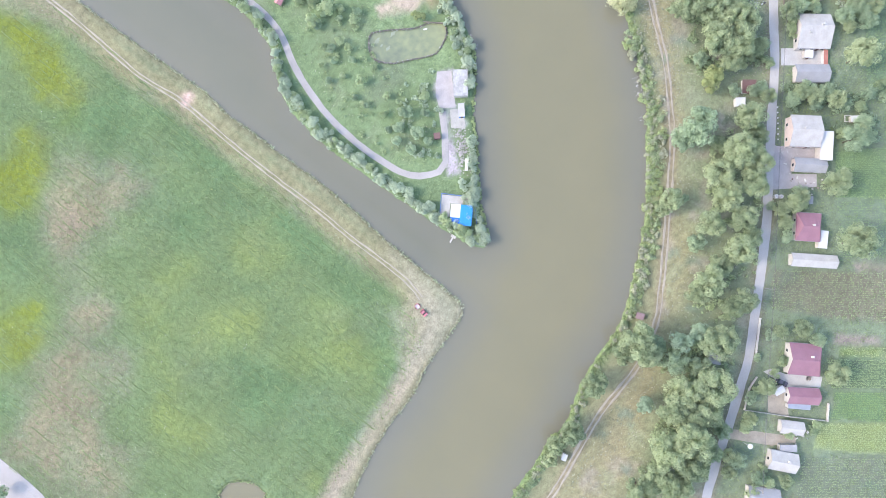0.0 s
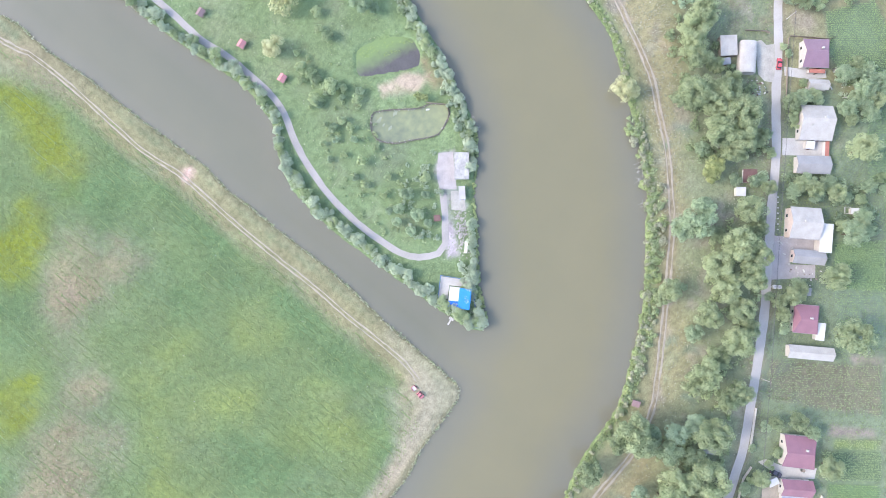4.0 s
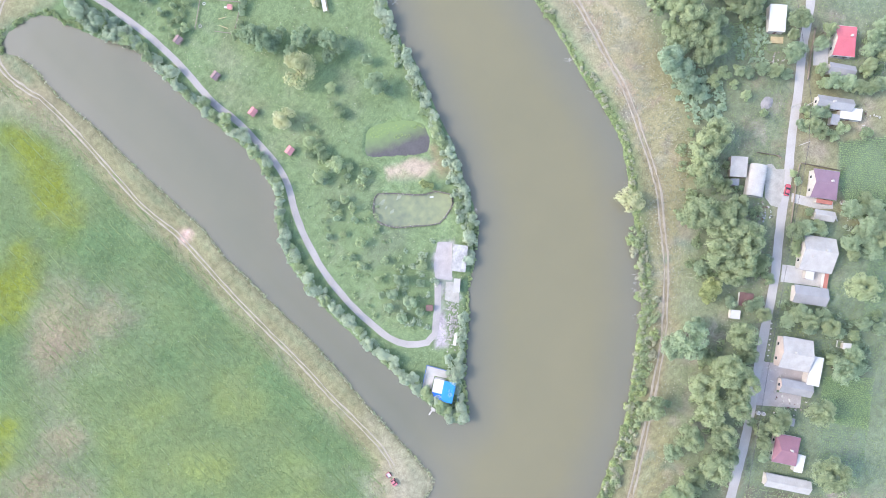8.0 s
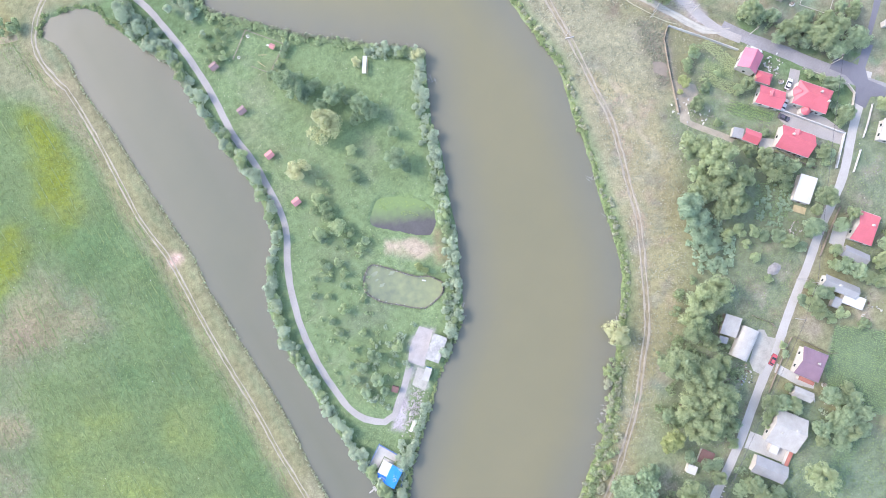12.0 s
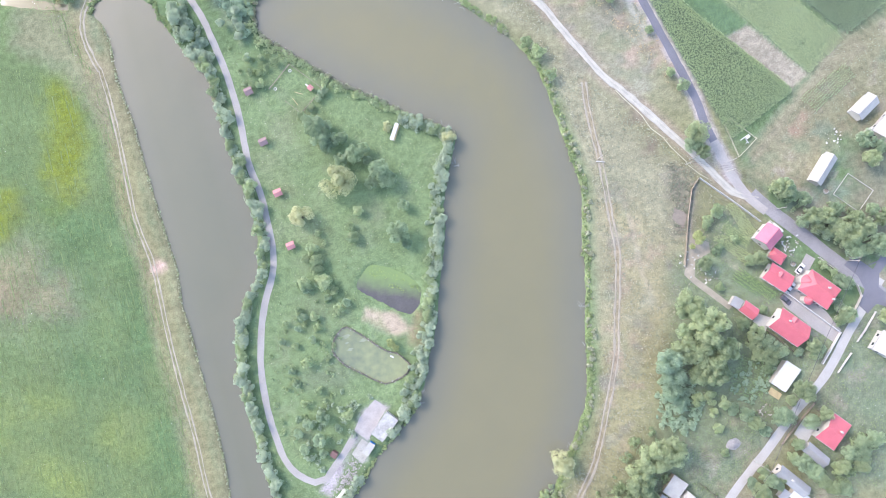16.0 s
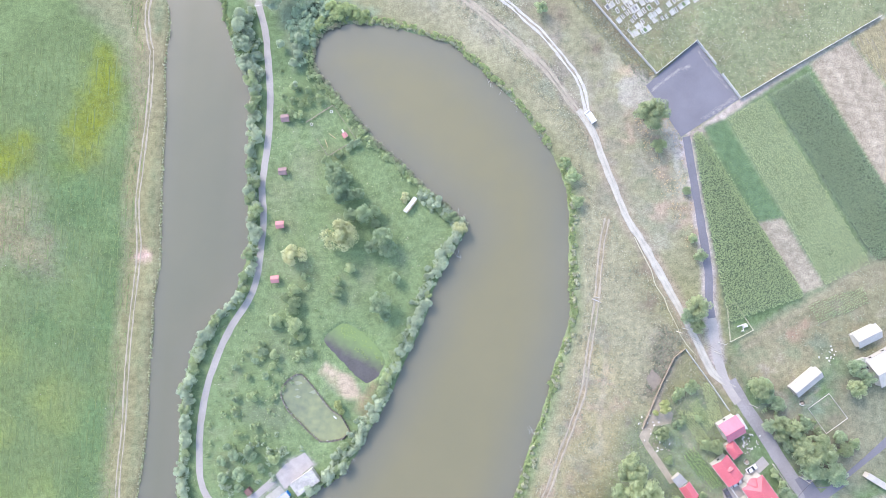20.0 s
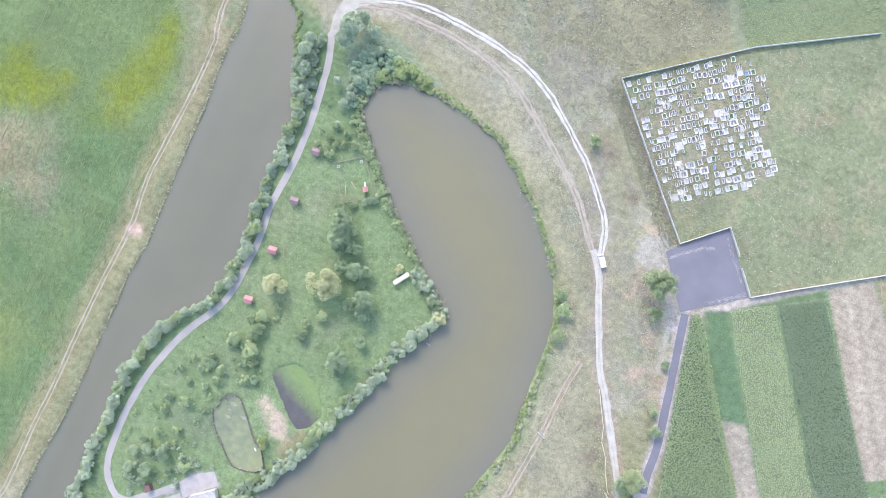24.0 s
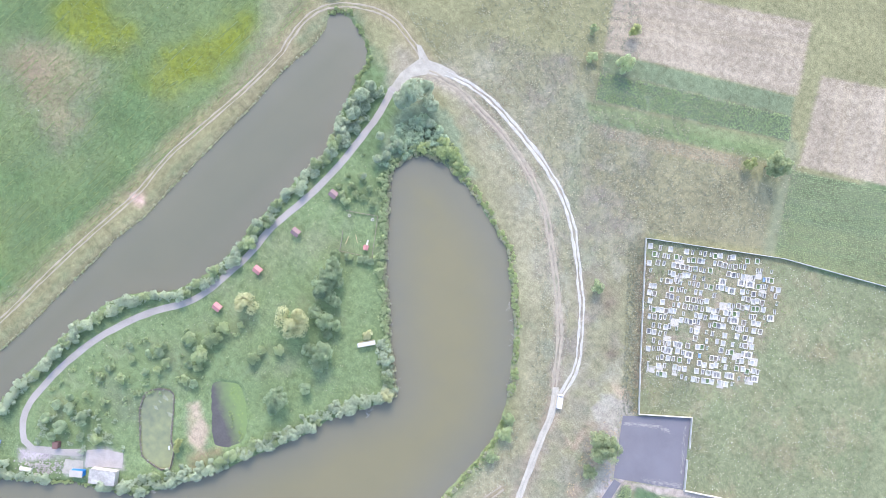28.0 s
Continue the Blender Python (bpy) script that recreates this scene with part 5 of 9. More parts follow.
KINDS = {  # leaf, lobes, clumps, clump size, spread, flatness, droop, height per radius, variants
    "broad": (BROAD, 44, 9500, 0.043, 0.75, 0.8, 0.05, 1.5, 4),
    "silver": (SILVER, 18, 4000, 0.063, 0.68, 0.8, 0.05, 1.4, 2),
    "willow": (WILLOW, 15, 4600, 0.060, 0.74, 0.8, 0.6, 1.3, 2),
    "deep": (DEEP, 34, 5000, 0.052, 0.74, 0.8, 0.05, 1.4, 3),
    "yellow": (YELLOW, 18, 4000, 0.063, 0.68, 0.8, 0.05, 1.4, 2),
    "teal": (TEAL, 34, 5000, 0.052, 0.76, 0.8, 0.05, 1.4, 2),
    "shrub": (SHRUBLEAF, 14, 2200, 0.078, 0.68, 0.8, 0.1, 1.0, 4),
    "grey_shrub": (SILVER, 14, 2200, 0.078, 0.68, 0.8, 0.1, 1.0, 3),
    "dark_shrub": (DEEP, 14, 2200, 0.078, 0.68, 0.8, 0.1, 1.0, 3),
    "reed": (REED, 8, 700, 0.12, 0.65, 0.9, 0.0, 0.9, 3),
    "teal_brush": (TEAL, 8, 700, 0.115, 0.65, 0.9, 0.1, 0.9, 3),
    "weed": (BANKGREEN, 8, 700, 0.115, 0.65, 0.8, 0.1, 0.6, 3),
}


def plants(kind, spots, label, name="tree", category="tree", group="", grow=1.0):
    for x, y, r in spots:
        plant(kind, x, y, r * grow * random.uniform(0.95, 1.08), label, name, category, group)


G = "trees between river and street"
plant("willow", 114.8, 13.8, 5.0, "pale yellowish tree leaning over the river", group=G)
plants("broad", [(124.2, -5.0, 5.0), (128.8, -8.4, 5.5), (134.1, -14.0, 6.3), (130.2, -22.6, 7.1), (122.2, -24.5, 5.0), (136.6, -24.8, 4.6), (119.6, -30.5, 4.6), (106.8, -47.1, 6.3), (104.0, -53.5, 5.0), (92.5, -44.6, 4.6), (94.6, -51.3, 7.1), (95.2, -58.8, 5.9), (83.6, -51.0, 6.3), (87.5, -62.1, 7.1), (79.3, -58.2, 6.3), (67.5, -59.6, 5.9), (76.5, -67.8, 6.3)], "tall broad-leaved tree with a full green crown", group=G, grow=0.92)
plants("broad", [(73.8, -74.3, 4.2), (67.2, -72.3, 6.3), (58.6, -71.2, 5.0), (51.0, -70.5, 6.7), (45.7, -71.0, 5.0), (53.6, -85.0, 5.9), (48.3, -83.5, 5.0), (35.9, -85.9, 7.1), (14.8, -86.8, 8.0), (22.0, -93.3, 8.4), (7.3, -87.5, 6.3), (14.4, -96.6, 7.6), (-4.7, -94.1, 8.0), (3.3, -97.9, 7.6), (-3.3, -105.5, 7.1), (-12.6, -97.6, 6.3), (-21.2, -96.2, 6.3), (-13.9, -105.5, 7.1)], "tall broad-leaved tree with a full green crown", group=G, grow=0.92)
plants("broad", [(18.9, -63.0, 7.1), (18.1, -69.2, 5.5), (12.2, -63.6, 4.2), (-1.9, -61.2, 5.0), (-19.8, -65.7, 5.0), (-26.8, -64.0, 4.2), (67.0, -42.8, 4.6), (62.8, -43.9, 3.4), (-33.0, -66.5, 3.0)], "leafy tree leaning over the river bank", group=G)
plants("broad", [(171.3, 58.0, 6.3), (175.7, 49.8, 7.1), (174.3, 38.9, 6.3), (172.7, 32.4, 5.9), (166.4, 42.5, 5.5), (145.9, 8.7, 6.3), (152.8, 9.3, 5.5), (138.9, 1.1, 5.5), (127.1, -5.5, 6.3), (130.2, -15.1, 7.1), (133.2, -24.6, 5.9), (121.0, -21.0, 6.3), (124.4, -27.9, 6.3), (140.3, -14.2, 4.2)], "tall broad-leaved tree with a full green crown", group=G)
plants("deep", [(92.0, -34.6, 7.0), (98.5, -34.5, 3.8), (86.7, -33.4, 5.0)], "fine-leaved green tree beside the river track", group=G)
plants("yellow", [(111.6, -28.4, 4.2), (35.8, -84.6, 3.8), (108.9, -29.5, 3.8)], "tree with yellowing leaves", group=G)
plants("teal", [(2.8, -80.8, 3.6), (29.1, -76.0, 4.6), (35.0, -80.3, 4.2), (159.6, 39.4, 5.9), (160.1, 33.9, 5.0), (159.3, 28.7, 4.2), (159.4, 23.5, 3.4)], "dense tree with bluish-green leaves", group=G)
plants("deep", [(21.4, -79.3, 5.0), (22.5, -70.9, 4.2), (25.3, -87.5, 4.6), (12.7, -107.0, 3.8), (4.5, -109.5, 3.4), (114.9, -21.4, 3.1), (117.4, -43.5, 2.5), (60.2, -60.0, 3.8), (71.4, -47.8, 1.7), (175.4, 43.9, 3.8), (169.6, 48.1, 3.8)], "dark-leaved tree in shade", group=G)
V = "trees of the village gardens"
plant("broad", 142.3, 299.5, 5.6, "large round bush at the edge of a field", group=V)
plant("yellow", 136.8, 294.7, 2.6, "yellowish bush beside a larger one", group=V)
plants("broad", [(147.9, -64.7, 5.9), (106.7, -85.2, 5.0), (93.3, -102.7, 7.1), (53.2, -126.4, 4.6), (35.0, -110.2, 3.6), (92.2, -78.7, 3.8), (96.6, -79.8, 2.9), (86.1, -80.2, 2.5), (205.1, 16.7, 4.2), (199.9, 14.6, 2.5), (204.3, 17.8, 4.0), (240.7, 34.4, 3.6), (226.6, 38.6, 2.9), (193.2, 116.5, 5.0), (234.9, 66.8, 5.0), (241.2, 67.7, 4.2), (216.7, 88.9, 4.2), (171.9, 183.9, 6.2), (176.5, 173.8, 3.0)], "round garden tree with green leaves", group=V)
plants("deep", [(128.4, -57.4, 3.4), (122.6, -56.7, 2.9), (126.7, -63.7, 2.9), (123.2, -81.2, 5.0), (130.6, -80.7, 3.4), (158.6, -52.5, 3.4), (161.8, -60.2, 3.8), (194.5, 10.1, 4.2), (167.7, -44.0, 3.8), (174.9, -49.7, 2.9), (167.6, -52.6, 3.8), (204.0, 5.0, 2.9), (232.3, 71.4, 2.9), (247.1, 72.8, 2.9), (236.2, 60.3, 3.8), (246.2, 58.4, 3.4), (251.4, 98.1, 3.8), (255.8, 94.2, 2.9)], "dark green garden tree", group=V)
plants("shrub", [(149.3, -36.1, 2.1), (143.8, -42.7, 1.9), (45.7, -110.8, 2.5), (40.9, -111.2, 2.1), (32.1, -109.7, 1.7), (26.0, -128.0, 2.1), (2.0, -129.8, 2.9), (10.9, -128.1, 2.1), (134.8, -67.1, 1.9), (147.8, -78.9, 2.5), (194.8, -6.1, 2.5), (201.3, -12.7, 2.5), (198.4, -8.3, 2.1), (183.7, -8.3, 2.5), (189.5, -12.6, 2.1), (172.5, 22.4, 2.9), (172.4, 16.5, 2.1), (172.3, 10.7, 2.5), (172.1, 1.9, 2.1), (185.5, 9.2, 2.1), (191.0, 74.7, 2.1), (196.9, 75.7, 1.7), (251.4, 41.9, 2.5)], "garden shrub with green leaves", "shrub", "shrub", "garden shrubs", 1.0)
I = "trees of the peninsula orchard"
plants("willow", [(62.4, 134.1, 6.3), (45.9, 125.1, 4.2), (106.2, 139.6, 2.9), (85.2, 149.4, 2.1)], "pale drooping willow on the lawn", group=I)
plants("deep", [(60.4, 157.2, 3.1), (61.9, 150.8, 3.4), (68.0, 149.6, 2.5), (70.5, 142.1, 3.8), (65.3, 141.6, 2.9), (74.5, 143.7, 2.5), (78.1, 134.1, 4.2), (80.1, 130.0, 3.6), (74.0, 130.5, 2.9), (74.8, 139.0, 2.1), (83.3, 119.5, 2.7), (79.0, 110.1, 4.4), (80.7, 105.5, 2.1)], "dark green orchard tree on the lawn", group=I)
plants("shrub", [(66.5, 121.8, 2.5), (61.8, 113.2, 2.7), (62.0, 117.2, 2.1), (46.2, 112.9, 2.7), (46.9, 108.5, 2.9), (47.6, 100.2, 3.6), (40.7, 101.3, 3.1), (49.9, 96.1, 2.3), (46.0, 105.3, 2.9), (50.3, 89.3, 2.3), (40.7, 88.4, 2.1), (40.8, 84.5, 1.9), (35.5, 92.0, 1.7), (29.4, 88.7, 1.3), (31.0, 79.9, 1.7), (33.7, 72.9, 2.3), (35.0, 61.8, 1.9), (28.8, 58.5, 1.7), (27.2, 67.2, 1.7), (43.7, 50.6, 2.3), (40.7, 71.8, 1.5), (49.8, 118.1, 1.7), (42.9, 110.0, 2.1)], "orchard shrub on the lawn", "shrub", "shrub", "orchard shrubs")
plants("dark_shrub", [(34.5, 52.0, 3.1), (28.7, 51.0, 2.9), (31.4, 44.0, 3.1), (24.4, 48.5, 2.5), (30.8, 39.5, 2.1), (25.1, 42.2, 2.5), (38.7, 46.5, 2.1), (25.3, 53.4, 1.7), (27.3, 71.0, 1.7), (33.7, 85.7, 1.7), (40.3, 98.9, 1.9), (47.2, 94.1, 1.7), (44.7, 99.7, 1.7), (53.5, 90.3, 1.9), (36.3, 89.3, 2.1), (37.9, 80.5, 1.7), (26.6, 82.6, 1.5), (27.8, 65.6, 1.5)], "dark green shrub in the orchard", "shrub", "shrub", "orchard shrubs")
plants("deep", [(57.4, 158.5, 3.1), (59.7, 154.8, 4.2), (60.2, 151.2, 4.0), (63.4, 155.1, 2.7), (61.8, 148.0, 3.4), (64.4, 149.5, 2.9)], "dark green tree in a dense row on the lawn", group=I)
plants("shrub", [(43.1, 178.0, 2.1), (40.5, 178.3, 1.7), (40.6, 188.5, 1.7), (40.7, 183.1, 1.7), (46.3, 187.4, 1.7), (50.9, 184.5, 2.1), (37.5, 179.8, 1.3), (43.9, 181.9, 1.5), (47.2, 183.7, 1.3)], "pale green shrub beside the playground", "shrub", "shrub", "playground shrubs")
plants("broad", [(182.5, 38.2, 4.6), (177.8, 30.5, 3.8), (170.0, 32.5, 4.2), (139.3, 4.6, 5.0), (151.7, 8.2, 5.0), (141.3, -6.2, 3.4), (133.9, -16.2, 4.6)], "tall broad-leaved tree with a full green crown", group=G)
N = "trees at the lake's head"
plants("silver", [(32.1, 223.6, 5.0), (34.5, 228.2, 3.4), (31.5, 218.4, 3.8), (39.5, 225.4, 3.4)], "silvery willow at the lake's head", group=N)
plants("silver", [(19.5, 209.5, 3.1), (22.3, 202.5, 2.9), (19.2, 214.2, 2.3), (35.0, 203.7, 1.9), (41.8, 200.4, 2.1), (41.7, 206.8, 1.9), (40.2, 197.0, 1.7), (41.2, 189.0, 1.5), (40.3, 203.1, 1.5), (44.6, 220.7, 1.9)], "greyish-green tree at the lake's head", group=N)
plants("shrub", [(143.1, 165.7, 2.6), (146.2, 161.2, 3.2), (148.6, 151.8, 2.8)], "rounded green shrub on the lake bank", "shrub", "shrub", "lake bank shrubs")
plants("weed", [(56.0, 217.6, 4.2), (60.7, 217.9, 3.4), (53.1, 218.4, 3.8), (49.2, 212.5, 2.9), (64.1, 216.2, 2.5)], "low bright green bank shrub", "shrub", "shrub", "bank shrubs")


CLEARING = np.array([(53.2, 57.2), (62.5, 47.9), (61.5, 44.8), (52.5, 35.8), (46.0, 31.4), (39.6, 25.8), (30.6, 17.9), (22.3, 26.1)])


def shore(line, inset, gap, keep=0.9):
    """Places at uneven steps along a shore, inset metres from it."""
    q = smooth(line, step=1.0)
    t = np.gradient(q, axis=0)
    t /= np.linalg.norm(t, axis=1)[:, None] + 1e-9
    step, out = 0.0, []
    for i in range(1, len(q)):
        step -= np.linalg.norm(q[i] - q[i - 1])
        if step < 0:
            step = gap * random.uniform(0.6, 1.4)
            if random.random() < keep:
                off = inset * random.uniform(0.4, 1.6)
                out.append((q[i][0] + t[i][1] * off, q[i][1] - t[i][0] * off))
    open_ground = inside(CLEARING, np.array(out))
    return [p for p, c in zip(out, open_ground) if not c]


def hedge(line, kinds, inset, gap, size, label, group, keep=0.9):
    for x, y in shore(line, inset, gap, keep):
        plant(random.choice(kinds), x, y, size * random.uniform(0.6, 1.3), label, "shrub", "shrub", group, -0.1)


def thicket(name, line, kind, inset, gap, size, label, keep=0.9, clumps=200):
    """Bank growth that nobody could count, as one object."""
    material, lobes, leaves, leaf, spread, flat, droop, rise, variants = KINDS[kind]
    forms = [crown(k + 40, 8, clumps, leaf * 1.7, spread, flat, droop)[0] + (0, 0, 0.6) for k in range(5)]
    vs = []
    for x, y in shore(line, inset, gap, keep):
        r, a = size * random.uniform(0.5, 1.4), random.uniform(0, 6.28)
        v = random.choice(forms) * (r, r, r * rise)
        c, d = math.cos(a), math.sin(a)
        vs.append(np.column_stack([v[:, 0] * c - v[:, 1] * d + x, v[:, 0] * d + v[:, 1] * c + y, v[:, 2] - 0.5]))
    v = np.vstack(vs)
    ob = fast(name, v, np.arange(len(v)).reshape(-1, 3), material)
    return tagged(ob, label, "vegetation", kind="stuff")


hedge(ISLE_WEST, ["shrub", "grey_shrub", "shrub", "grey_shrub", "grey_shrub"], -2.7, 1.5, 2.3, "rounded greyish shrub beside the canal", "shrubs along the canal")
hedge(ISLE_EAST[:17], ["grey_shrub", "shrub", "grey_shrub"], -4.4, 1.7, 1.7, "pale bank shrub behind the shore on the peninsula", "shrubs along the lake", 0.8)
hedge(ISLE_EAST[:20], ["grey_shrub", "shrub", "grey_shrub", "grey_shrub", "grey_shrub"], -2.4, 1.5, 2.2, "greyish bank shrub on the peninsula", "shrubs along the lake")
thicket("bank_shrubs", ISLE_WEST, "grey_shrub", -2.2, 0.7, 1.7, "low greyish undergrowth along the canal")
thicket("bank_shrubs", ISLE_EAST[:8], "weed", 0.1, 0.6, 0.9, "low green growth at the water's edge")
thicket("bank_shrubs", ISLE_EAST[:20], "grey_shrub", -2.9, 0.6, 1.8, "low greyish undergrowth along the lake")
thicket("reeds", ISLE_EAST[17:29], "reed", 0.1, 0.4, 1.0, "brownish reeds on the lake bank")
thicket("reeds", ISLE_EAST[17:29], "shrub", -1.5, 0.6, 1.4, "pale brown reeds behind the lake bank")
thicket("bank_shrubs", ISLE_EAST[17:29], "shrub", -2.2, 1.4, 1.6, "silvery shrubs behind the reeds")
hedge([(54.9, 161.1), (66.5, 169.5)], ["shrub", "dark_shrub"], 0.0, 1.0, 1.9, "green hedge shrub beside the playground", "hedge beside the playground")
thicket("reeds", ISLE_EAST[28:], "weed", -1.4, 0.7, 1.3, "green weeds at the lake's head")
thicket("reeds", ISLE_EAST[28:], "reed", -0.6, 1.2, 1.0, "pale reeds at the lake's head")
thicket("weeds", EAST_BANK, "weed", -1.2, 0.7, 1.3, "bright green weeds on the river bank")
thicket("weeds", EAST_BANK, "reed", -1.8, 1.6, 1.2, "dry reeds on the river bank")
thicket("weeds", EAST_BANK[16:], "shrub", -2.6, 1.2, 1.5, "green undergrowth on the river bank")
thicket("bank_grass", WEST_BANK, "reed", -0.2, 0.5, 0.6, "low dry grass along the canal", 0.85, 70)
thicket("bank_grass", WEST_BANK, "shrub", 0.1, 1.0, 0.7, "dark low tufts at the canal's edge", 0.7, 70)


# ---- fruit trees and shrubs of the gardens ----
def garden(spots):
    for x, y, r in spots:
        if r > 3.0:
            plant(random.choice(("deep", "broad", "deep", "broad")), x, y, 0.85 * r, "rounded fruit tree in a village garden", "fruit_tree", "tree", "fruit trees of the village")
        else:
            plant(random.choice(("shrub", "dark_shrub", "shrub")), x, y, r, "leafy shrub in a village garden", "shrub", "shrub", "garden shrubs")


garden([(144.6, -40.4, 2.5), (153.9, -38.6, 2.8), (156.1, -40.4, 2.8), (157.0, -56.8, 3.2), (163.7, -55.2, 2.8), (164.6, -52.8, 2.8), (141.0, -76.2, 3.5), (136.4, -77.1, 2.8), (127.1, -56.9, 4.2), (127.9, -61.4, 4.2), (123.7, -56.0, 3.2), (131.3, -68.2, 4.2), (132.7, -72.2, 3.2), (133.4, -64.0, 3.5), (144.5, -82.0, 3.2), (130.9, -35.2, 4.2), (133.7, -36.6, 2.8), (127.0, -34.7, 3.5), (129.4, -41.5, 2.8), (119.7, -29.9, 4.2), (121.6, -33.6, 3.5), (113.5, -38.0, 2.8), (120.9, -45.3, 2.8), (118.3, -48.9, 3.5), (170.9, -60.0, 4.2)])
garden([(126.1, -81.3, 4.2), (128.0, -84.9, 4.2), (124.6, -78.2, 2.8), (88.3, -76.4, 3.5), (85.6, -80.9, 3.5), (82.6, -84.9, 2.8), (88.1, -74.0, 2.1), (97.8, -78.6, 3.5), (94.4, -78.7, 3.5), (95.3, -82.2, 2.8), (53.1, -127.0, 4.2), (59.2, -115.0, 3.5), (58.7, -107.8, 4.2), (53.5, -103.3, 3.5), (50.7, -101.9, 2.8), (34.4, -110.8, 3.5), (28.2, -109.5, 2.8), (41.3, -103.1, 1.8), (46.9, -111.5, 2.1)])
garden([(21.8, -112.6, 3.5), (18.7, -114.1, 2.8), (7.5, -117.4, 4.2), (2.5, -118.7, 3.5), (7.0, -114.5, 3.5), (7.2, -127.8, 3.5), (11.9, -135.9, 3.5), (8.0, -132.1, 2.8), (35.0, -133.8, 2.1), (32.5, -133.9, 2.1)])
garden([(196.0, 9.4, 4.2), (193.5, 8.9, 3.5), (188.4, 5.9, 2.8), (182.6, 13.8, 3.5), (184.8, 10.1, 3.5), (179.2, 16.3, 2.8), (176.3, 19.2, 2.8), (167.9, 22.7, 2.8), (209.4, 6.9, 3.5), (206.3, 4.9, 2.8), (198.2, -1.9, 2.8), (197.0, -7.8, 4.2), (199.9, -11.7, 4.2), (201.8, -15.7, 3.5), (204.7, -18.6, 3.5), (209.1, -21.0, 3.5), (184.6, -11.2, 3.5), (183.1, -8.8, 2.8), (187.0, -13.7, 2.8)])
garden([(213.9, -8.8, 3.5), (210.8, -12.7, 3.5), (217.9, -9.8, 4.2), (217.2, -14.2, 3.5), (223.9, -5.9, 4.2), (219.4, -6.4, 3.5), (208.8, -13.7, 2.8), (196.0, 31.6, 4.2), (192.5, 33.1, 3.5), (192.1, 37.6, 3.5), (194.9, 27.6, 2.8), (179.9, -13.9, 4.2), (180.3, -17.3, 3.5), (178.4, -11.4, 2.8), (163.9, -21.6, 1.8), (162.8, -24.6, 1.8), (148.3, -35.7, 4.2), (151.3, -37.6, 4.2), (154.7, -40.1, 3.5), (147.3, -38.6, 2.8), (155.6, -43.0, 2.8)])
garden([(157.7, -35.2, 2.1), (174.7, -45.4, 3.2), (168.4, -44.0, 3.5), (169.3, -46.9, 3.5), (172.2, -51.7, 4.2), (168.7, -54.1, 4.2), (174.5, -56.0, 4.2), (164.2, -55.5, 4.2), (166.6, -58.9, 4.2), (158.4, -53.6, 2.8), (188.1, -22.2, 2.8), (183.6, -21.7, 2.8), (192.4, -29.5, 2.8), (174.2, -49.8, 2.8)])
garden([(194.0, 87.2, 2.8), (189.4, 84.4, 2.5), (190.1, 73.4, 2.1), (183.7, 70.5, 3.2), (187.1, 59.8, 2.1), (203.2, 66.6, 3.5), (200.3, 66.1, 2.8), (200.0, 48.0, 2.1), (230.5, 49.8, 3.5), (228.6, 51.9, 2.8), (227.8, 54.3, 2.1), (225.2, 57.9, 2.1), (226.0, 42.5, 2.8), (227.6, 38.8, 4.2), (225.3, 36.9, 2.8), (212.6, 31.2, 3.5), (215.4, 29.2, 2.8), (213.2, 27.4, 2.8), (208.1, 29.7, 2.1), (197.3, 36.1, 4.2), (194.0, 41.0, 4.2), (190.4, 45.3, 3.5), (201.4, 32.3, 3.5)])
garden([(218.4, 89.0, 4.9), (219.7, 85.6, 3.5), (224.6, 83.0, 3.5), (225.0, 76.2, 4.2), (229.1, 75.4, 4.2), (234.6, 76.4, 3.5), (226.3, 72.0, 3.5), (238.6, 71.2, 4.2), (240.1, 67.7, 4.2), (233.5, 65.6, 4.9), (237.0, 65.1, 4.2), (233.0, 70.3, 4.2), (248.5, 68.3, 3.5), (244.2, 61.0, 4.9), (240.6, 59.3, 3.5), (237.4, 60.5, 3.5), (252.3, 70.7, 2.8), (251.1, 90.5, 4.2), (193.3, 86.2, 2.5), (188.3, 82.8, 2.1), (183.3, 69.7, 3.5), (189.6, 72.6, 2.1), (190.6, 112.7, 4.2), (193.8, 109.3, 3.5), (229.4, 68.6, 3.5), (221.6, 75.2, 3.5)])
plants("yellow", [(65.4, 71.8, 1.9), (66.6, 69.6, 1.5), (184.0, 78.2, 2.3), (181.1, 76.6, 1.4), (184.3, 79.7, 2.3), (71.9, 299.1, 2.8)], "shrub with orange-yellow leaves", "shrub", "shrub", "garden shrubs")
plants("shrub", [(79.0, 287.3, 4.2), (61.1, 288.9, 2.1), (130.7, 222.8, 2.8), (68.3, 280.9, 2.8), (188.2, 158.6, 2.1), (194.3, 135.1, 2.8), (191.6, 141.2, 2.1)], "lone green shrub on the pasture", "shrub", "shrub", "pasture shrubs")


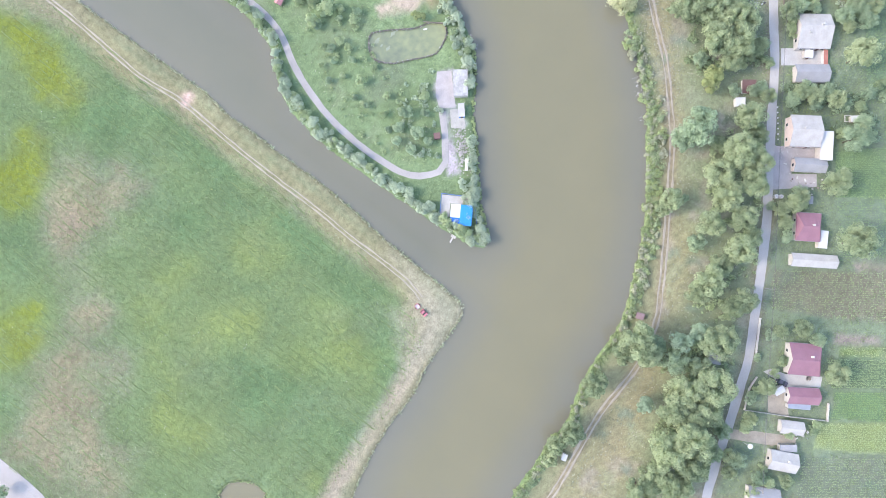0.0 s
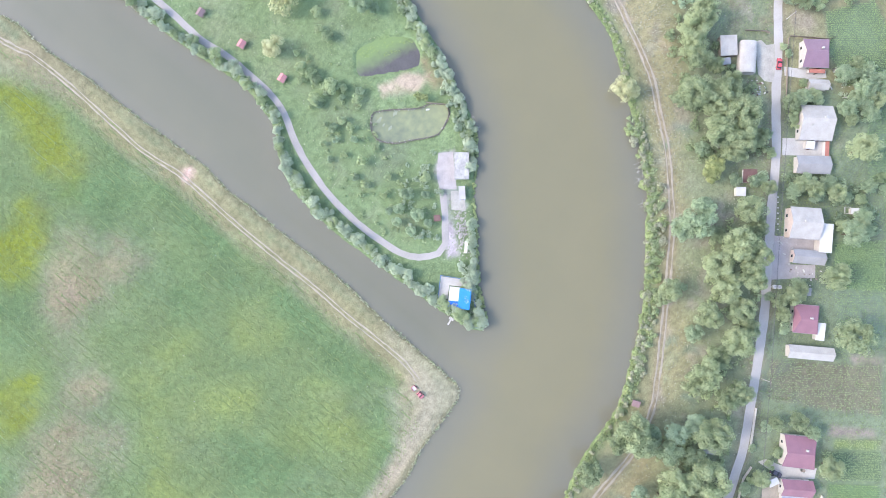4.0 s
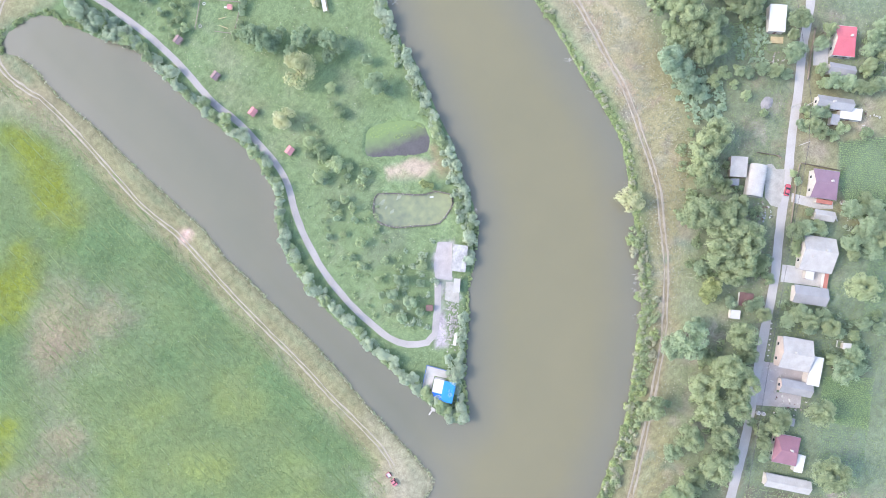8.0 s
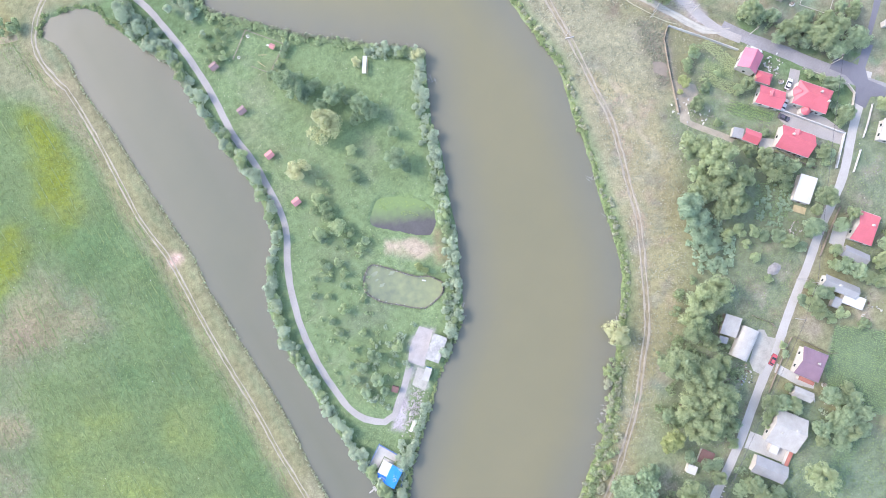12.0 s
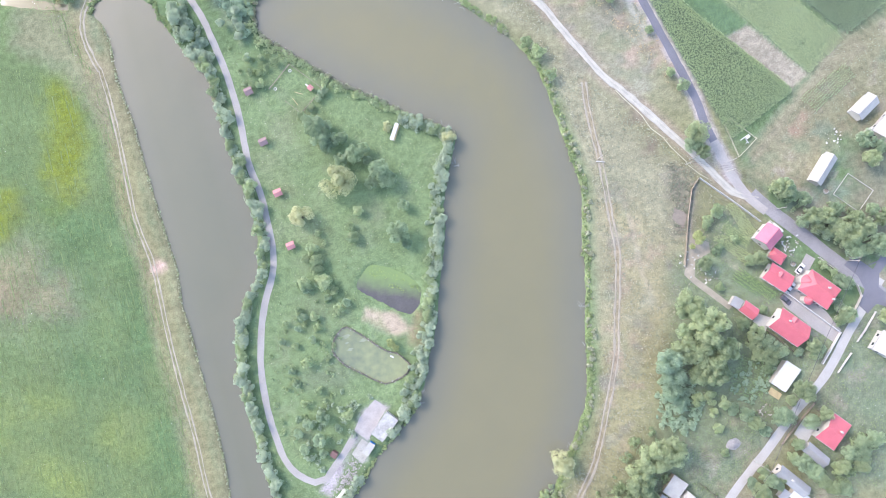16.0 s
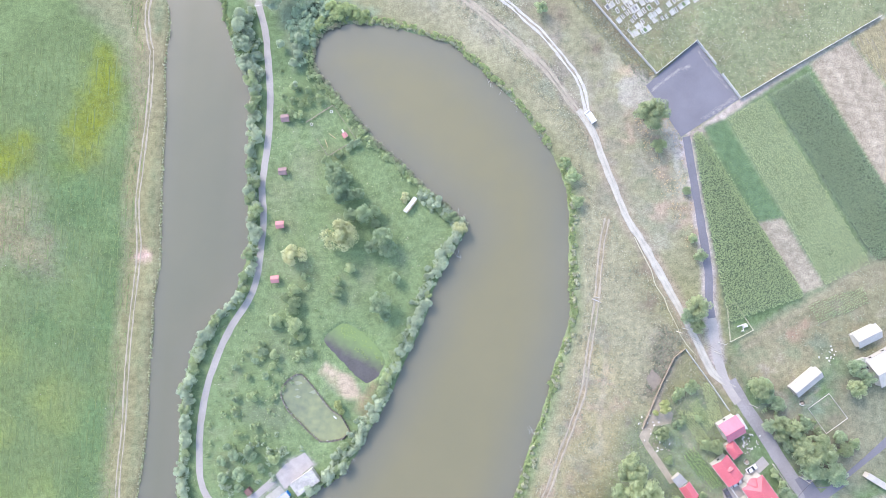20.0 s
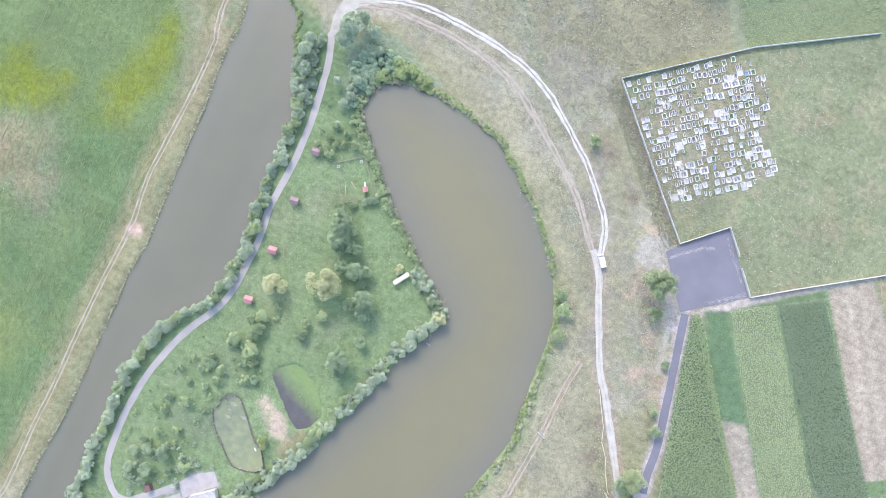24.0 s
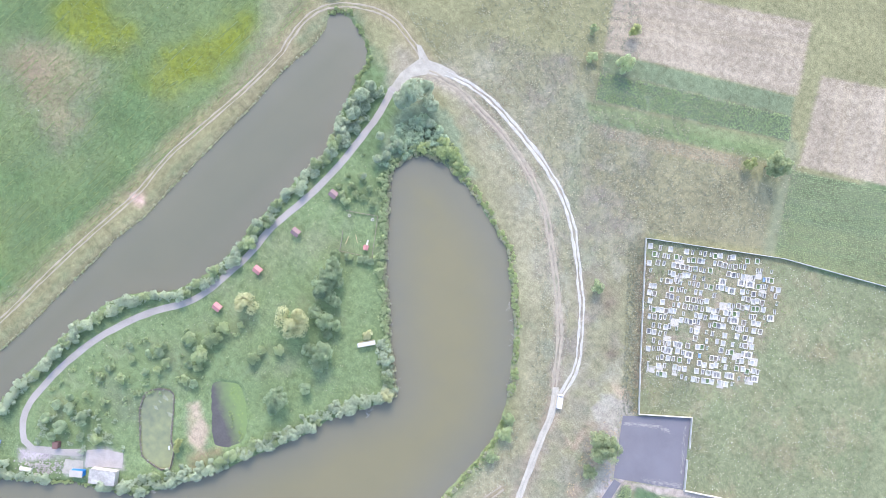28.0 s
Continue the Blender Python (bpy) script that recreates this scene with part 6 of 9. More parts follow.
def brush(name, poly, kind, per, size, label, seed, clumps=200):
    """A patch of growth over an outline, as one object."""
    material, lobes, leaves, leaf, spread, flat, droop, rise, variants = KINDS[kind]
    forms = [crown(k + 60, 8, clumps, leaf * 1.7, spread, flat, droop)[0] + (0, 0, 0.6) for k in range(5)]
    rng = np.random.default_rng(seed)
    q = np.asarray(poly, float)[:, :2]
    lo, hi = q.min(0), q.max(0)
    p = rng.uniform(lo, hi, (int((hi - lo).prod() * per), 2))
    vs = []
    for x, y in p[inside(q, p)]:
        r, a = size * rng.uniform(0.5, 1.4), rng.uniform(0, 6.28)
        v = forms[rng.integers(0, 5)] * (r, r, r * rise)
        c, d = math.cos(a), math.sin(a)
        vs.append(np.column_stack([v[:, 0] * c - v[:, 1] * d + x, v[:, 0] * d + v[:, 1] * c + y, v[:, 2] - 0.2]))
    v = np.vstack(vs)
    return tagged(fast(name, v, np.arange(len(v)).reshape(-1, 3), material), label, "vegetation", kind="stuff")


brush("reed_bed", [(36.1, 212.8), (39.8, 220.7), (50.9, 222.9), (56.0, 218.4), (49.5, 213.9), (46.2, 201.2), (41.6, 197.7)], "teal_brush", 0.5, 1.6, "bluish reed bed at the lake's head", 1)
brush("reed_bed", [(49.1, 216.1), (52.2, 222.1), (60.9, 221.2), (68.5, 218.1), (65.1, 214.1), (56.4, 216.2), (49.7, 213.6)], "weed", 0.5, 1.5, "bright green reeds at the lake's head", 2)
brush("brushwood", [(18.3, 199.3), (15.3, 214.2), (22.4, 217.8), (27.2, 201.1), (28.5, 190.2), (24.6, 186.3)], "grey_shrub", 0.3, 2.0, "dense greyish brushwood beside the canal", 3)
brush("brushwood", [(17.2, 205.3), (21.8, 208.8), (25.5, 206.7), (25.5, 196.8)], "weed", 0.15, 1.7, "bright green brushwood beside the canal", 4)
brush("brushwood", [(32.1, 194.4), (45.2, 201.9), (50.8, 193.6), (52.7, 184.7), (42.6, 176.5), (38.1, 181.3), (34.0, 185.6)], "shrub", 0.05, 1.3, "low shrubs on the narrow neck", 5)
brush("undergrowth", [(127.8, 3.1), (148.0, -23.6), (140.0, -29.6), (118.8, -26.4), (114.3, -35.8), (106.6, -30.3), (129.5, -15.7), (121.8, -3.2)], "shrub", 0.05, 1.6, "green undergrowth below the trees", 6)
brush("undergrowth", [(96.7, -42.1), (110.6, -53.5), (72.3, -82.1), (51.8, -92.4), (28.0, -88.6), (45.2, -70.6), (70.4, -69.5), (74.1, -53.9)], "shrub", 0.08, 1.6, "green undergrowth below the trees", 7)
brush("undergrowth", [(20.8, -66.0), (32.1, -80.5), (35.5, -98.2), (13.6, -109.7), (-8.8, -113.9), (-31.6, -98.1), (-1.5, -90.6), (14.0, -84.0)], "shrub", 0.10, 1.8, "green undergrowth below the trees", 8)
brush("undergrowth", [(161.1, 40.5), (170.4, 26.0), (168.3, 18.1), (161.6, 10.6), (151.2, 19.0), (155.4, 29.0)], "teal_brush", 0.3, 1.5, "bluish undergrowth below tall trees", 9)
brush("undergrowth", [(143.7, 18.5), (158.9, 7.8), (147.1, -12.0), (144.9, -25.5), (129.4, -39.9), (108.7, -22.9), (126.1, -2.3)], "shrub", 0.09, 1.7, "green undergrowth below the trees", 10)
brush("brambles", [(212.4, 93.2), (224.3, 91.1), (229.4, 80.9), (238.8, 78.2), (247.2, 69.2), (248.9, 61.8), (238.5, 58.1), (227.5, 68.1), (220.1, 79.8)], "shrub", 0.10, 1.5, "tangled brambles beside the road", 11)
brush("brambles", [(127.2, -50.3), (139.5, -68.7), (145.1, -80.7), (136.9, -81.6), (129.2, -70.3), (120.6, -57.9)], "dark_shrub", 0.12, 1.4, "tangled garden bushes behind a barn", 12)
brush("brambles", [(129.8, -71.6), (140.2, -85.1), (130.2, -91.7), (121.9, -80.8)], "dark_shrub", 0.12, 1.5, "tangled garden bushes behind a house", 13)
brush("brambles", [(167.0, -41.3), (181.4, -52.7), (169.2, -64.3), (158.3, -53.4)], "grey_shrub", 0.10, 1.5, "greyish garden bushes behind a house", 14)
brush("brambles", [(221.0, -1.8), (229.2, -7.0), (210.6, -24.8), (194.8, -8.7), (198.3, -6.3), (206.2, -14.2)], "shrub", 0.12, 1.4, "green garden bushes behind red-roofed house", 15)
brush("potato_tops", [(186.7, 33.0), (199.7, 27.0), (192.4, 17.1), (186.8, 14.6), (180.4, 21.0)], "teal_brush", 0.35, 0.9, "dense dark kitchen garden growth", 16)
brush("orchard_growth", [(49.6, 118.6), (59.8, 103.5), (50.7, 86.6), (40.7, 57.6), (36.3, 40.3), (25.1, 35.4), (17.7, 43.1), (18.2, 73.4), (25.0, 94.4), (40.9, 111.7)], "shrub", 0.035, 1.2, "low orchard undergrowth", 17)
brush("orchard_growth", [(45.7, 63.7), (55.2, 54.1), (49.2, 50.1), (41.5, 40.9), (28.8, 30.6), (19.2, 40.1), (22.2, 50.1), (34.6, 55.6)], "grey_shrub", 0.06, 1.4, "overgrown greyish orchard shrubs", 18)
BANK_STRIP = [(106.6, 7.5), (109.4, 3.8), (98.2, -16.4), (86.6, -29.0), (68.4, -39.7), (54.8, -49.3), (39.7, -56.8), (23.8, -59.9), (18.4, -59.6), (28.7, -56.2), (49.3, -45.6), (68.9, -33.4), (80.3, -24.3), (98.8, -6.8)]
brush("bank_growth", BANK_STRIP, "shrub", 0.10, 1.6, "green growth between river and track", 19)
brush("bank_growth", BANK_STRIP, "reed", 0.10, 1.5, "dry pale growth between river and track", 20)
brush("bank_growth", BANK_STRIP, "weed", 0.08, 1.5, "bright weeds between river and track", 21)
thicket("weeds", CANAL_END, "weed", -1.0, 0.8, 1.3, "pale weeds round the canal's end")
thicket("weeds", ISLE_WEST[:3], "reed", -0.8, 0.8, 1.3, "reeds at the canal's end")
plant("deep", *[(-166.4, 83.6, 2.9)][0], "dark tree beside a paved road")
plants("shrub", [(-18.7, 230.0, 2.9), (-23.7, 230.0, 1.7), (-18.6, 228.8, 2.5), (-22.3, 233.5, 2.1), (-17.8, 229.8, 2.1)], "green shrub beside the ditch", "shrub", "shrub", "ditch shrubs")

# ---- ponds ----
ALGAE = [(72.9, 97.9), (68.0, 87.3)]
am = MUD.node_tree
ap = am.nodes.new("ShaderNodeNewGeometry")
adot = am.nodes.new("ShaderNodeVectorMath")
adot.operation = "DOT_PRODUCT"
adir = Vector((ALGAE[1][0] - ALGAE[0][0], ALGAE[1][1] - ALGAE[0][1], 0)).normalized()
adot.inputs[1].default_value = adir
am.links.new(ap.outputs["Position"], adot.inputs[0])
anoise = am.nodes.new("ShaderNodeTexNoise")
anoise.inputs["Scale"].default_value = 0.35
am.links.new(ap.outputs["Position"], anoise.inputs["Vector"])
asum = am.nodes.new("ShaderNodeMath")
asum.operation, asum.inputs[1].default_value = "MULTIPLY_ADD", 5.0
am.links.new(anoise.outputs["Fac"], asum.inputs[0])
am.links.new(adot.outputs["Value"], asum.inputs[2])
mid = adir.dot(Vector((*DARK_POND.mean(0), 0)))
aramp = am.nodes.new("ShaderNodeMapRange")
aramp.inputs["From Min"].default_value, aramp.inputs["From Max"].default_value = mid - 1.5, mid + 5.5
am.links.new(asum.outputs[0], aramp.inputs["Value"])
amix = am.nodes.new("ShaderNodeMix")
amix.data_type = "RGBA"
amix.inputs[6].default_value = (0.15, 0.212, 0.082, 1)
am.links.new(aramp.outputs[0], amix.inputs[0])
base = am.nodes["Principled BSDF"].inputs["Base Color"]
am.links.new(base.links[0].from_socket, amix.inputs[7])
am.links.new(amix.outputs[2], base)
for name, line, material, label in (("water_fish_pond", FISH_POND, POND, "murky green fish pond with algae"), ("water_dark_pond", DARK_POND, MUD, "shallow pond, half green algae, half dark mud")):
    c = line.mean(0)
    tagged(obj(name, prism([tuple(c + (p - c) * 1.06) for p in line], -0.56, -0.5), material), label, "pond", kind="structure")


def stones(name, line, material, label, size=0.4, gap=0.6, wide=0.5):
    """A loose row of stones along a line, as one object."""
    q = smooth(line, True, 1.0)
    bm = bmesh.new()
    for p in q:
        for k in range(3):
            if random.random() < 0.9:
                s = size * random.uniform(0.5, 1.3)
                box(p[0] + random.uniform(-wide, wide), p[1] + random.uniform(-wide, wide), -0.4, s * 1.3, s, 0.3 + s * 0.5, bm, random.uniform(0, 180))
    return tagged(obj(name, bm, material), label, "stones", kind="stuff")


RIM = np.vstack([FISH_POND, FISH_POND[:2]])
tagged(ribbon("pond_rim", RIM, 0.34, WETSOIL, "dark wet earth rim of the fish pond", -0.02, 0.14), category="edging")
stones("pond_edging", FISH_POND, CONCRETE, "small grey stones round the fish pond", 0.17, 0.6, 0.5)
stones("pond_edging", FISH_POND, SOIL, "dark wet stones round the fish pond", 0.22, 0.6, 0.3)

SCUM = mat("floating algae", (0.205, 0.222, 0.15), 0.8, 0.2, 0.8, 4, 0.2)
for x, y, r in [(49.7, 78.2, 1.9), (49.7, 73.1, 1.5), (43.5, 73.8, 1.5), (49.2, 75.8, 1.0), (55.6, 75.2, 1.7)]:
    ring_ = [(x + r * random.uniform(0.45, 1.0) * math.cos(k * 0.35), y + 0.5 * r * random.uniform(0.45, 1.0) * math.sin(k * 0.35)) for k in range(18)]
    tagged(obj("algae_mat", prism(ring_, -0.5, -0.49), SCUM), "pale grey-green mat of floating algae", "algae", "algae mats")
bx, by = (64.2, 66.5)
raft = obj("raft", box(bx, by, -0.55, 1.4, 0.5, 0.14, rz=-40, bevel=0.02), WHITE)
tagged(raft, "small white board floating in the fish pond", "board")
thicket("weeds", list(PUDDLE), "weed", 0.2, 0.7, 0.7, "green rushes round a small pool")

# ---- paved yards ----
AVOID = [SANDY, FISH_POND, DARK_POND, PARKING, PUDDLE]


def yard(name, points, material, label, z=0.07):
    AVOID.append(points)
    return tagged(obj(name, prism(points, -0.1, z + 0.004 * (len(AVOID) % 5)), material), label, "paving", kind="structure")


yard("pavement_yard", [(137.8, -42.6), (147.4, -55.2), (142.3, -59.0), (132.7, -46.4)], CONCRETE, "grey paved yard between house and barn")
yard("pavement_drive", [(159.9, -12.6), (161.8, -13.9), (161.5, -16.6), (163.8, -18.9), (157.2, -24.2), (152.0, -27.2), (150.4, -24.4), (151.0, -20.9)], GRAVEL, "pale gravel forecourt of a barn")
yard("pavement_drive", [(159.1, -26.6), (162.4, -32.2), (167.3, -39.5), (165.5, -41.3), (161.3, -37.1), (156.6, -28.9)], CONCRETE, "pale concrete drive to a plum-roofed house")
yard("pavement_yard", [(204.4, 5.9), (207.9, 1.8), (200.3, -5.2), (199.7, -0.1), (198.8, 0.9)], CONCRETE, "pale concrete yard beside a red-roofed house")
yard("pavement_yard", [(221.7, 63.1), (224.3, 60.4), (216.0, 51.8), (215.6, 49.9), (222.7, 40.8), (226.0, 32.8), (222.1, 29.3), (216.1, 36.4), (208.7, 46.5), (207.7, 49.8), (214.0, 53.7), (216.6, 57.9)], ASPHALT, "grey paved yard between red-roofed houses", 0.06)
yard("pavement_yard", [(198.6, 46.6), (202.8, 43.7), (199.4, 39.7), (195.8, 44.2)], CONCRETE, "concrete slab beside a red shed")
yard("pavement_yard", [(34.1, -114.3), (38.0, -119.4), (34.4, -122.5), (31.8, -125.3), (28.3, -118.6)], DIRT, "pinkish paved yard inside a wall")
yard("pavement_yard", [(43.2, -115.5), (50.5, -126.2), (46.9, -127.9), (39.7, -118.2), (39.0, -108.5), (41.5, -110.0)], CONCRETE, "grey paved yard between maroon-roofed houses")
yard("pavement_yard", [(107.2, -62.3), (111.1, -67.3), (102.8, -73.5), (108.3, -80.7), (104.5, -83.5), (94.1, -71.6), (99.0, -67.1)], PADDUST, "bare dusty yard with building rubble", 0.03)
yard("pavement_yard", [(110.7, -66.5), (115.8, -74.4), (111.4, -77.5), (106.4, -69.8)], PADDUST, "pinkish terrace between house and outbuilding", 0.05)
yard("pavement_drive", [(15.1, -111.5), (19.8, -118.6), (27.4, -131.5), (25.7, -132.8), (19.4, -126.6), (12.2, -113.3)], DIRT, "bare dirt drive to a barn", 0.03)
yard("pavement_gravel", [(23.9, 218.7), (26.6, 220.3), (26.4, 228.0), (30.0, 233.3), (35.3, 236.9), (38.4, 240.1), (36.3, 241.0), (30.7, 239.2), (26.2, 236.9), (20.2, 238.7), (18.6, 237.8), (23.4, 234.6), (22.7, 230.1), (22.3, 225.7)], GRAVEL, "pale dusty gravel junction at the lake's head", 0.045)
yard("pavement_road", BACKWATER, ASPHALT, "pale smooth paved road beyond the meadow", 0.03)
yard("soil_path", [(178.1, 70.8), (182.3, 72.7), (179.9, 65.7), (185.3, 58.7), (190.7, 51.6), (188.6, 50.7), (179.1, 63.0), (176.4, 67.3)], DIRT, "bare stony garden path", 0.03)
yard("soil_path", [(182.1, 82.4), (188.5, 76.3), (187.9, 72.7), (178.5, 70.5), (177.2, 71.4)], DIRT, "bare pinkish garden path", 0.03)
yard("pavement_pad", [(54.0, 53.0), (57.5, 49.0), (47.6, 39.1), (43.6, 43.9), (46.9, 48.1)], PADDUST, "pale concrete pad beside a low building")
yard("pavement_junction", [(237.9, 57.8), (243.4, 51.2), (249.3, 56.6), (252.2, 54.5), (245.2, 49.0), (243.6, 44.5), (250.7, 34.2), (249.1, 31.9), (245.2, 36.1), (241.1, 38.7), (237.0, 36.1), (234.9, 39.6), (238.5, 44.9), (237.5, 50.1), (233.7, 55.5)], DARK_ASPHALT, "dark asphalt crossroads", 0.085)
yard("pavement_branch", [(239.8, 52.8), (248.7, 53.4), (255.9, 60.1), (266.2, 69.4), (266.0, 73.2), (259.1, 65.9), (253.8, 60.7), (247.3, 54.0)], DARK_ASPHALT, "dark asphalt side road", 0.075)
yard("pavement_pad", [(18.8, 23.1), (24.7, 13.2), (22.4, 11.8), (18.1, 18.7), (13.8, 16.0), (11.7, 18.7)], CONCRETE, "pale concrete terrace round a pavilion")
yard("pavement_pad", [(45.6, 40.3), (49.1, 36.5), (43.4, 31.4), (40.5, 35.8)], GRAVEL, "pale sandy pad", 0.06)
yard("soil_plot", [(179.9, 92.2), (183.8, 88.5), (181.0, 84.2), (177.8, 88.5)], SOIL, "bare soil in a garden corner", 0.03)


# ---- grass, weeds and crops, by the thousand ----
ROADS = [STREET, MAIN_ROAD, ASPHALT_LANE, LAKE_ROAD, ISLE_ROAD]


def scatter(poly, per, seed, keep_off=True):
    """Random places in an outline, off water and roads."""
    q = np.asarray(poly, float)[:, :2]
    rng = np.random.default_rng(seed)
    lo, hi = q.min(0), q.max(0)
    p = rng.uniform(lo, hi, (int((hi - lo).prod() * per), 2))
    p = p[inside(q, p)]
    if keep_off:
        p = p[~inside(RIVER, p)]
        for poly in AVOID:
            p = p[~inside(poly, p)]
        for line in ROADS:
            p = p[distance(line[::2], p) > 1.9]
        for line in (LAKE_TRACK, GRAVEL_ROAD, DIKE_TRACK, RIVER_TRACK):
            p = p[distance(line[::2], p) > 1.15]
    return p, rng


def tufts(name, poly, per, size, material, label, seed, up=0.5, height=0.12, patchy=0.0, clear=True):
    """Small tufts, one leaning blade fan each, as one object."""
    p, rng = scatter(poly, per, seed, clear)
    if patchy:
        p = p[wobble(p, 6.0, seed) + wobble(p, 1.7, seed + 1) > patchy - 1]
    n = len(p)
    a, s = rng.uniform(0, 6.28, n), size * rng.uniform(0.5, 1.5, n)
    u = np.column_stack([np.cos(a), np.sin(a), rng.uniform(-up, up, n)]) * s[:, None]
    w = np.column_stack([-np.sin(a), np.cos(a), rng.uniform(-up, up, n)]) * s[:, None] * 0.7
    c = np.column_stack([p, np.full(n, height)])
    v = np.stack([c - u, c - w * 0.8, c + u * 0.9, c + w], 1).reshape(-1, 3)
    return tagged(fast(name, v, np.arange(4 * n).reshape(-1, 4), material), label, "grass", kind="stuff")


def crop(name, poly, spacing, pitch, turn, size, height, material, label, seed, leaves=4, gaps=0.05, category="crop"):
    """Plants in rows: each a star of arching leaves; one object."""
    q = np.asarray(poly, float)[:, :2]
    rng = np.random.default_rng(seed)
    c = q.mean(0)
    a = radians(turn)
    e, f = np.array([math.cos(a), math.sin(a)]), np.array([-math.sin(a), math.cos(a)])
    reach = np.linalg.norm(q - c, axis=1).max()
    i, j = np.meshgrid(np.arange(-reach, reach, pitch), np.arange(-reach, reach, spacing))
    p = c + i.reshape(-1, 1) * e + j.reshape(-1, 1) * f + rng.normal(0, 0.09, (i.size, 2))
    p = p[inside(q, p) & (rng.uniform(0, 1, len(p)) > gaps)]
    n = len(p)
    vs = []
    for k in range(leaves):
        b, s = rng.uniform(0, 6.28, n), size * rng.uniform(0.6, 1.3, n)
        d = np.column_stack([np.cos(b), np.sin(b), np.zeros(n)])
        t = np.column_stack([-np.sin(b), np.cos(b), np.zeros(n)])
        z = height * rng.uniform(0.6, 1.15, n)
        root = np.column_stack([p, z * 0.75])
        tip = root + d * s[:, None]
        tip[:, 2] = z * rng.uniform(0.6, 1.0, n)
        mid = (root + tip) / 2
        mid[:, 2] = z
        vs.append(np.stack([root, mid + t * s[:, None] * 0.22, tip, mid - t * s[:, None] * 0.22], 1).reshape(-1, 3))
    v = np.vstack(vs)
    return tagged(fast(name, v, np.arange(len(v)).reshape(-1, 4), material), label, category, kind="stuff")


def rows(name, poly, spacing, width, turn, material, label, seed, keep=0.8, z=0.06):
    """Low broken swaths in parallel lines, as one object."""
    q = np.asarray(poly, float)[:, :2]
    rng = np.random.default_rng(seed)
    c = q.mean(0)
    a = radians(turn)
    e, f = np.array([math.cos(a), math.sin(a)]), np.array([-math.sin(a), math.cos(a)])
    reach = np.linalg.norm(q - c, axis=1).max()
    vs = []
    for j in np.arange(-reach, reach, spacing):
        i = -reach
        while i < reach:
            length = rng.uniform(1.5, 7)
            m0, m1 = c + e * i + f * (j + rng.normal(0, 0.12)), c + e * (i + length) + f * (j + rng.normal(0, 0.12))
            if rng.uniform() < keep and inside(q, np.array([m0, m1])).all() and not inside(PUDDLE, np.array([m0, m1, (m0 + m1) / 2])).any():
                w = f * width * rng.uniform(0.3, 0.7)
                h = z + rng.uniform(0, 0.05)
                vs += [(*(m0 - w * 0.5), z * 0.3), (*(m1 - w), z * 0.3), (*(m1 + w * 0.6), h), (*(m0 + w), h)]
            i += length * rng.uniform(0.9, 1.5)
    v = np.array(vs)
    return tagged(fast(name, v, np.arange(len(v)).reshape(-1, 4), material), label, "field", kind="stuff")


PASTURE = [(144.7, 163.9), (155.6, 175.2), (141.6, 199.9), (119.3, 217.8), (139.2, 240.5), (203.9, 214.2), (186.8, 162.3), (184.0, 179.9), (170.1, 196.0), (126.7, 251.2), (107.3, 276.9), (126.0, 312.3), (6.1, 243.9), (50.9, 234.7), (89.4, 227.3), (123.0, 202.6), (145.3, 171.9), (167.8, 136.9), (187.5, 114.9), (203.0, 82.8), (174.5, 61.2), (156.4, 32.6), (145.1, 9.8), (127.8, -3.5), (104.1, -22.2), (84.6, -38.7), (85.0, -24.0), (127.4, 17.2), (145.8, 60.8), (154.6, 120.1)]
tufts("pasture_weeds", PASTURE, 1.3, 0.26, TUFT, "dull green weed tufts on the pasture", 1, patchy=0.9)
tufts("pasture_straw", PASTURE, 1.5, 0.24, STRAW, "dry pale grass tufts on the pasture", 2, patchy=0.9)
tufts("wall_weeds", [(127.4, 243.1), (130.7, 248.4), (176.0, 201.6), (171.4, 196.8)], 3.5, 0.3, TUFT, "dull weeds along the cemetery wall", 17)
CEM_GRASS = CEMETERY
tufts("cemetery_weeds", CEM_GRASS, 0.4, 0.24, GRASS, "green weed tufts on the cemetery field", 3)
tufts("cemetery_flowers", CEM_GRASS, 0.5, 0.15, FLOWERS, "white flowers in the cemetery grass", 50, patchy=1.15)
tufts("cemetery_straw", CEM_GRASS, 0.4, 0.22, STRAW, "dry pale tufts on the cemetery field", 4, patchy=0.9)
EAST_STRIP = [(-49.3, -75.8), (-10.9, -72.1), (24.5, -70.9), (59.2, -54.9), (95.2, -26.4), (125.2, 4.1), (134.7, -8.4), (149.7, -28.1), (81.9, -77.5), (45.8, -98.1), (-10.8, -117.9)]
tufts("orchard_weeds", EAST_STRIP, 0.7, 0.24, TUFT, "weed tufts between river and street", 5, patchy=0.8)
tufts("orchard_straw", EAST_STRIP, 0.5, 0.22, STRAW, "dry tufts between river and street", 6, patchy=1.0)
MEADOW = [(-100.6, -11.2), (-56.4, -10.9), (-29.2, -5.5), (-18.3, 10.9), (-14.1, 119.9), (-15.3, 186.0), (-20.0, 223.8), (-44.4, 254.7), (-19.3, 198.1), (-53.4, 212.5), (-116.4, 147.4), (-84.1, 172.2), (-170.8, 100.8), (-166.1, 71.4)]
tufts("meadow_grass", MEADOW, 1.5, 0.22, GRASS, "green grass tufts on the meadow", 7)
tufts("meadow_flowers", [(-124.4, 133.4), (-89.2, 67.8), (-115.5, 14.3), (-179.4, 88.2)], 0.05, 0.14, FLOWERS, "white flowers scattered in the meadow", 8)
tufts("meadow_flowers", MEADOW, 0.02, 0.13, FLOWERS, "white flowers scattered in the meadow", 9)
tufts("lawn_grass", ISLE, 0.8, 0.22, LAWNGRASS, "green grass tufts on the peninsula", 10)
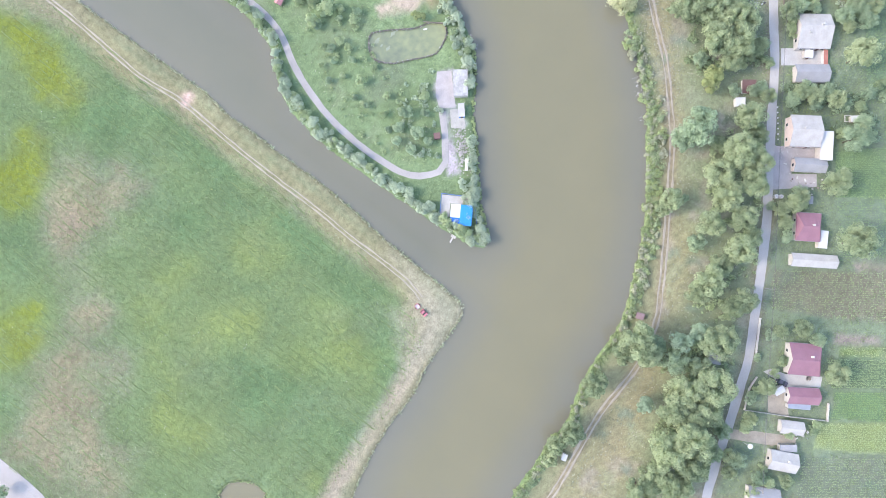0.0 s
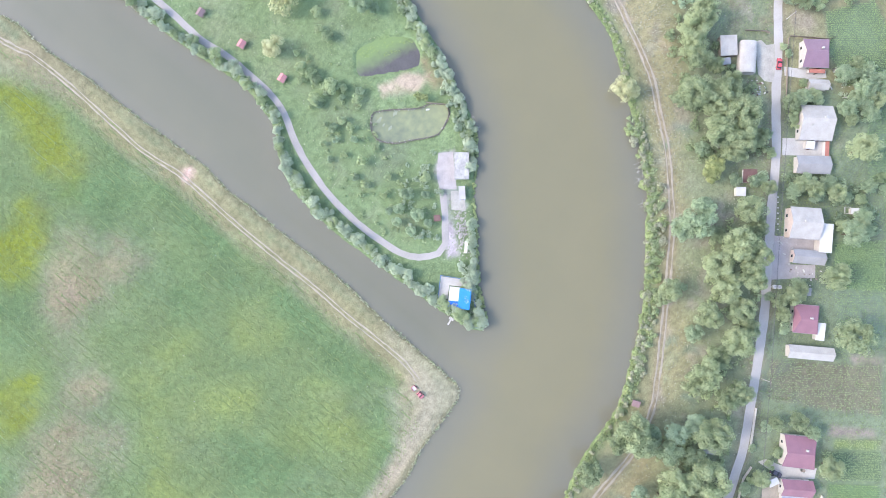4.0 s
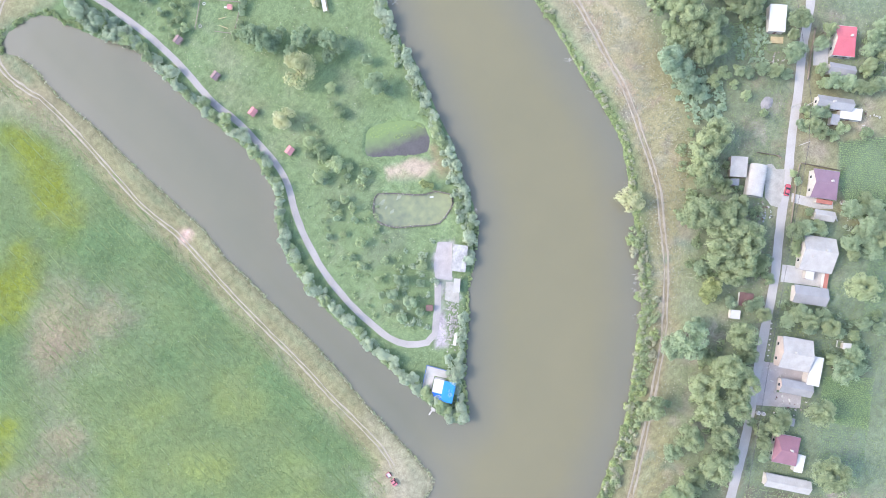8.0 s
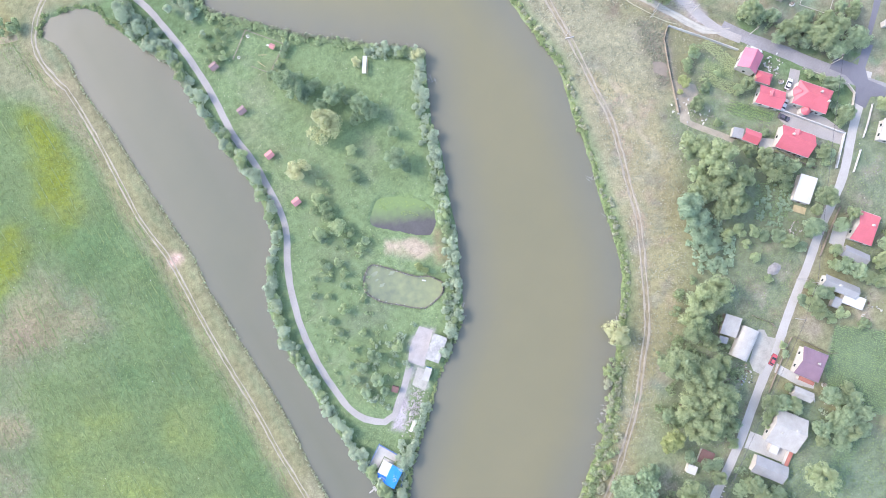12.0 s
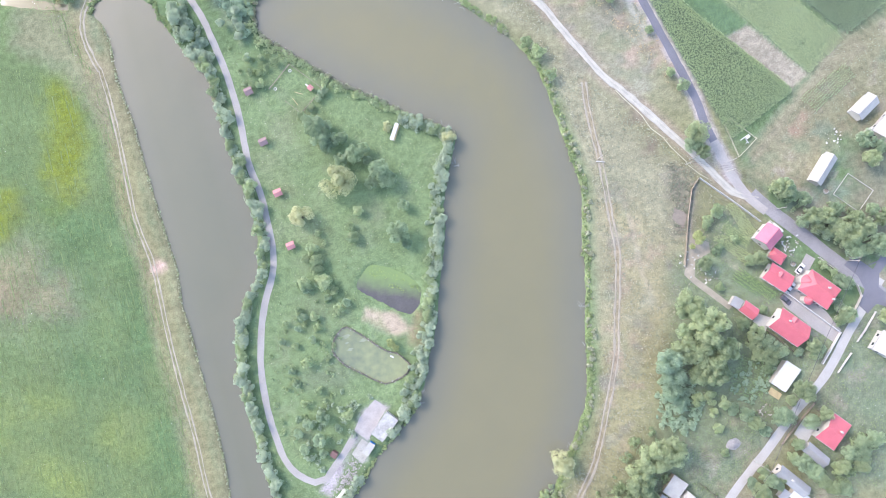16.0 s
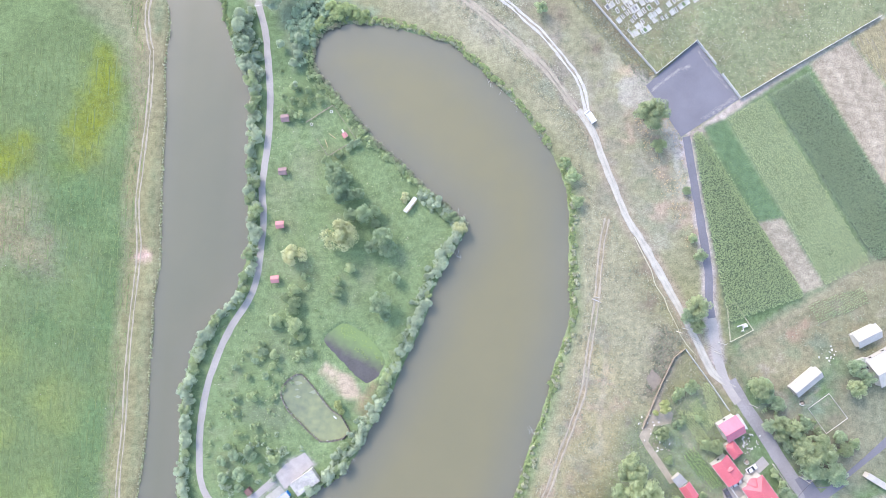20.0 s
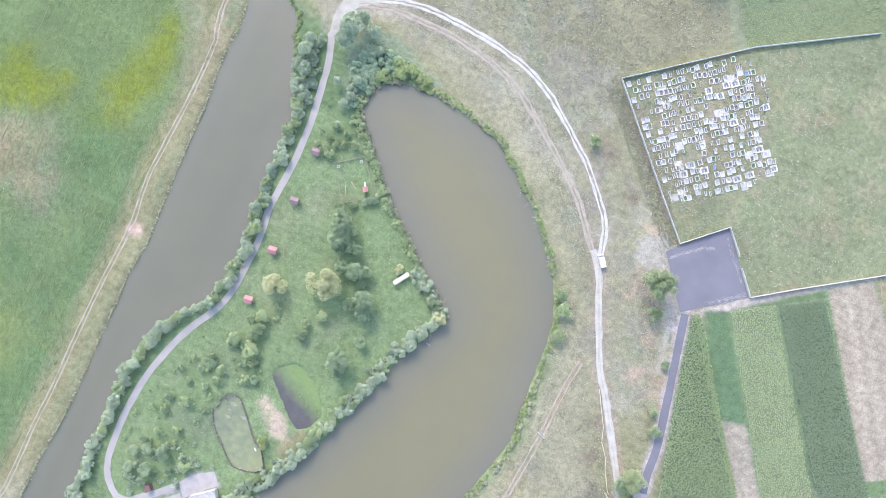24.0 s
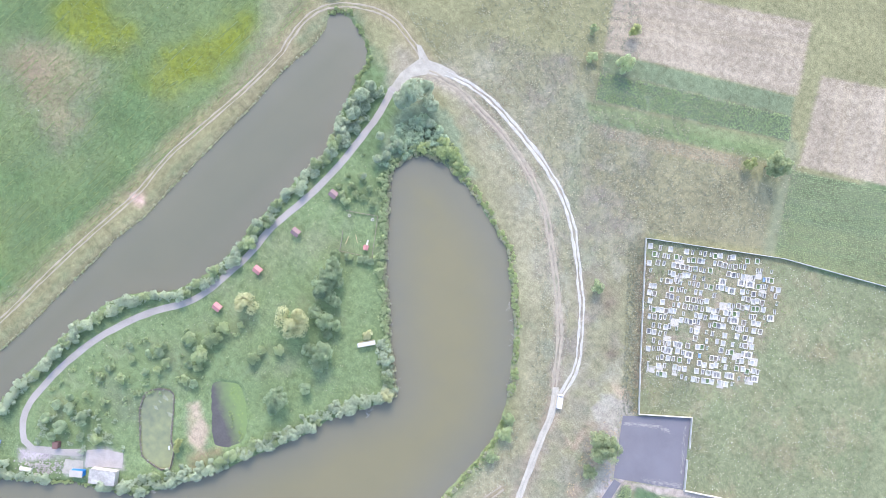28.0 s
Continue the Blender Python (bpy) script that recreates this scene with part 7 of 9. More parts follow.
tufts("lawn_straw", ISLE, 0.12, 0.18, STRAW, "dry tufts on the peninsula lawn", 11, patchy=0.8)
GARDENS = [(173.9, 74.7), (202.5, 85.7), (224.0, 33.8), (200.2, 11.9), (130.3, -45.5), (153.9, -72.0), (214.7, -23.9), (153.7, -106.4), (100.3, -69.5), (117.6, -31.6), (155.0, 13.0)]
tufts("garden_weeds", [(152.1, -31.4), (184.3, -73.9), (35.6, -182.8), (-11.5, -123.5), (68.0, -86.6)], 1.0, 0.24, GRASS, "green weeds in the village gardens", 12)
tufts("garden_weeds", GARDENS, 1.0, 0.24, GRASS, "green weeds in the village gardens", 13)
tufts("garden_straw", GARDENS, 0.14, 0.2, STRAW, "dry weeds in the village gardens", 14, patchy=0.9)
tufts("north_weeds", [(6.4, 268.1), (56.7, 320.1), (82.8, 294.7), (80.4, 267.6), (153.9, 310.4), (166.2, 286.6), (131.4, 250.3), (91.3, 245.2), (53.7, 252.1)], 1.0, 0.26, STRAW, "dry pale weeds north of the lake", 15, patchy=0.9)
tufts("north_weeds", [(6.4, 268.1), (56.7, 320.1), (82.8, 294.7), (80.4, 267.6), (153.9, 310.4), (166.2, 286.6), (131.4, 250.3), (91.3, 245.2), (53.7, 252.1)], 1.2, 0.26, TUFT, "dull weed tufts north of the lake", 16, patchy=0.9)

tufts("pasture_weeds", [(173.0, 203.9), (184.1, 191.8), (191.7, 166.8), (195.2, 139.7), (190.1, 137.3), (177.5, 159.6), (167.6, 186.5)], 1.6, 0.24, ORANGE, "rusty orange weeds beside the lane", 18, patchy=1.0)
tufts("dark_weeds", [(181.9, 110.0), (190.1, 102.9), (188.0, 93.8), (182.3, 81.6), (177.2, 82.1), (179.0, 92.8), (180.4, 103.5)], 2.6, 0.34, TUFT, "dark purplish weeds beside the lake road", 71, 0.6, 0.2)
tufts("garden_weeds", [(233.3, 37.5), (263.6, 42.3), (248.3, -29.5), (196.4, -20.1), (216.7, 17.6)], 0.8, 0.24, GRASS, "green weeds in a garden east of the street", 72)
tufts("garden_flowers", [(233.3, 37.5), (263.6, 42.3), (248.3, -29.5), (196.4, -20.1), (216.7, 17.6)], 0.12, 0.16, FLOWERS, "white flowers in a grassy garden", 73, patchy=1.0)
tufts("garden_weeds", [(257.3, 137.0), (285.7, 146.5), (274.8, 95.1), (224.6, 106.8), (238.4, 122.4)], 0.6, 0.24, TUFT, "dull weeds behind the barns", 74, patchy=0.8)
tufts("marsh_grass", [(65.6, 101.6), (72.2, 96.7), (80.0, 90.1), (81.0, 87.2), (79.4, 85.3), (73.7, 88.6), (68.3, 92.8), (62.4, 97.5)], 2.2, 0.24, MARSH, "yellow-green marsh grass in a drying pond", 51, 0.5, -0.42, 0.6, False)
LANE = -59
rows("meadow_swaths", MEADOW, 2.4, 0.4, 91, GRASS, "faint mown swaths in the meadow grass", 19, 0.45, 0.04)
crop("corn_field", PLOTS[0][0], 0.7, 0.45, LANE, 0.55, 1.6, CORN, "green corn field in rows", 20)
crop("flowering_field", PLOTS[3][0], 0.7, 0.5, LANE, 0.45, 0.7, FLOWERING, "pale green flowering crop", 21)
crop("corn_field", PLOTS[4][0], 0.7, 0.45, LANE, 0.55, 1.6, DARKCORN, "dark green corn field in rows", 22)
crop("clover_field", PLOTS[1][0], 0.5, 0.4, LANE, 0.22, 0.2, CLOVER, "low even dark green crop", 23, 3)
crop("crop_margin", [(190.6, 180.3), (192.2, 181.2), (234.1, 123.4), (232.5, 122.0)], 0.8, 0.4, LANE, 0.5, 0.5, FLOWERING, "bright green grass margin between fields", 24)
rows("stubble", PLOTS[6][0], 0.9, 0.35, LANE, STUBBLE, "dull stubble rows on a brown field", 26, 0.5, 0.02)
NORTH = 36
crop("garden_crop", [(104.7, -92.2), (115.6, -106.2), (99.2, -118.3), (89.5, -105.9)], 0.9, 0.6, -52, 0.4, 0.4, POTATO, "thin leafy vegetable plot", 61, gaps=0.35, category="vegetables")
crop("garden_crop", [(62.6, -124.9), (72.7, -137.8), (70.1, -139.7), (60.3, -126.5)], 0.7, 0.5, -52, 0.4, 0.4, FLOWERING, "bright green vegetable strip", 62, gaps=0.2, category="vegetables")
crop("garden_crop", [(56.4, -123.5), (69.5, -140.2), (61.0, -146.4), (49.2, -130.8)], 0.8, 0.45, -52, 0.45, 0.7, CORN, "dark green vegetable rows behind a house", 63, gaps=0.15, category="vegetables")
crop("garden_crop", [(163.9, -61.0), (170.3, -65.9), (148.3, -82.1), (144.3, -76.8)], 0.9, 0.6, -52, 0.4, 0.4, POTATO, "leafy garden plot behind trees", 64, gaps=0.3, category="vegetables")
tufts("hedgerow_straw", [(85.8, 263.6), (133.9, 296.0), (136.8, 291.8), (97.1, 265.9)], 3.0, 0.26, STRAW, "dry straw-coloured field margin", 65)
tufts("hedgerow_straw", [(89.7, 258.0), (135.9, 291.2), (150.3, 296.1), (163.7, 277.6), (130.1, 251.7), (111.5, 245.3)], 1.2, 0.24, STRAW, "dry straw on a fallow field", 66, patchy=0.9)
tufts("hedgerow_weeds", [(89.7, 258.0), (135.9, 291.2), (150.3, 296.1), (163.7, 277.6), (130.1, 251.7), (111.5, 245.3)], 1.0, 0.24, TUFT, "dull weeds on a fallow field", 67, patchy=0.9)
crop("beet_field", PLOTS[9][0], 0.6, 0.45, NORTH, 0.4, 0.5, POTATO, "dark green leafy crop in rows", 30, 4, 0.3)
crop("beet_field", PLOTS[11][0], 0.75, 0.4, NORTH, 0.35, 0.5, CORN, "thin green leafy crop in rows", 31, 4, 0.35)
crop("garden_crop", PLOTS[12][0], 0.7, 0.5, -52, 0.4, 0.5, POTATO, "leafy vegetable plot", 32, category="vegetables")
crop("garden_crop", PLOTS[13][0], 0.8, 0.6, -52, 0.4, 1.0, CORN, "thin drying corn plot", 33, gaps=0.4, category="vegetables")
crop("garden_crop", PLOTS[14][0], 0.8, 0.5, -52, 0.4, 0.5, POTATO, "leafy vegetable plot in rows", 34, category="vegetables")
crop("garden_crop", PLOTS[15][0], 0.7, 0.5, -52, 0.4, 0.5, FLOWERING, "bright green vegetable plot", 35, category="vegetables")
crop("garden_crop", PLOTS[16][0], 0.9, 0.5, -52, 0.4, 0.5, CORN, "vegetable plot in rows", 36, gaps=0.3, category="vegetables")
crop("garden_crop", PLOTS[17][0], 0.8, 0.5, -52, 0.4, 0.5, POTATO, "dark leafy vegetable plot", 37, category="vegetables")
crop("garden_crop", PLOTS[18][0], 0.8, 0.5, -50, 0.4, 0.4, FLOWERING, "bright garden bed beside a pink-roofed house", 38, category="vegetables")
crop("garden_crop", PLOTS[19][0], 1.4, 0.5, -50, 0.45, 0.5, POTATO, "rows of cabbages in a garden", 39, category="vegetables")
crop("garden_crop", [(198.2, 88.4), (202.1, 88.1), (206.9, 74.0), (201.8, 73.4)], 0.7, 0.4, -40, 0.45, 0.4, FLOWERING, "bright green garden bed", 43, 5, category="vegetables")
crop("garden_crop", [(189.7, 77.8), (194.6, 77.8), (203.3, 66.7), (199.1, 65.0)], 0.7, 0.4, -40, 0.45, 0.4, FLOWERING, "bright green garden bed", 44, 5, category="vegetables")
crop("garden_crop", [(196.3, 65.2), (207.5, 52.0), (203.6, 50.1), (192.7, 61.4)], 1.1, 0.5, -50, 0.5, 0.4, POTATO, "rows of cabbages in a garden", 45, 5, category="vegetables")
crop("garden_crop", [(200.9, 88.3), (204.1, 81.1), (207.4, 73.9), (203.2, 74.7), (197.5, 87.3)], 0.9, 0.5, -40, 0.4, 0.4, FLOWERING, "bright garden bed along the road", 40, category="vegetables")
crop("garden_crop", [(235.1, 119.4), (254.7, 127.4), (257.7, 121.7), (239.9, 112.3)], 0.9, 0.5, 30, 0.4, 0.5, CORN, "vegetable plot behind the barns", 41, category="vegetables")
crop("garden_crop", [(187.7, 34.0), (201.2, 27.5), (190.9, 16.6), (179.9, 21.5)], 0.9, 0.5, -40, 0.4, 0.5, POTATO, "kitchen garden under tall trees", 42, category="vegetables")


# ---- fences and walls ----
def fence(label, points, height, material, panel=2.5, thick=0.12, name="fence", post=None, category="fence"):
    """A fence of panels between posts along a line."""
    x0, y0 = points[0][:2]
    top = tagged(empty(name, x0, y0), label, category)
    for (ax, ay, *_), (bx, by, *_) in zip(points, points[1:]):
        length = math.hypot(bx - ax, by - ay)
        a = math.degrees(math.atan2(by - ay, bx - ax))
        n = max(1, round(length / panel))
        step = length / n
        pm = box(step / 2, 0, 0.02, step - 0.12, thick, height, bevel=0.0)
        me = bpy.data.meshes.new("panel")
        pm.to_mesh(me)
        pm.free()
        me.materials.append(material)
        qm = box(0, 0, -0.2, thick + 0.1, thick + 0.1, height + 0.35)
        pe = bpy.data.meshes.new("post")
        qm.to_mesh(pe)
        qm.free()
        pe.materials.append(post or material)
        for i in range(n):
            m = pose(ax - x0, ay - y0, 0, 0, 0, a) @ pose(i * step, 0, 0)
            for nm, data in (("panel", me), ("post", pe)):
                o = new(nm, data)
                o.parent, o.matrix_basis = top, m
    return top


def railing(label, points, height, material, gap=2.5, name="railing", bars=2, thick=0.1):
    """Posts and horizontal rails along a line."""
    x0, y0 = points[0][:2]
    top = tagged(empty(name, x0, y0), label, "fence")
    for (ax, ay, *_), (bx, by, *_) in zip(points, points[1:]):
        length = math.hypot(bx - ax, by - ay)
        a = math.degrees(math.atan2(by - ay, bx - ax))
        n = max(1, round(length / gap))
        for k in range(bars):
            o = part("rail", box(length / 2, 0, height * (k + 1) / bars - 0.06, length, thick, 0.08), material, top)
            o.matrix_basis = pose(ax - x0, ay - y0, 0, 0, 0, a)
        for i in range(n + 1):
            o = part("post", tube(0.07, 0.06, -0.2, height + 0.08, 6), material, top)
            o.matrix_basis = pose(ax - x0, ay - y0, 0, 0, 0, a) @ pose(i * length / n, 0, 0)
    return top


fence("white concrete panel wall of the cemetery", [(189.6, 214.8), (175.3, 201.6), (164.9, 212.3), (130.5, 248.8), (171.1, 280.2), (210.9, 303.9)], 1.5, WHITE, 3.0, 0.15, "cemetery_wall")
fence("white concrete wall beside the car park", [(189.6, 214.8), (197.2, 206.2)], 1.5, WHITE, 3.0, 0.15, "cemetery_wall")
fence("white concrete wall beside field and car park", [(199.6, 202.7), (206.8, 194.2), (220.9, 204.0), (256.8, 227.9)], 1.5, WHITE, 3.0, 0.15, "cemetery_wall")
fence("low white wall round a walled yard", [(23.7, -111.1), (31.6, -125.0), (38.7, -136.5), (44.1, -133.1)], 1.4, PLASTER, 2.5, 0.15, "wall")
fence("white fence along the village street", [(53.6, -95.8), (43.1, -101.8), (41.0, -103.0)], 1.5, WHITE, 2.5, 0.1)
fence("pale wall beside the village street", [(23.7, -111.1), (30.8, -107.9), (36.1, -107.5)], 1.3, PLASTER, 2.5, 0.15, "wall")
fence("white wall along the village road", [(191.5, 100.2), (200.5, 89.2), (208.5, 78.9)], 1.6, WHITE, 2.5, 0.15, "wall")
fence("weathered plank fence of a garden", [(191.2, 100.3), (187.5, 97.0), (183.4, 87.2), (177.4, 70.5)], 1.3, WOOD, 2.0, 0.06)
fence("long white yard wall between red-roofed houses", [(209.4, 52.4), (217.1, 42.5), (225.1, 32.2), (215.5, 22.9)], 1.3, WHITE, 2.5, 0.3, "wall")
fence("white wall along the street", [(239.7, 36.0), (234.1, 30.6), (230.1, 27.3)], 1.0, WHITE, 2.5, 0.15, "wall")
fence("white wall along the street", [(226.9, 23.9), (220.2, 18.3)], 1.0, WHITE, 2.5, 0.15, "wall")
fence("pale wall before a red-roofed villa", [(225.4, 60.5), (231.4, 52.6), (236.0, 47.1), (236.3, 43.0), (232.0, 38.1)], 1.2, PLASTER, 2.5, 0.2, "wall")
fence("plank fence beside the red shed", [(199.8, 39.7), (204.0, 34.1), (209.1, 26.9)], 1.4, WOOD, 2.0, 0.08)
railing("low pale board frame round a garden bed", [(244.5, 87.5), (251.6, 79.0), (244.2, 72.9), (237.2, 81.5), (244.5, 87.5)], 0.5, PLASTER, 2.5)
railing("yellow pipe fence round a pump", [(208.5, 118.5), (215.7, 108.8), (207.6, 104.0), (205.8, 116.8), (208.5, 118.5)], 1.2, PIPE, 2.5)
railing("thin plank fence of the playground", [(45.9, 175.4), (55.6, 182.5), (65.3, 170.2), (55.1, 163.3), (50.5, 169.4)], 1.0, WOOD, 2.5, thick=0.14)
railing("blue painted metal fence round a pavilion", [(11.6, 18.7), (18.9, 23.5), (24.9, 13.1), (12.5, 1.0), (11.4, 9.8)], 1.4, FENCEBLUE, 2.0, thick=0.2)
fence("wire and plank fence behind a garden", [(169.3, -21.2), (177.3, -33.2), (179.8, -34.7)], 1.2, WOOD, 2.5, 0.05)
fence("rusty fence along the village street", [(168.5, -21.3), (163.3, -24.6), (156.5, -29.8), (150.8, -34.0)], 0.9, WOOD, 2.5, 0.05)
fence("plank fence along the street", [(209.3, 10.1), (202.6, 5.6), (193.4, -1.3)], 1.2, WOOD, 2.5, 0.05)
fence("plank fence of a barn yard", [(160.9, -7.2), (165.2, -13.1), (165.5, -14.8)], 1.2, WOOD, 2.5, 0.05)
railing("low white pipe fence in a yard", [(163.1, -50.3), (165.0, -53.2), (162.9, -54.5), (160.6, -51.7)], 0.9, WHITE, 2.5)
fence("weathered board fence at the pond", [(67.6, 59.2), (70.1, 61.9), (65.7, 68.6)], 0.8, WOOD, 2.0, 0.08)


# ---- peninsula things ----
def pavilion(spec):
    x, y, L, Wd, a = spec
    top = tagged(empty("pavilion", x, y, 0, a), "lakeside pavilion with a bright blue and white roof", "pavilion")
    part("floor", box(0, 0, -0.1, L, Wd, 0.3), CONCRETE, top)
    for i in (-0.46, 0.0, 0.46):
        for j in (-0.46, 0.46):
            part("post", box(i * L, j * Wd, 0, 0.18, 0.18, 3.0), WHITE, top)
    part("wall", box(0.1 * L, 0.42 * Wd, 0.1, 0.7 * L, 0.15, 2.6), PLASTER, top)
    part("roof", box(0.23 * L, -0.02 * Wd, 3.0, 0.54 * L, 0.98 * Wd, 0.14, bevel=0.03), BLUE, top, "bright blue metal roof")
    part("roof", box(-0.26 * L, 0.16 * Wd, 3.02, 0.45 * L, 0.64 * Wd, 0.14, bevel=0.03), WHITE, top, "white metal roof")
    lower = mat("deep blue roof edge", (0.02, 0.14, 0.62), 0.5, 0.1)
    part("roof", box(-0.26 * L, -0.32 * Wd, 2.9, 0.45 * L, 0.3 * Wd, 0.12, bevel=0.03), lower, top, "deeper blue roof strip")
    for i in range(9):
        part("rib", box(0.02 * L + i * 0.5 * L / 8 - 0.02, -0.02 * Wd, 3.14, 0.06, 0.97 * Wd, 0.04), BLUE, top)


pavilion(PAVILION)
PIER = [(9.3, 10.3), (6.0, 9.9)]
pier = tagged(empty("pier", PIER[0][0], PIER[0][1], -0.3, math.degrees(math.atan2(PIER[1][1] - PIER[0][1], PIER[1][0] - PIER[0][0]))), "small pale wooden fishing pier", "pier")
for i in range(9):
    part("plank", box(i * 0.34, 0, 0.1, 0.3, 0.6 if i > 2 else 1.9, 0.06), DRIFT, pier)
for i in range(3):
    for s in (-1, 1):
        part("post", tube(0.06, 0.06, -1.6, 0.1, 6, x=0.2 + i * 1.2, y=0.25 * s), WOOD, pier)


def picnic_hut(x, y, a, roof, label):
    top = tagged(empty("picnic_hut", x, y, 0, a), label, "picnic hut", "picnic huts along the drive")
    ro = part("roof", roof_mesh(3.1, 2.8, 2.1, 0.8, 0.5, 0, 0, 0.08), roof, top)
    part("ridge_cap", box(0, 0, 2.88, 3.1, 0.2, 0.06), roof, ro)
    for i in (-1, 1):
        for j in (-1, 1):
            part("post", box(i * 1.2, j * 1.05, -0.1, 0.14, 0.14, 2.25), WOOD, top)
        part("bench", box(0, i * 0.85, 0.4, 2.1, 0.35, 0.08), WOOD, top)
    part("tabletop", box(0, 0, 0.7, 2.1, 0.8, 0.07), PLANK, top)
    part("table_leg", box(0, 0, 0, 0.2, 0.5, 0.7), WOOD, top)


for (x, y), roof, label in zip([(38.4, 176.3), (38.9, 156.4), (39.3, 136.5), (38.9, 116.2)], (BROWNROOF, BROWNROOF, PINKROOF, PINKROOF), ("picnic hut with a brown gable roof", "picnic hut with a brown gable roof", "picnic hut with a faded pink roof", "picnic hut with a faded pink roof")):
    picnic_hut(x, y, 8, roof, label)
(px, py), (qx, qy) = [(61.1, 171.3), (59.7, 173.4)]
slide = tagged(empty("playhouse", px, py, 0, math.degrees(math.atan2(qy - py, qx - px))), "small playhouse with pink roof and white slide", "playground")
part("roof", roof_mesh(1.9, 1.9, 1.9, 0.7, 0.5, 0, 0, 0.06), PINKROOF, slide)
for i in (-1, 1):
    for j in (-1, 1):
        part("post", box(i * 0.75, j * 0.75, -0.1, 0.1, 0.1, 2.0), WOOD, slide)
part("deck", box(0, 0, 0.9, 1.6, 1.6, 0.08), PLANK, slide)
chute = part("chute", box(0, 0, 0, 2.2, 0.6, 0.08), WHITE, slide, "white sloping slide chute")
chute.matrix_basis = pose(1.8, 0, 0.5, 0, 22, 0)
for (x, y), in zip([(55.1, 180.2), (48.0, 175.0)]):
    bm = bmesh.new()
    ring = 14
    for i in range(ring):
        a0 = 2 * math.pi * i / ring
        box(0.5 * math.cos(a0), 0.5 * math.sin(a0), 0, 0.2, 0.26, 0.3, bm, math.degrees(a0), 0.04)
    t = obj("sandbox_ring", bm, STONE)
    t.matrix_basis = pose(x, y, 0)
    tagged(t, "white painted tyre ring on the playground", "tyre", "tyre rings")
for (ax, ay), (bx, by) in ([(53.4, 169.7), (54.8, 166.6)], [(54.8, 171.8), (57.6, 170.1)]):
    a = math.degrees(math.atan2(by - ay, bx - ax))
    n = math.hypot(bx - ax, by - ay)
    saw = tagged(empty("seesaw", (ax + bx) / 2, (ay + by) / 2, 0, a), "plain wooden seesaw on the playground", "seesaw", "seesaws")
    part("beam", box(0, 0, 0.5, n, 0.2, 0.08), PLANK, saw)
    part("stand", box(0, 0, 0, 0.2, 0.35, 0.5), WOOD, saw)
(ax, ay), (bx, by) = [(85.2, 144.0), (89.0, 149.8)]
can = tagged(empty("shelter", (ax + bx) / 2, (ay + by) / 2, 0, math.degrees(math.atan2(by - ay, bx - ax))), "long table shelter with a white sheet roof", "shelter")
part("roof", box(0, 0, 2.2, 6.6, 1.5, 0.08, bevel=0.02), WHITE, can)
part("tabletop", box(0, 0, 0.72, 5.5, 0.8, 0.06), PLANK, can)
for i in (-3, 0, 3):
    for j in (-0.68, 0.68):
        part("post", tube(0.05, 0.05, -0.1, 2.2, 6, x=i, y=j), METAL, can)
for j in (-0.85, 0.85):
    part("bench", box(0, j, 0.4, 5.5, 0.3, 0.06), PLANK, can)

cx, cy = (37.1, 27.9)
heap = tagged(empty("rubble_heap", cx, cy, 0, -45), "heap of whitish broken concrete blocks", "rubble")
for i in range(260):
    u, v = random.gauss(0, 1.5), random.gauss(0, 4.6)
    s = random.uniform(0.12, 0.55)
    o = part("block", box(0, 0, 0, s * random.uniform(0.8, 1.9), s, s * 0.5), RUBBLE, heap)
    o.matrix_basis = pose(u, v, max(0, 0.5 - 0.06 * abs(v)) * random.uniform(0, 1.2), random.uniform(-15, 15), random.uniform(-15, 15), random.uniform(0, 180))
for x, y, a in ((*[(33.1, 22.8)][0], 35),):
    st = tagged(empty("pallet_stack", x, y, 0, a), "stack of whitish concrete slabs", "slabs")
    for i in range(4):
        part("slab", box(random.uniform(-0.1, 0.1), 0, 0.22 * i, 4.6, 1.2, 0.18, bevel=0.02), STONE, st)
bar = [(23.6, 218.3), (26.9, 218.9)]
gate = tagged(empty("barrier", bar[0][0], bar[0][1], 0, math.degrees(math.atan2(bar[1][1] - bar[0][1], bar[1][0] - bar[0][0]))), "grey barrier pole across the drive", "barrier")
part("pole", box(1.6, 0, 0.85, 3.6, 0.12, 0.12), METAL, gate)
part("post", tube(0.1, 0.1, -0.1, 1.0, 8), METAL, gate)
part("rest", tube(0.06, 0.06, -0.1, 0.85, 8, x=3.3), METAL, gate)


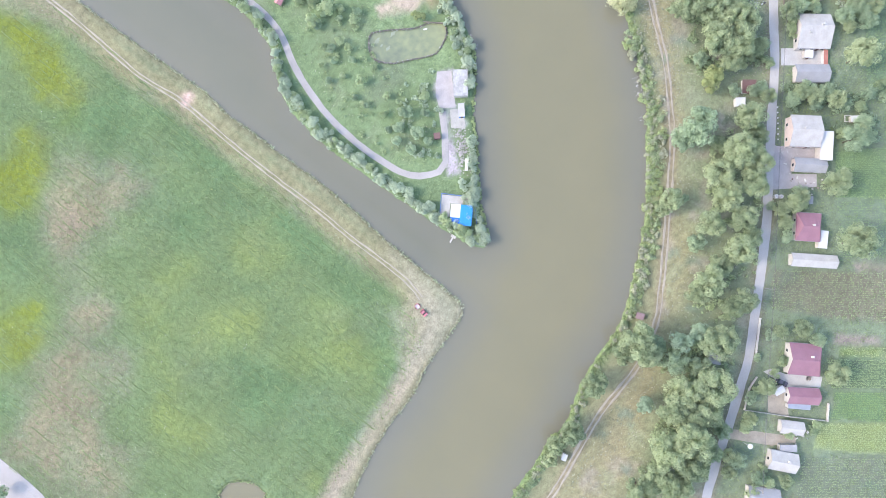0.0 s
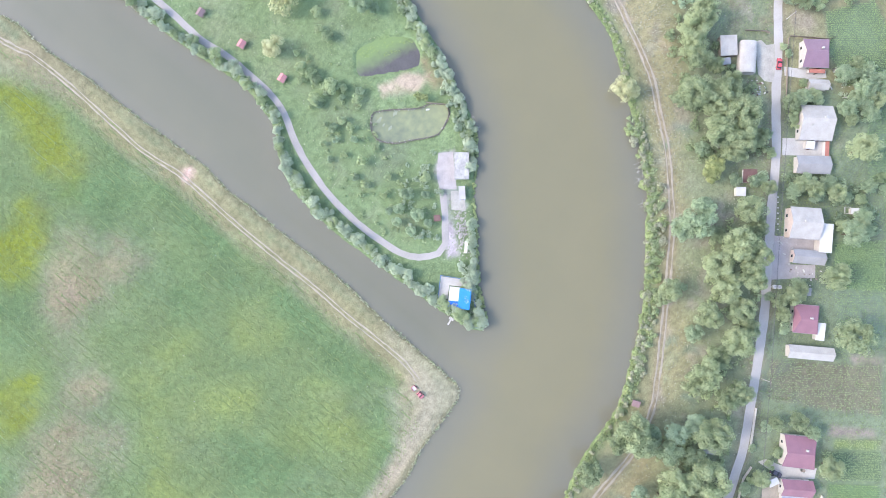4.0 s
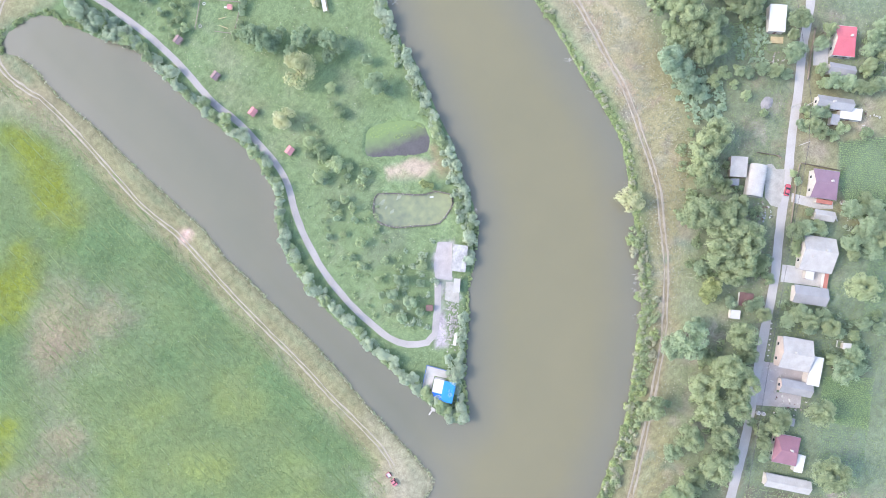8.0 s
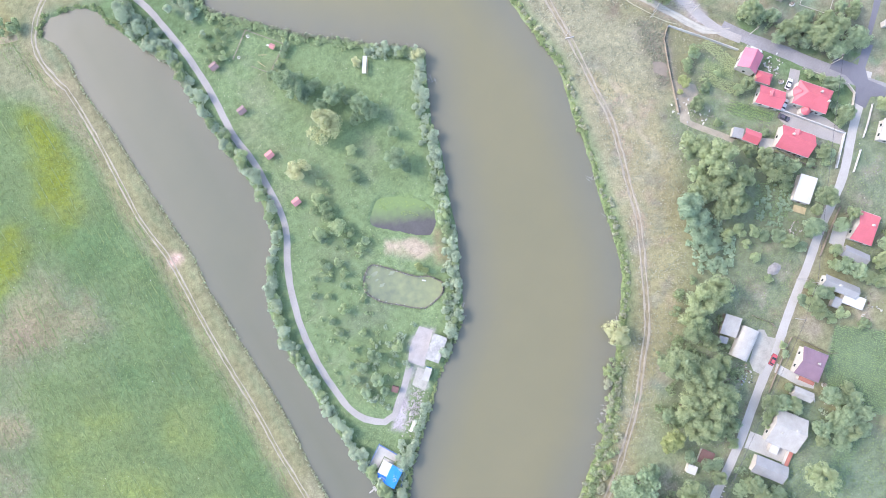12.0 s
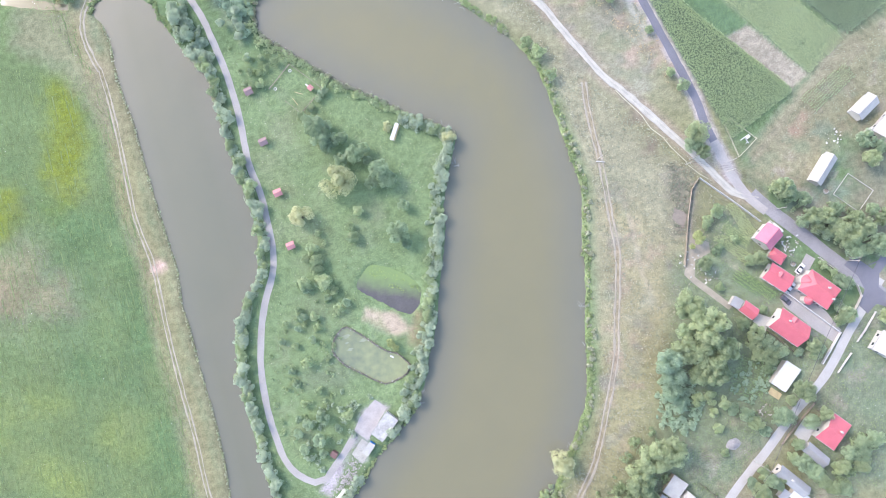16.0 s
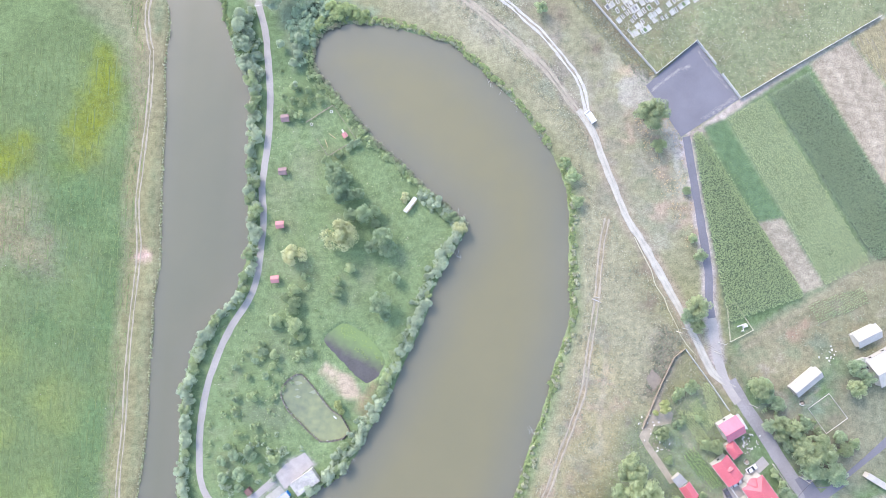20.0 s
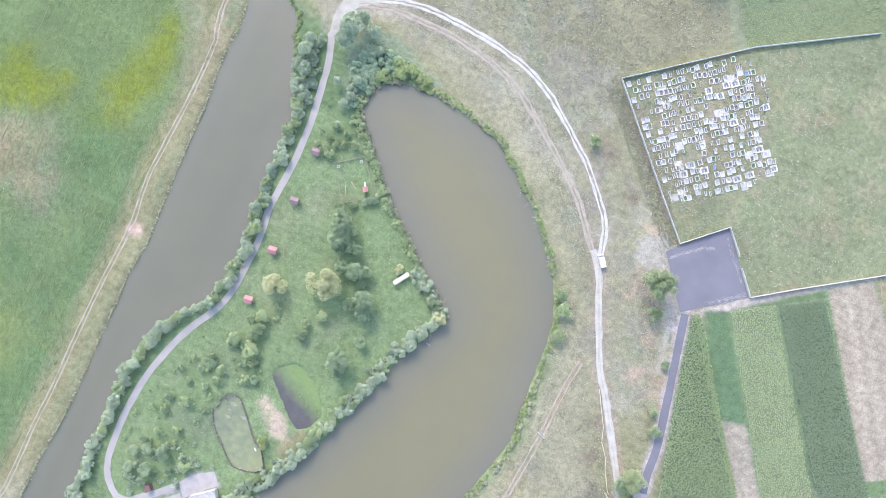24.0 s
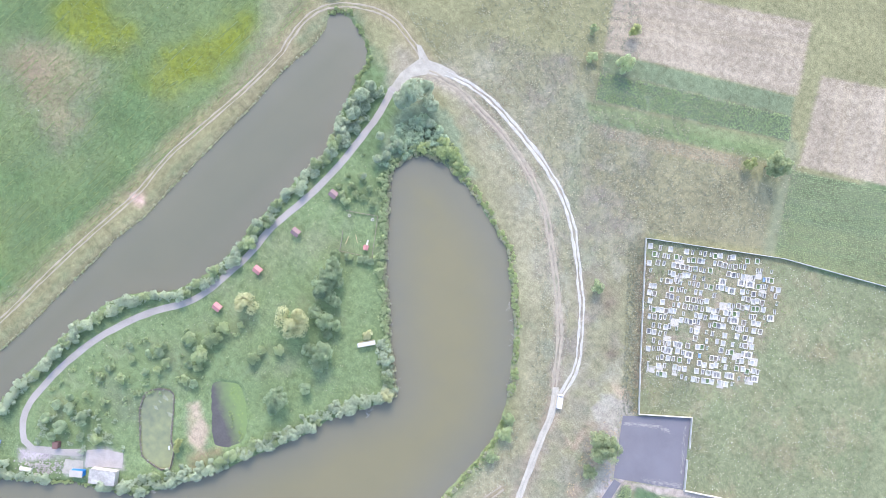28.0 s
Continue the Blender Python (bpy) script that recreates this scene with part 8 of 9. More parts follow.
# ---- vehicles ----
def car(label, x, y, a, paint, name="car", length=4.3, van=False, category="car"):
    top = tagged(empty(name, x, y, 0.09, a), label, category)
    w = 1.75 if not van else 2.0
    side = [(-0.5, 0.35), (-0.5, 0.78), (-0.46, 0.88), (-0.2, 0.93), (0.22, 0.93), (0.46, 0.82), (0.5, 0.62), (0.5, 0.35)]
    roof = [(-0.42, 0.9), (-0.33, 1.40), (0.02, 1.43), (0.22, 0.92)] if not van else [(-0.49, 0.9), (-0.48, 2.1), (0.22, 2.1), (0.36, 1.2), (0.38, 0.9)]

    def slab(profile, width, taper):
        bm = bmesh.new()
        l = [bm.verts.new((px * length, -width / 2 * (taper if pz > 1.2 else 1), pz)) for px, pz in profile]
        r = [bm.verts.new((px * length, width / 2 * (taper if pz > 1.2 else 1), pz)) for px, pz in profile]
        bm.faces.new(l)
        bm.faces.new(r[::-1])
        n = len(profile)
        for i in range(n):
            bm.faces.new((l[i], r[i], r[(i + 1) % n], l[(i + 1) % n]))
        bmesh.ops.recalc_face_normals(bm, faces=bm.faces)
        bmesh.ops.bevel(bm, geom=list(bm.edges), offset=0.05, segments=2, affect="EDGES")
        return bm
    body = part("body", slab(side, w, 1), paint, top)
    if van:
        part("cargo_box", slab(roof, w * 0.98, 0.96), paint, top)
        part("windscreen", box(0.375 * length, 0, 1.25, 0.08, w * 0.82, 0.7), GLASS, top, "dark windscreen")
    else:
        part("cabin", slab(roof, w * 0.92, 0.8), GLASS, top, "dark glass cabin")
        part("roof", box(-0.155 * length, 0, 1.41, 0.33 * length, w * 0.72, 0.05, bevel=0.02), paint, top)
    part("bumper", box(0.5 * length, 0, 0.35, 0.12, w * 0.95, 0.2, bevel=0.03), CARDARK, body)
    part("bumper", box(-0.5 * length, 0, 0.35, 0.12, w * 0.95, 0.2, bevel=0.03), CARDARK, body)
    for s in (-1, 1):
        part("headlight", box(0.49 * length, s * w * 0.36, 0.62, 0.1, 0.3, 0.14, bevel=0.02), WHITE, body, "clear headlight")
        part("tail_light", box(-0.49 * length, s * w * 0.36, 0.62, 0.1, 0.3, 0.14, bevel=0.02), CARRED, body, "red tail light")
        part("mirror", box(0.16 * length, s * (w / 2 + 0.08), 0.9, 0.12, 0.18, 0.12, bevel=0.02), paint, top)
        for f in (-0.31, 0.31):
            tb = bmesh.new()
            bmesh.ops.create_cone(tb, cap_ends=True, segments=14, radius1=0.32, radius2=0.32, depth=0.2, matrix=pose(f * length, s * (w / 2 - 0.08), 0.24, 90))
            wheel = part("wheel", tb, RUBBER, top)
            rb = bmesh.new()
            bmesh.ops.create_cone(rb, cap_ends=True, segments=10, radius1=0.18, radius2=0.18, depth=0.03, matrix=pose(f * length, s * (w / 2 + 0.03), 0.24, 90))
            part("rim", rb, METAL, wheel)
    return top


def heading_of(p):
    (ax, ay), (bx, by) = p
    return (ax + bx) / 2, (ay + by) / 2, math.degrees(math.atan2(by - ay, bx - ax))


x, y, a = heading_of([(-19.7, 3.7), (-20.2, 0.6)])
car("small faded red vehicle parked on the dry spit", x, y - 0.6, a, FADEDRED, length=2.6)
trailer = tagged(empty("trailer", *[(-19.7, 4.0)][0], 0, a), "small red open trailer with a pale load", "trailer")
for s in (-1, 1):
    part("side", box(-0.9, s * 0.75, 0.45, 1.7, 0.2, 0.4), FADEDRED, trailer)
    part("wheel", tube(0.28, 0.28, 0.1, 0.3, 10, x=-0.9, y=s * 0.95), RUBBER, trailer)
part("end", box(-1.75, 0, 0.45, 0.2, 1.6, 0.4), FADEDRED, trailer)
part("bed", box(-0.9, 0, 0.4, 1.6, 1.28, 0.08), WHITE, trailer, "pale load bed")
x, y, a = heading_of([(156.9, -25.5), (160.0, -23.6)])
car("red car parked on the village street", x, y, a, CARRED, length=4.3)
x, y, a = heading_of([(216.0, 57.3), (219.2, 59.6)])
car("white car parked in a paved yard", x, y, a, CARWHITE)
x, y, a = heading_of([(210.6, 51.8), (213.9, 53.9)])
car("white car beside a red-roofed outbuilding", x, y, a, CARWHITE)
x, y, a = heading_of([(208.5, 50.1), (210.3, 47.4)])
car("dark car beside a long white wall", x, y, a, CARDARK)
x, y, a = heading_of([(152.9, 182.2), (150.5, 185.4)])
car("white van parked at a road fork", x, y, a, CARWHITE, "van", 5.2, True, "van")
x, y, a = heading_of([(39.4, -113.7), (40.2, -117.7)])
car("dark car in front of a shed", x, y, a, CARDARK)


# ---- poles, tanks and yard clutter ----
def pole(x, y, label="grey concrete utility pole with crossarm", a=40):
    top = tagged(empty("utility_pole", x, y, 0, a), label, "utility pole", "utility poles")
    part("shaft", tube(0.16, 0.1, -0.3, 7.2, 8), CONCRETE, top)
    part("crossarm", box(0, 0, 6.6, 1.6, 0.12, 0.12), WOOD, top)
    for i in (-0.7, 0, 0.7):
        part("insulator", tube(0.05, 0.05, 6.7, 6.9, 6, x=i), WHITE, top)


railing("thin yellow gas pipe along the lake road", [(170.5, 140.3), (173.0, 135.8), (177.4, 128.4), (179.2, 123.0), (182.7, 118.5), (184.3, 114.6), (188.6, 107.2), (188.4, 106.6), (191.8, 101.9), (194.5, 99.1)], 0.7, PIPE, 4.0, "gas_pipe", 1, 0.24)
POLES = [(63.4, -91.1), (173.7, -16.3), (184.5, -7.2), (236.3, 57.5), (187.9, 106.5), (202.1, 100.0), (215.8, 81.8), (235.4, 56.6), (4.2, -130.3), (181.9, -4.3), (157.6, 117.2), (190.0, 107.9), (203.5, 103.4)]
for x, y in POLES:
    pole(x, y)
wires = bpy.data.curves.new("wires", "CURVE")
wires.dimensions, wires.bevel_depth = "3D", 0.02
for a, b in zip((8, 0, 1, 2, 4, 5, 6), (0, 1, 2, 3, 5, 6, 7)):
    (ax, ay), (bx, by) = POLES[a], POLES[b]
    for off in (-0.7, 0, 0.7):
        sp = wires.splines.new("POLY")
        sp.points.add(8)
        for i in range(9):
            t = i / 8
            sp.points[i].co = (ax + (bx - ax) * t + off * 0.7, ay + (by - ay) * t + off * 0.7, 6.9 - 2.4 * t * (1 - t), 1)
wo = new("power_lines", wires)
wires.materials.append(CARDARK)
tagged(wo, "thin dark power lines between the poles", "cable", kind="structure")


def clutter(label, spot, n, spread, palette, name="junk_pile", tall=0.6, long=2.0):
    """A pile of boards, sheets and boxes, each piece a part."""
    x, y = spot
    top = tagged(empty(name, x, y), label, "junk")
    for i in range(n):
        s = random.uniform(0.15, 0.6)
        o = part(random.choice(("board", "sheet", "crate")), box(0, 0, 0, s * random.uniform(0.8, long), s * 0.7, random.uniform(0.08, tall)), random.choice(palette), top)
        o.matrix_basis = pose(random.gauss(0, spread), random.gauss(0, spread), random.uniform(0, 0.2), random.uniform(-6, 6), random.uniform(-6, 6), random.uniform(0, 180))


LITTER = [STONE, WOOD, DRIFT, CONCRETE, BROWN]
clutter("building rubble and boards in a dusty yard", [(102.7, -79.3)][0], 26, 2.6, LITTER)
clutter("scattered bricks beside a street gate", [(107.1, -66.2)][0], 18, 1.8, [STONE, CONCRETE])
clutter("old crates and scrap beside a barn", [(147.4, -22.6)][0], 22, 2.2, LITTER)
clutter("scrap metal and boards under trees", [(146.6, -25.8)][0], 14, 1.6, [WHITE, METAL, CARDARK])
clutter("boards leaning in a grassy yard", [(164.1, -47.3)][0], 9, 2.6, [STONE, WHITE], long=3.5, tall=0.2)
clutter("heap of weathered split firewood", [(190.2, 11.6)][0], 30, 1.5, [DRIFT, WOOD], "firewood_heap")
clutter("odds and ends in a back yard", [(198.9, -26.0)][0], 20, 3.0, LITTER)
clutter("household things outside a villa", [(216.0, 67.2)][0], 22, 2.0, LITTER)
clutter("bricks and boards beside a garage", [(217.2, 67.3)][0], 22, 2.2, [STONE, CONCRETE, WHITE])
clutter("scattered white stones in a garden", [(245.0, 102.1)][0], 4, 1.4, [WHITE, STONE])
clutter("dark junk beside a white shed", [(38.6, -115.6)][0], 16, 1.6, [CARDARK, BROWN, METAL])
clutter("pale rubble beside a barn drive", [(29.6, -133.2)][0], 12, 2.4, [STONE, CONCRETE])
clutter("garden junk behind a terrace", [(243.9, 101.0)][0], 12, 1.6, [STONE, WHITE])
clutter("stones along a dry garden path", [(180.5, 69.7)][0], 26, 2.6, [STONE, CONCRETE])
clutter("stone edging in a dry garden", [(183.4, 64.1)][0], 16, 2.0, [STONE, WOOD])
pl = tagged(empty("plank_stack", *[(196.2, 16.9)][0], 0, -48), "stacked fresh yellow planks beside a barn", "planks")
for i in range(10):
    part("plank", box(0, (i % 5) * 0.5 - 1.0, 0.16 * (i // 5) + 0.1, 4.6, 0.46, 0.14), PLANK, pl)
for x, y in [(92.5, -73.8), (93.5, -75.2)]:
    tk = tagged(empty("water_tank", x, y), "round white water tank", "water tank", "water tanks")
    part("drum", tube(0.75, 0.75, 0, 1.3, 18), WHITE, tk)
    part("lid", tube(0.35, 0.3, 1.3, 1.4, 14), METAL, tk)
for x, y in [(46.9, -122.7), (169.5, -42.0), (215.8, 60.7), (234.8, 83.3)]:
    wl = tagged(empty("well", x, y), "round white concrete well ring", "well", "wells")
    bm = bmesh.new()
    for i in range(24):
        a0 = i * math.pi / 8
        box(0.8 * math.cos(a0), 0.8 * math.sin(a0), 0, 0.16, 0.34, 0.8, bm, math.degrees(a0))
    part("ring", bm, WHITE, wl)
    part("cover", tube(0.62, 0.62, 0.6, 0.68, 16), WOOD, wl)
mx, my = [(14.2, -117.8)][0]
mast = tagged(empty("lamp_mast", mx, my), "tall white mast with a round head", "mast")
part("shaft", tube(0.09, 0.07, 0, 6.0, 8), WHITE, mast)
part("dish", tube(0.9, 0.9, 6.0, 6.12, 18), WHITE, mast)
hx, hy = [(212.6, 110.3)][0]
pump = tagged(empty("pump", hx, hy, 0, 20), "white painted pump with pipe arms in a fenced plot", "pump")
part("body", box(0, 0, 0, 1.6, 1.2, 1.3, bevel=0.1), WHITE, pump)
part("arm", box(-1.6, 0.5, 0.8, 2.6, 0.35, 0.3, bevel=0.05), WHITE, pump)
part("fork", box(-0.9, -1.2, 0.5, 0.3, 1.6, 0.25, bevel=0.05), WHITE, pump)
part("fork", box(-1.4, -1.6, 0.5, 0.9, 0.25, 0.25, bevel=0.05), WHITE, pump)
shed("small white garden hut under trees", (111.9, -42.5, 3.5, 3.2, -51), 2.0, WHITE, PLASTER, 0.3, "hut", "hut")
shed("roofless brown shed with white walls", (118.7, -41.7, 5.0, 5.0, -53), 1.5, BROWN, WHITE, 0.1)
shed("weathered grey hen house beside a tree", (31.7, -91.2, 4.6, 4.0, -60), 2.0, GREY_ROOF, WOOD, 0.3)
shed("small brown hut on the river bank", (27.5, -61.0, 2.9, 2.3, -67), 1.8, BROWNROOF, WOOD, 0.2, "hut", "hut")
shed("small white shed in a walled yard", (36.7, -116.1, 3.8, 2.5, -23), 2.1, WHITE, PLASTER, 0.3)
shed("small grey hut with a chimney box", (98.2, -83.6, 2.5, 2.9, -53), 2.0, GREY_ROOF, WOOD, 0.3)
shed("white bus stop shelter by the water", (-29.6, -70.3, 1.8, 2.5, -74), 2.0, WHITE, PLASTER, 0.2, "hut", "hut")
shed("white porch canopy of a large house", (141.0, -51.4, 3.0, 2.9, -55), 2.3, WHITE, PLASTER, 0.15, "porch", "porch")
shed("red awning beside a paved yard", (143.6, -57.1, 1.4, 5.8, -54), 2.1, BRICKRED, WHITE, 0.1, "awning", "awning")
shed("clear sheet canopy behind a maroon roof", (36.4, -124.9, 7.9, 1.8, -57), 2.2, METAL, WHITE, 0.1, "canopy", "canopy")
shed("reddish porch behind a plum-roofed house", (164.1, -36.6, 5.8, 1.5, -55), 2.1, BRICKRED, PLASTER, 0.1, "porch", "porch")
shed("dim grey garage at the field road", (262.2, 57.4, 8.7, 2.2, -28), 2.5, PALE_ROOF, PLASTER, 0.2, "garage", "garage")
shed("small white shed behind a barn", (255.4, 100.2, 3.2, 2.2, 26), 2.0, WHITE, PLASTER, 0.2)


def barrel_barn(label, spec, height):
    x, y, Wd, L, a = spec
    a += 90
    top = tagged(empty("barn", x, y, 0, a), label, "barn")
    part("wall", box(0, 0, -0.1, L - 0.2, Wd - 0.3, height), PLASTER, top)
    bm = bmesh.new()
    n = 10
    rows_ = []
    for i in range(n + 1):
        t = math.pi * i / n
        rows_.append([bm.verts.new((s * L / 2, -Wd / 2 * math.cos(t), height + Wd * 0.22 * math.sin(t))) for s in (-1, 1)])
    for p, q in zip(rows_, rows_[1:]):
        bm.faces.new((p[0], p[1], q[1], q[0]))
    bm.faces.new([p[0] for p in rows_][::-1])
    bm.faces.new([p[1] for p in rows_])
    ro = part("roof", bm, PALE_ROOF, top, "white barrel-vaulted metal roof")
    for i in range(1, 9):
        b = bmesh.new()
        for k in range(n):
            t = math.pi * (k + 0.5) / n
            box(-L / 2 + i * L / 9, -Wd / 2 * math.cos(t), height + Wd * 0.22 * math.sin(t) - 0.02, 0.06, 0.2, 0.06, b)
        part("rib", b, WHITE, ro)
    part("door", box(L / 2 - 0.1, 0, 0, 0.1, 2.6, 2.3), WOOD, top)


barrel_barn("long white barn with a barrel roof at the street", (152.3, -13.7, 6.1, 11.8, -55), 2.6)


def turret(parent, x, y, z, r, h):
    t = part("turret", tube(r * 0.85, r * 0.85, 0, z, 8, x=x, y=y), PLASTER, parent, "white octagonal bay")
    part("turret_roof", tube(r, 0.02, z, z + h, 8, x=x, y=y), RED, t)


vl, vw = (220.3, 49.9, 12.8, 8.9, -51)[2:4]
turret(villa, -vl / 2 + 1.2, 0.0, 4.3, 2.5, 2.2)
turret(villa, -0.5, -vw / 2 - 0.6, 3.4, 1.9, 2.2)


def dormer(parent, x, y, z, w, d, side):
    """A small gabled dormer whose front faces side (+1 or -1) along y."""
    b = part("dormer", box(0, 0, 0, w * 0.85, d * 0.8, 1.2), WHITE, parent, "white boarded dormer")
    b.matrix_basis = pose(x, y, z)
    ro = part("dormer_roof", roof_mesh(d, w, 1.15, 0.7, 0.5, 0, 0, 0.08), RED, b)
    ro.matrix_basis = pose(0, 0, 0, 0, 0, 90)
    part("pane", box(0, side * d * 0.41, 0.3, w * 0.5, 0.06, 0.6), GLASS, b)


dl, dw = (206.6, 39.5, 12.5, 8.6, -51)[2:4]
dormer(dormered, -dl * 0.05, dw * 0.30, 3.9, 2.2, 2.4, 1)
ol, ow = (207.9, 57.8, 9.6, 6.8, -49)[2:4]
dormer(outbuilding, -ol * 0.05, ow * 0.12, 3.7, 1.5, 2.0, 1)
pw, pl_ = (208.3, 73.1, 7.2, 7.5, -56)[2:4]
bal = part("balcony", box(pl_ / 2 + 0.5, 0, 2.6, 1.5, pw * 0.86, 0.2), WHITE, pink, "white plastered balcony")
part("balustrade", box(pl_ / 2 + 1.2, 0, 2.8, 0.12, pw * 0.86, 0.9), WHITE, bal)
part("awning", box(pl_ / 2 + 0.4, 0, 5.0, 1.2, pw * 0.6, 0.1), WHITE, pink)

gx, gy, gr = (176.6, 3.0, 2.7)
mound = bmesh.new()
rings = [[mound.verts.new((gx + gr * k / 6 * math.cos(q * 0.3491) * random.uniform(0.85, 1.15), gy + gr * k / 6 * 0.8 * math.sin(q * 0.3491) * random.uniform(0.85, 1.15), 0.75 * math.cos(k / 6 * 1.5708) + random.uniform(-0.06, 0.06))) for q in range(18)] for k in range(1, 7)]
tip = mound.verts.new((gx, gy, 0.8))
for q in range(18):
    mound.faces.new((tip, rings[0][q], rings[0][(q + 1) % 18]))
    for k in range(5):
        mound.faces.new((rings[k][q], rings[k + 1][q], rings[k + 1][(q + 1) % 18], rings[k][(q + 1) % 18]))
tagged(obj("gravel_mound", mound, ROADDUST), "low grey mound of gravel in a garden", "mound")
shed("small white hut in a back garden", (132.2, -79.0, 3.0, 2.3, -52), 1.6, WHITE, PLASTER, 0.15, "hut", "hut")
railing("low white frame beside a garden hut", [(131.6, -75.7), (132.8, -77.2), (130.9, -78.6), (129.8, -77.1), (131.6, -75.7)], 0.7, WHITE, 2.0)
for i in range(7):
    f0 = i / 6
    mp = obj("marker_post", box(0, 0, 0, 0.45, 0.45, 0.5, bevel=0.06), WHITE)
    mp.matrix_basis = pose(119.4 + (110.0 - 119.4) * f0, -54.7 + (-62.0 - -54.7) * f0, 0, 0, 0, 35)
    tagged(mp, "whitewashed kerb block beside the village street", "kerb block", "kerb blocks along the street")

# ---- driftwood ----
def driftwood(x, y, a, size=1.0, label="bleached dead branches at the water's edge"):
    top = tagged(empty("driftwood", x, y, -0.45, a), label, "driftwood", "driftwood along the banks")
    for i in range(6):
        o = part("branch", tube(0.06, 0.02, 0, 3.0 * size, 5), DRIFT, top)
        o.matrix_basis = pose(random.uniform(-1, 1), random.uniform(-1, 1), 0.1, random.uniform(70, 88), 0, random.uniform(0, 360))


for x, y in [(106.2, 2.7), (103.2, -0.4), (95.7, -9.7), (93.3, -11.8), (97.1, -8.1), (86.2, -18.2), (135.9, 51.3), (137.6, 66.3), (124.0, 21.1), (118.6, 17.5), (95.1, -9.3), (69.8, 214.8), (55.2, 214.6), (48.2, 209.8), (124.8, 186.7), (134.9, 175.5), (117.8, 194.8), (113.9, 195.6), (118.2, 192.4), (123.7, 187.6), (136.6, 173.8), (138.5, 65.7), (134.9, 51.6), (106.0, 129.5), (72.0, 51.0), (70.4, 47.0)]:
    driftwood(x, y, random.uniform(0, 360), random.uniform(0.35, 0.8))
for x, y in [(55.4, 187.3), (60.4, 182.2), (67.2, 175.4), (73.2, 169.1), (81.5, 162.6), (88.2, 156.6), (97.1, 150.0), (104.9, 143.5), (51.9, 190.7)]:
    driftwood(x, y, random.uniform(0, 360), random.uniform(0.5, 0.9), "pale bare branches over the lake bank")
lx, ly = [(156.5, 116.5)][0]
log = obj("log", tube(0.22, 0.16, 0, 3.4, 9), DRIFT)
log.matrix_basis = pose(lx, ly, 0.2, 88, 0, 70)
tagged(log, "bleached fallen log on the pasture", "log")

# ---- graves ----
(ox, oy), (ux, uy), (wx, wy) = [(130.5, 248.8), (171.1, 280.2), (176.2, 201.8)]
U = Vector((ux - ox, uy - oy)).normalized()
D = Vector((wx - ox, wy - oy)).normalized()
GRAVEYARD = np.array([(131.9, 248.4), (166.1, 275.0), (177.8, 274.5), (183.7, 267.0), (187.3, 254.1), (196.7, 243.5), (192.0, 232.0), (182.1, 225.7), (167.2, 212.6)])
turn = math.degrees(math.atan2(U.y, U.x))
EARTHBED = mat("dry grave soil", (0.235, 0.205, 0.165), 0.95, 0.3, 1, 8, 0.4)
BEDS = [EARTHBED, DARKSTONE, STONE, mat("planted grave bed", (0.14, 0.20, 0.09), 0.9, 0.3, 2, 9, 0.5), mat("blue painted grave", (0.25, 0.38, 0.55), 0.7, 0.15, per=0.5), mat("pale family plot", (0.41, 0.388, 0.35), 0.9, 0.2, 1, 6, 0.3)]


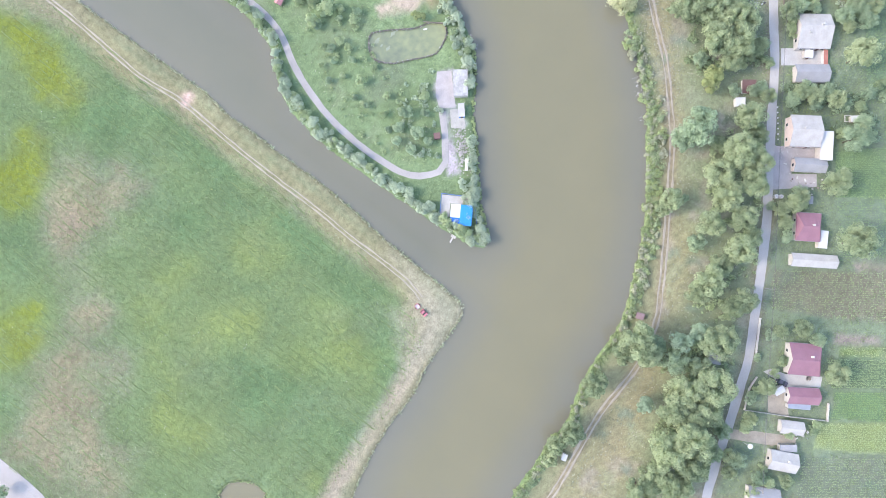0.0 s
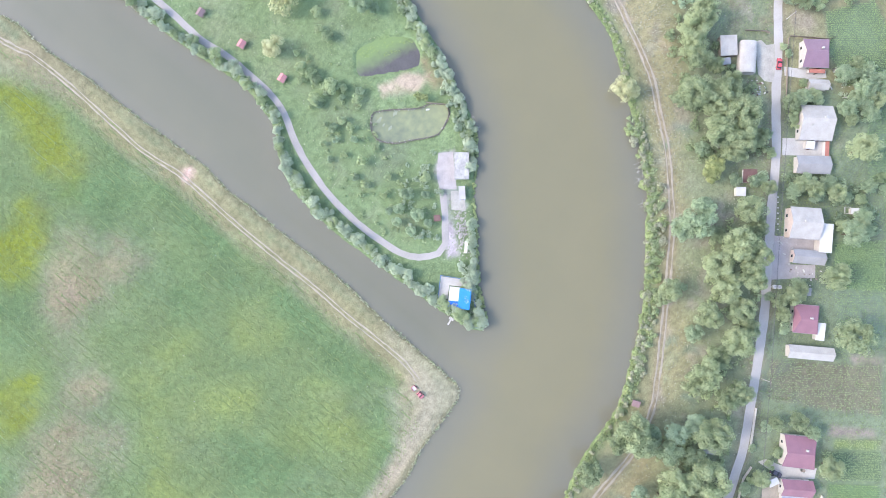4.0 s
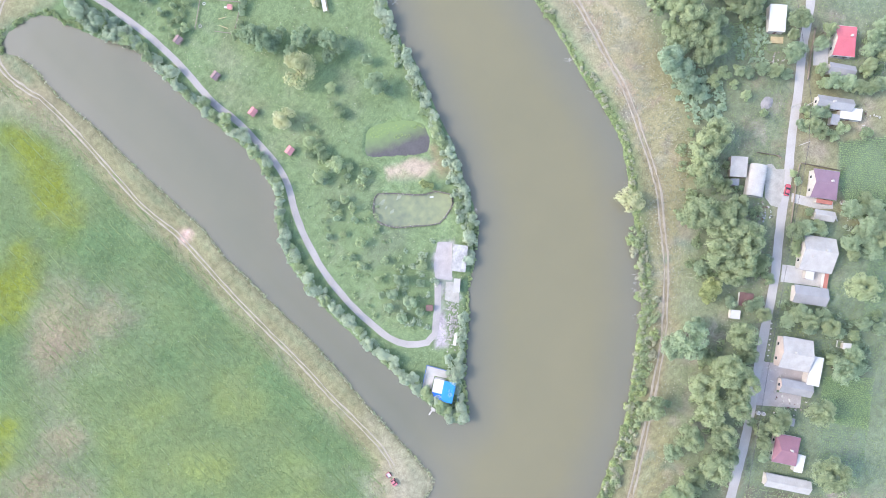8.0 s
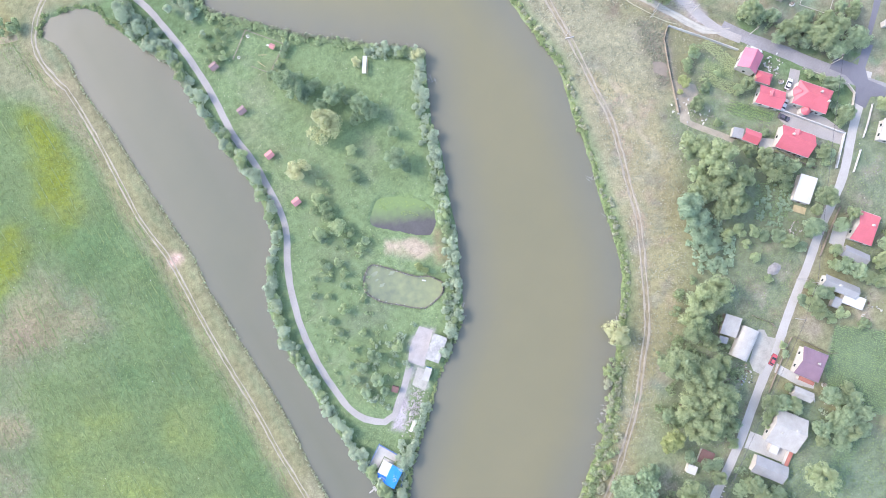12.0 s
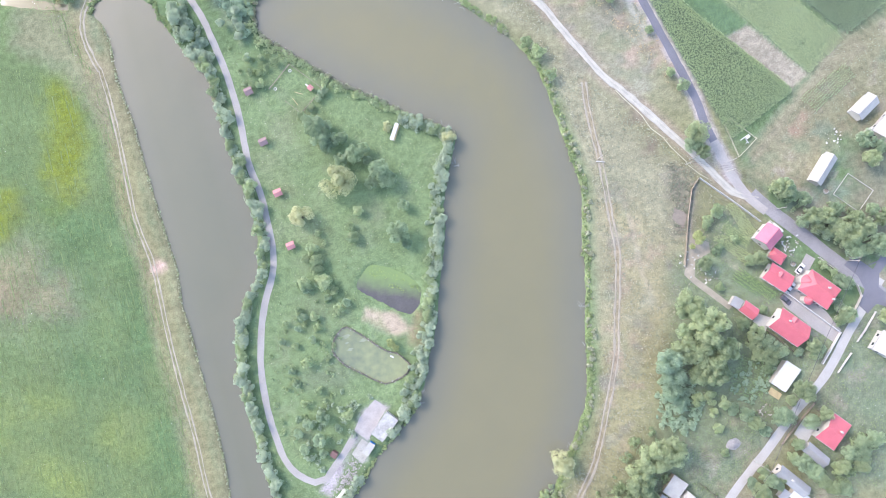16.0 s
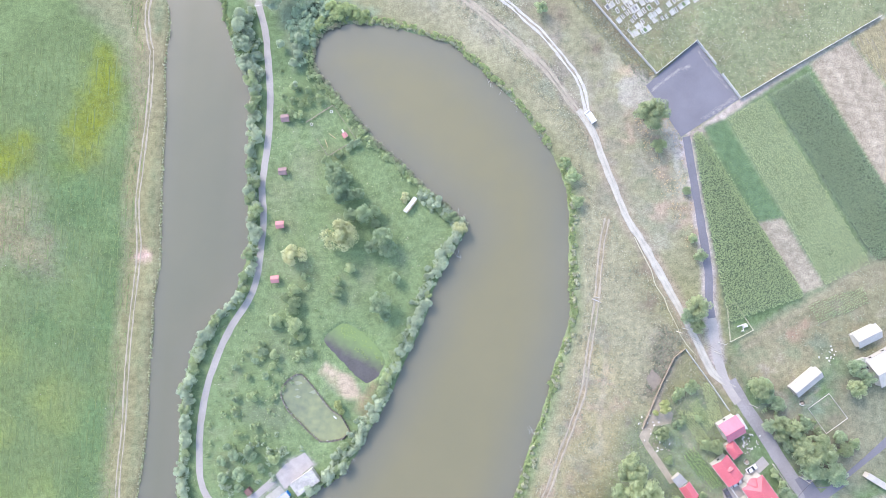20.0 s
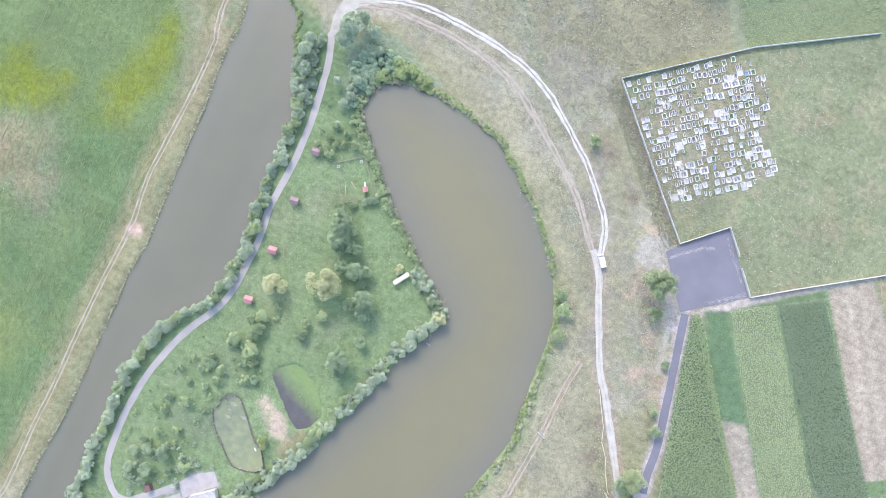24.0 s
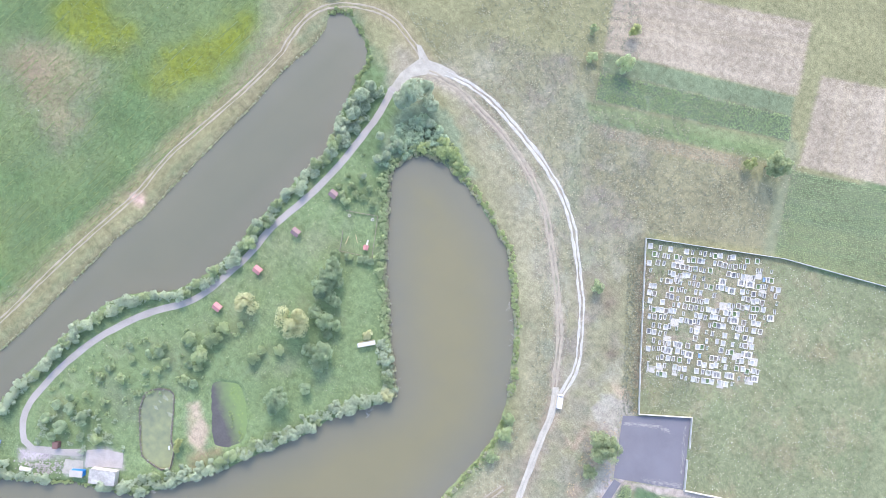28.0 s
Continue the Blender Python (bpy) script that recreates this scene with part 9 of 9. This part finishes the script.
def grave(kind):
    """kind: a bed's material; a kerb round a bed, a headstone and a small plinth."""
    w, l = random.choice(((0.9, 1.8), (1.1, 2.0), (1.7, 2.1), (0.8, 1.6)) if kind != 5 else ((2.6, 2.5), (3.2, 2.6)))
    top = tagged(empty("grave", 0, 0), "", "grave", "graves of the cemetery")
    kerb = STONE if kind != 4 else BEDS[4]
    t = 0.25 if kind != 5 else 0.5
    for s in (-1, 1):
        part("kerb", box(s * (w / 2 - t / 2), 0, 0, t, l, 0.28, bevel=0.02), kerb, top)
        part("kerb", box(0, s * (l / 2 - t / 2), 0, w - 2 * t - 0.01, t, 0.28, bevel=0.02), kerb, top)
    part("bed", box(0, 0, 0, w - 2 * t - 0.01, l - 2 * t - 0.01, 0.16), BEDS[kind], top)
    head = part("headstone", box(0, l / 2 - 0.14, 0.28, min(w * 0.7, 0.9), 0.16, random.uniform(0.8, 1.15), bevel=0.04), DARKSTONE if random.random() < 0.3 else STONE, top)
    part("plinth", box(0, l / 2 - 0.16, 0.2, min(w * 0.8, 1.0), 0.26, 0.16), CONCRETE, head)
    if kind == 5:
        for s in (-1, 1):
            part("slab", box(s * w * 0.18, -0.05, 0.16, w * 0.2, l * 0.5, 0.12, bevel=0.02), DARKSTONE, top, "dark polished slab")
    return top


GRAVE_LABELS = ["pale stone grave with a soil bed", "pale stone grave with a dark slab", "grave covered with a pale stone slab", "pale stone grave planted with greenery", "blue painted grave in the cemetery", "wide white family grave with two dark slabs"]
FORMS = [(k, grave(k)) for k in (0, 0, 0, 1, 1, 2, 2, 2, 3, 3, 4, 5, 5)]
used, count, k = set(), 0, 0
v = 2.6
while v < 56:
    u = 1.6 + random.uniform(0, 1)
    while u < 52:
        p = Vector((ox, oy)) + U * u + D * (v + random.uniform(-0.35, 0.35))
        dense = wobble(np.array([[p.x, p.y]]), 5.5, 0.4)[0]
        if count < 296 and inside(GRAVEYARD, np.array([[p.x, p.y]]))[0] and random.random() < 0.74 + 0.36 * dense:
            i = random.choices(range(len(FORMS)), [3, 3, 3, 2, 2, 3, 3, 3, 2, 2, 0.3, 0.6, 0.6])[0]
            k, form = FORMS[i]
            m = pose(p.x, p.y, 0.03, 0, 0, turn + random.gauss(0, 2.5))
            if i not in used:
                form.matrix_basis = m
                g = form
                used.add(i)
            else:
                g = copy_thing(form, m)
            tagged(g, GRAVE_LABELS[k], "grave", "graves of the cemetery")
            count += 1
        u += random.choice((1.35, 1.6, 1.9, 2.3)) + (1.7 if k == 5 else 0)
    v += random.uniform(2.7, 3.1)
for i, (k, form) in enumerate(FORMS):
    if i not in used:
        for ob in [*form.children_recursive, form]:
            bpy.data.objects.remove(ob)
brush("grave_plants", GRAVEYARD, "shrub", 0.09, 0.55, "small shrubs and flowers between the graves", 81, 90)
for i in range(20):
    while True:
        p = Vector((ox, oy)) + U * random.uniform(3, 50) + D * random.uniform(3, 54)
        if inside(GRAVEYARD, np.array([[p.x, p.y]]))[0]:
            break
    s = obj("grave_paving", box(0, 0, -0.05, random.uniform(2.0, 3.6), random.uniform(2.4, 3.0), 0.07), BEDS[5])
    s.matrix_basis = pose(p.x, p.y, 0.0015 * i, 0, 0, turn + random.gauss(0, 2))
    tagged(s, "pale paved slab under family graves", "paving", "paved grave plots")
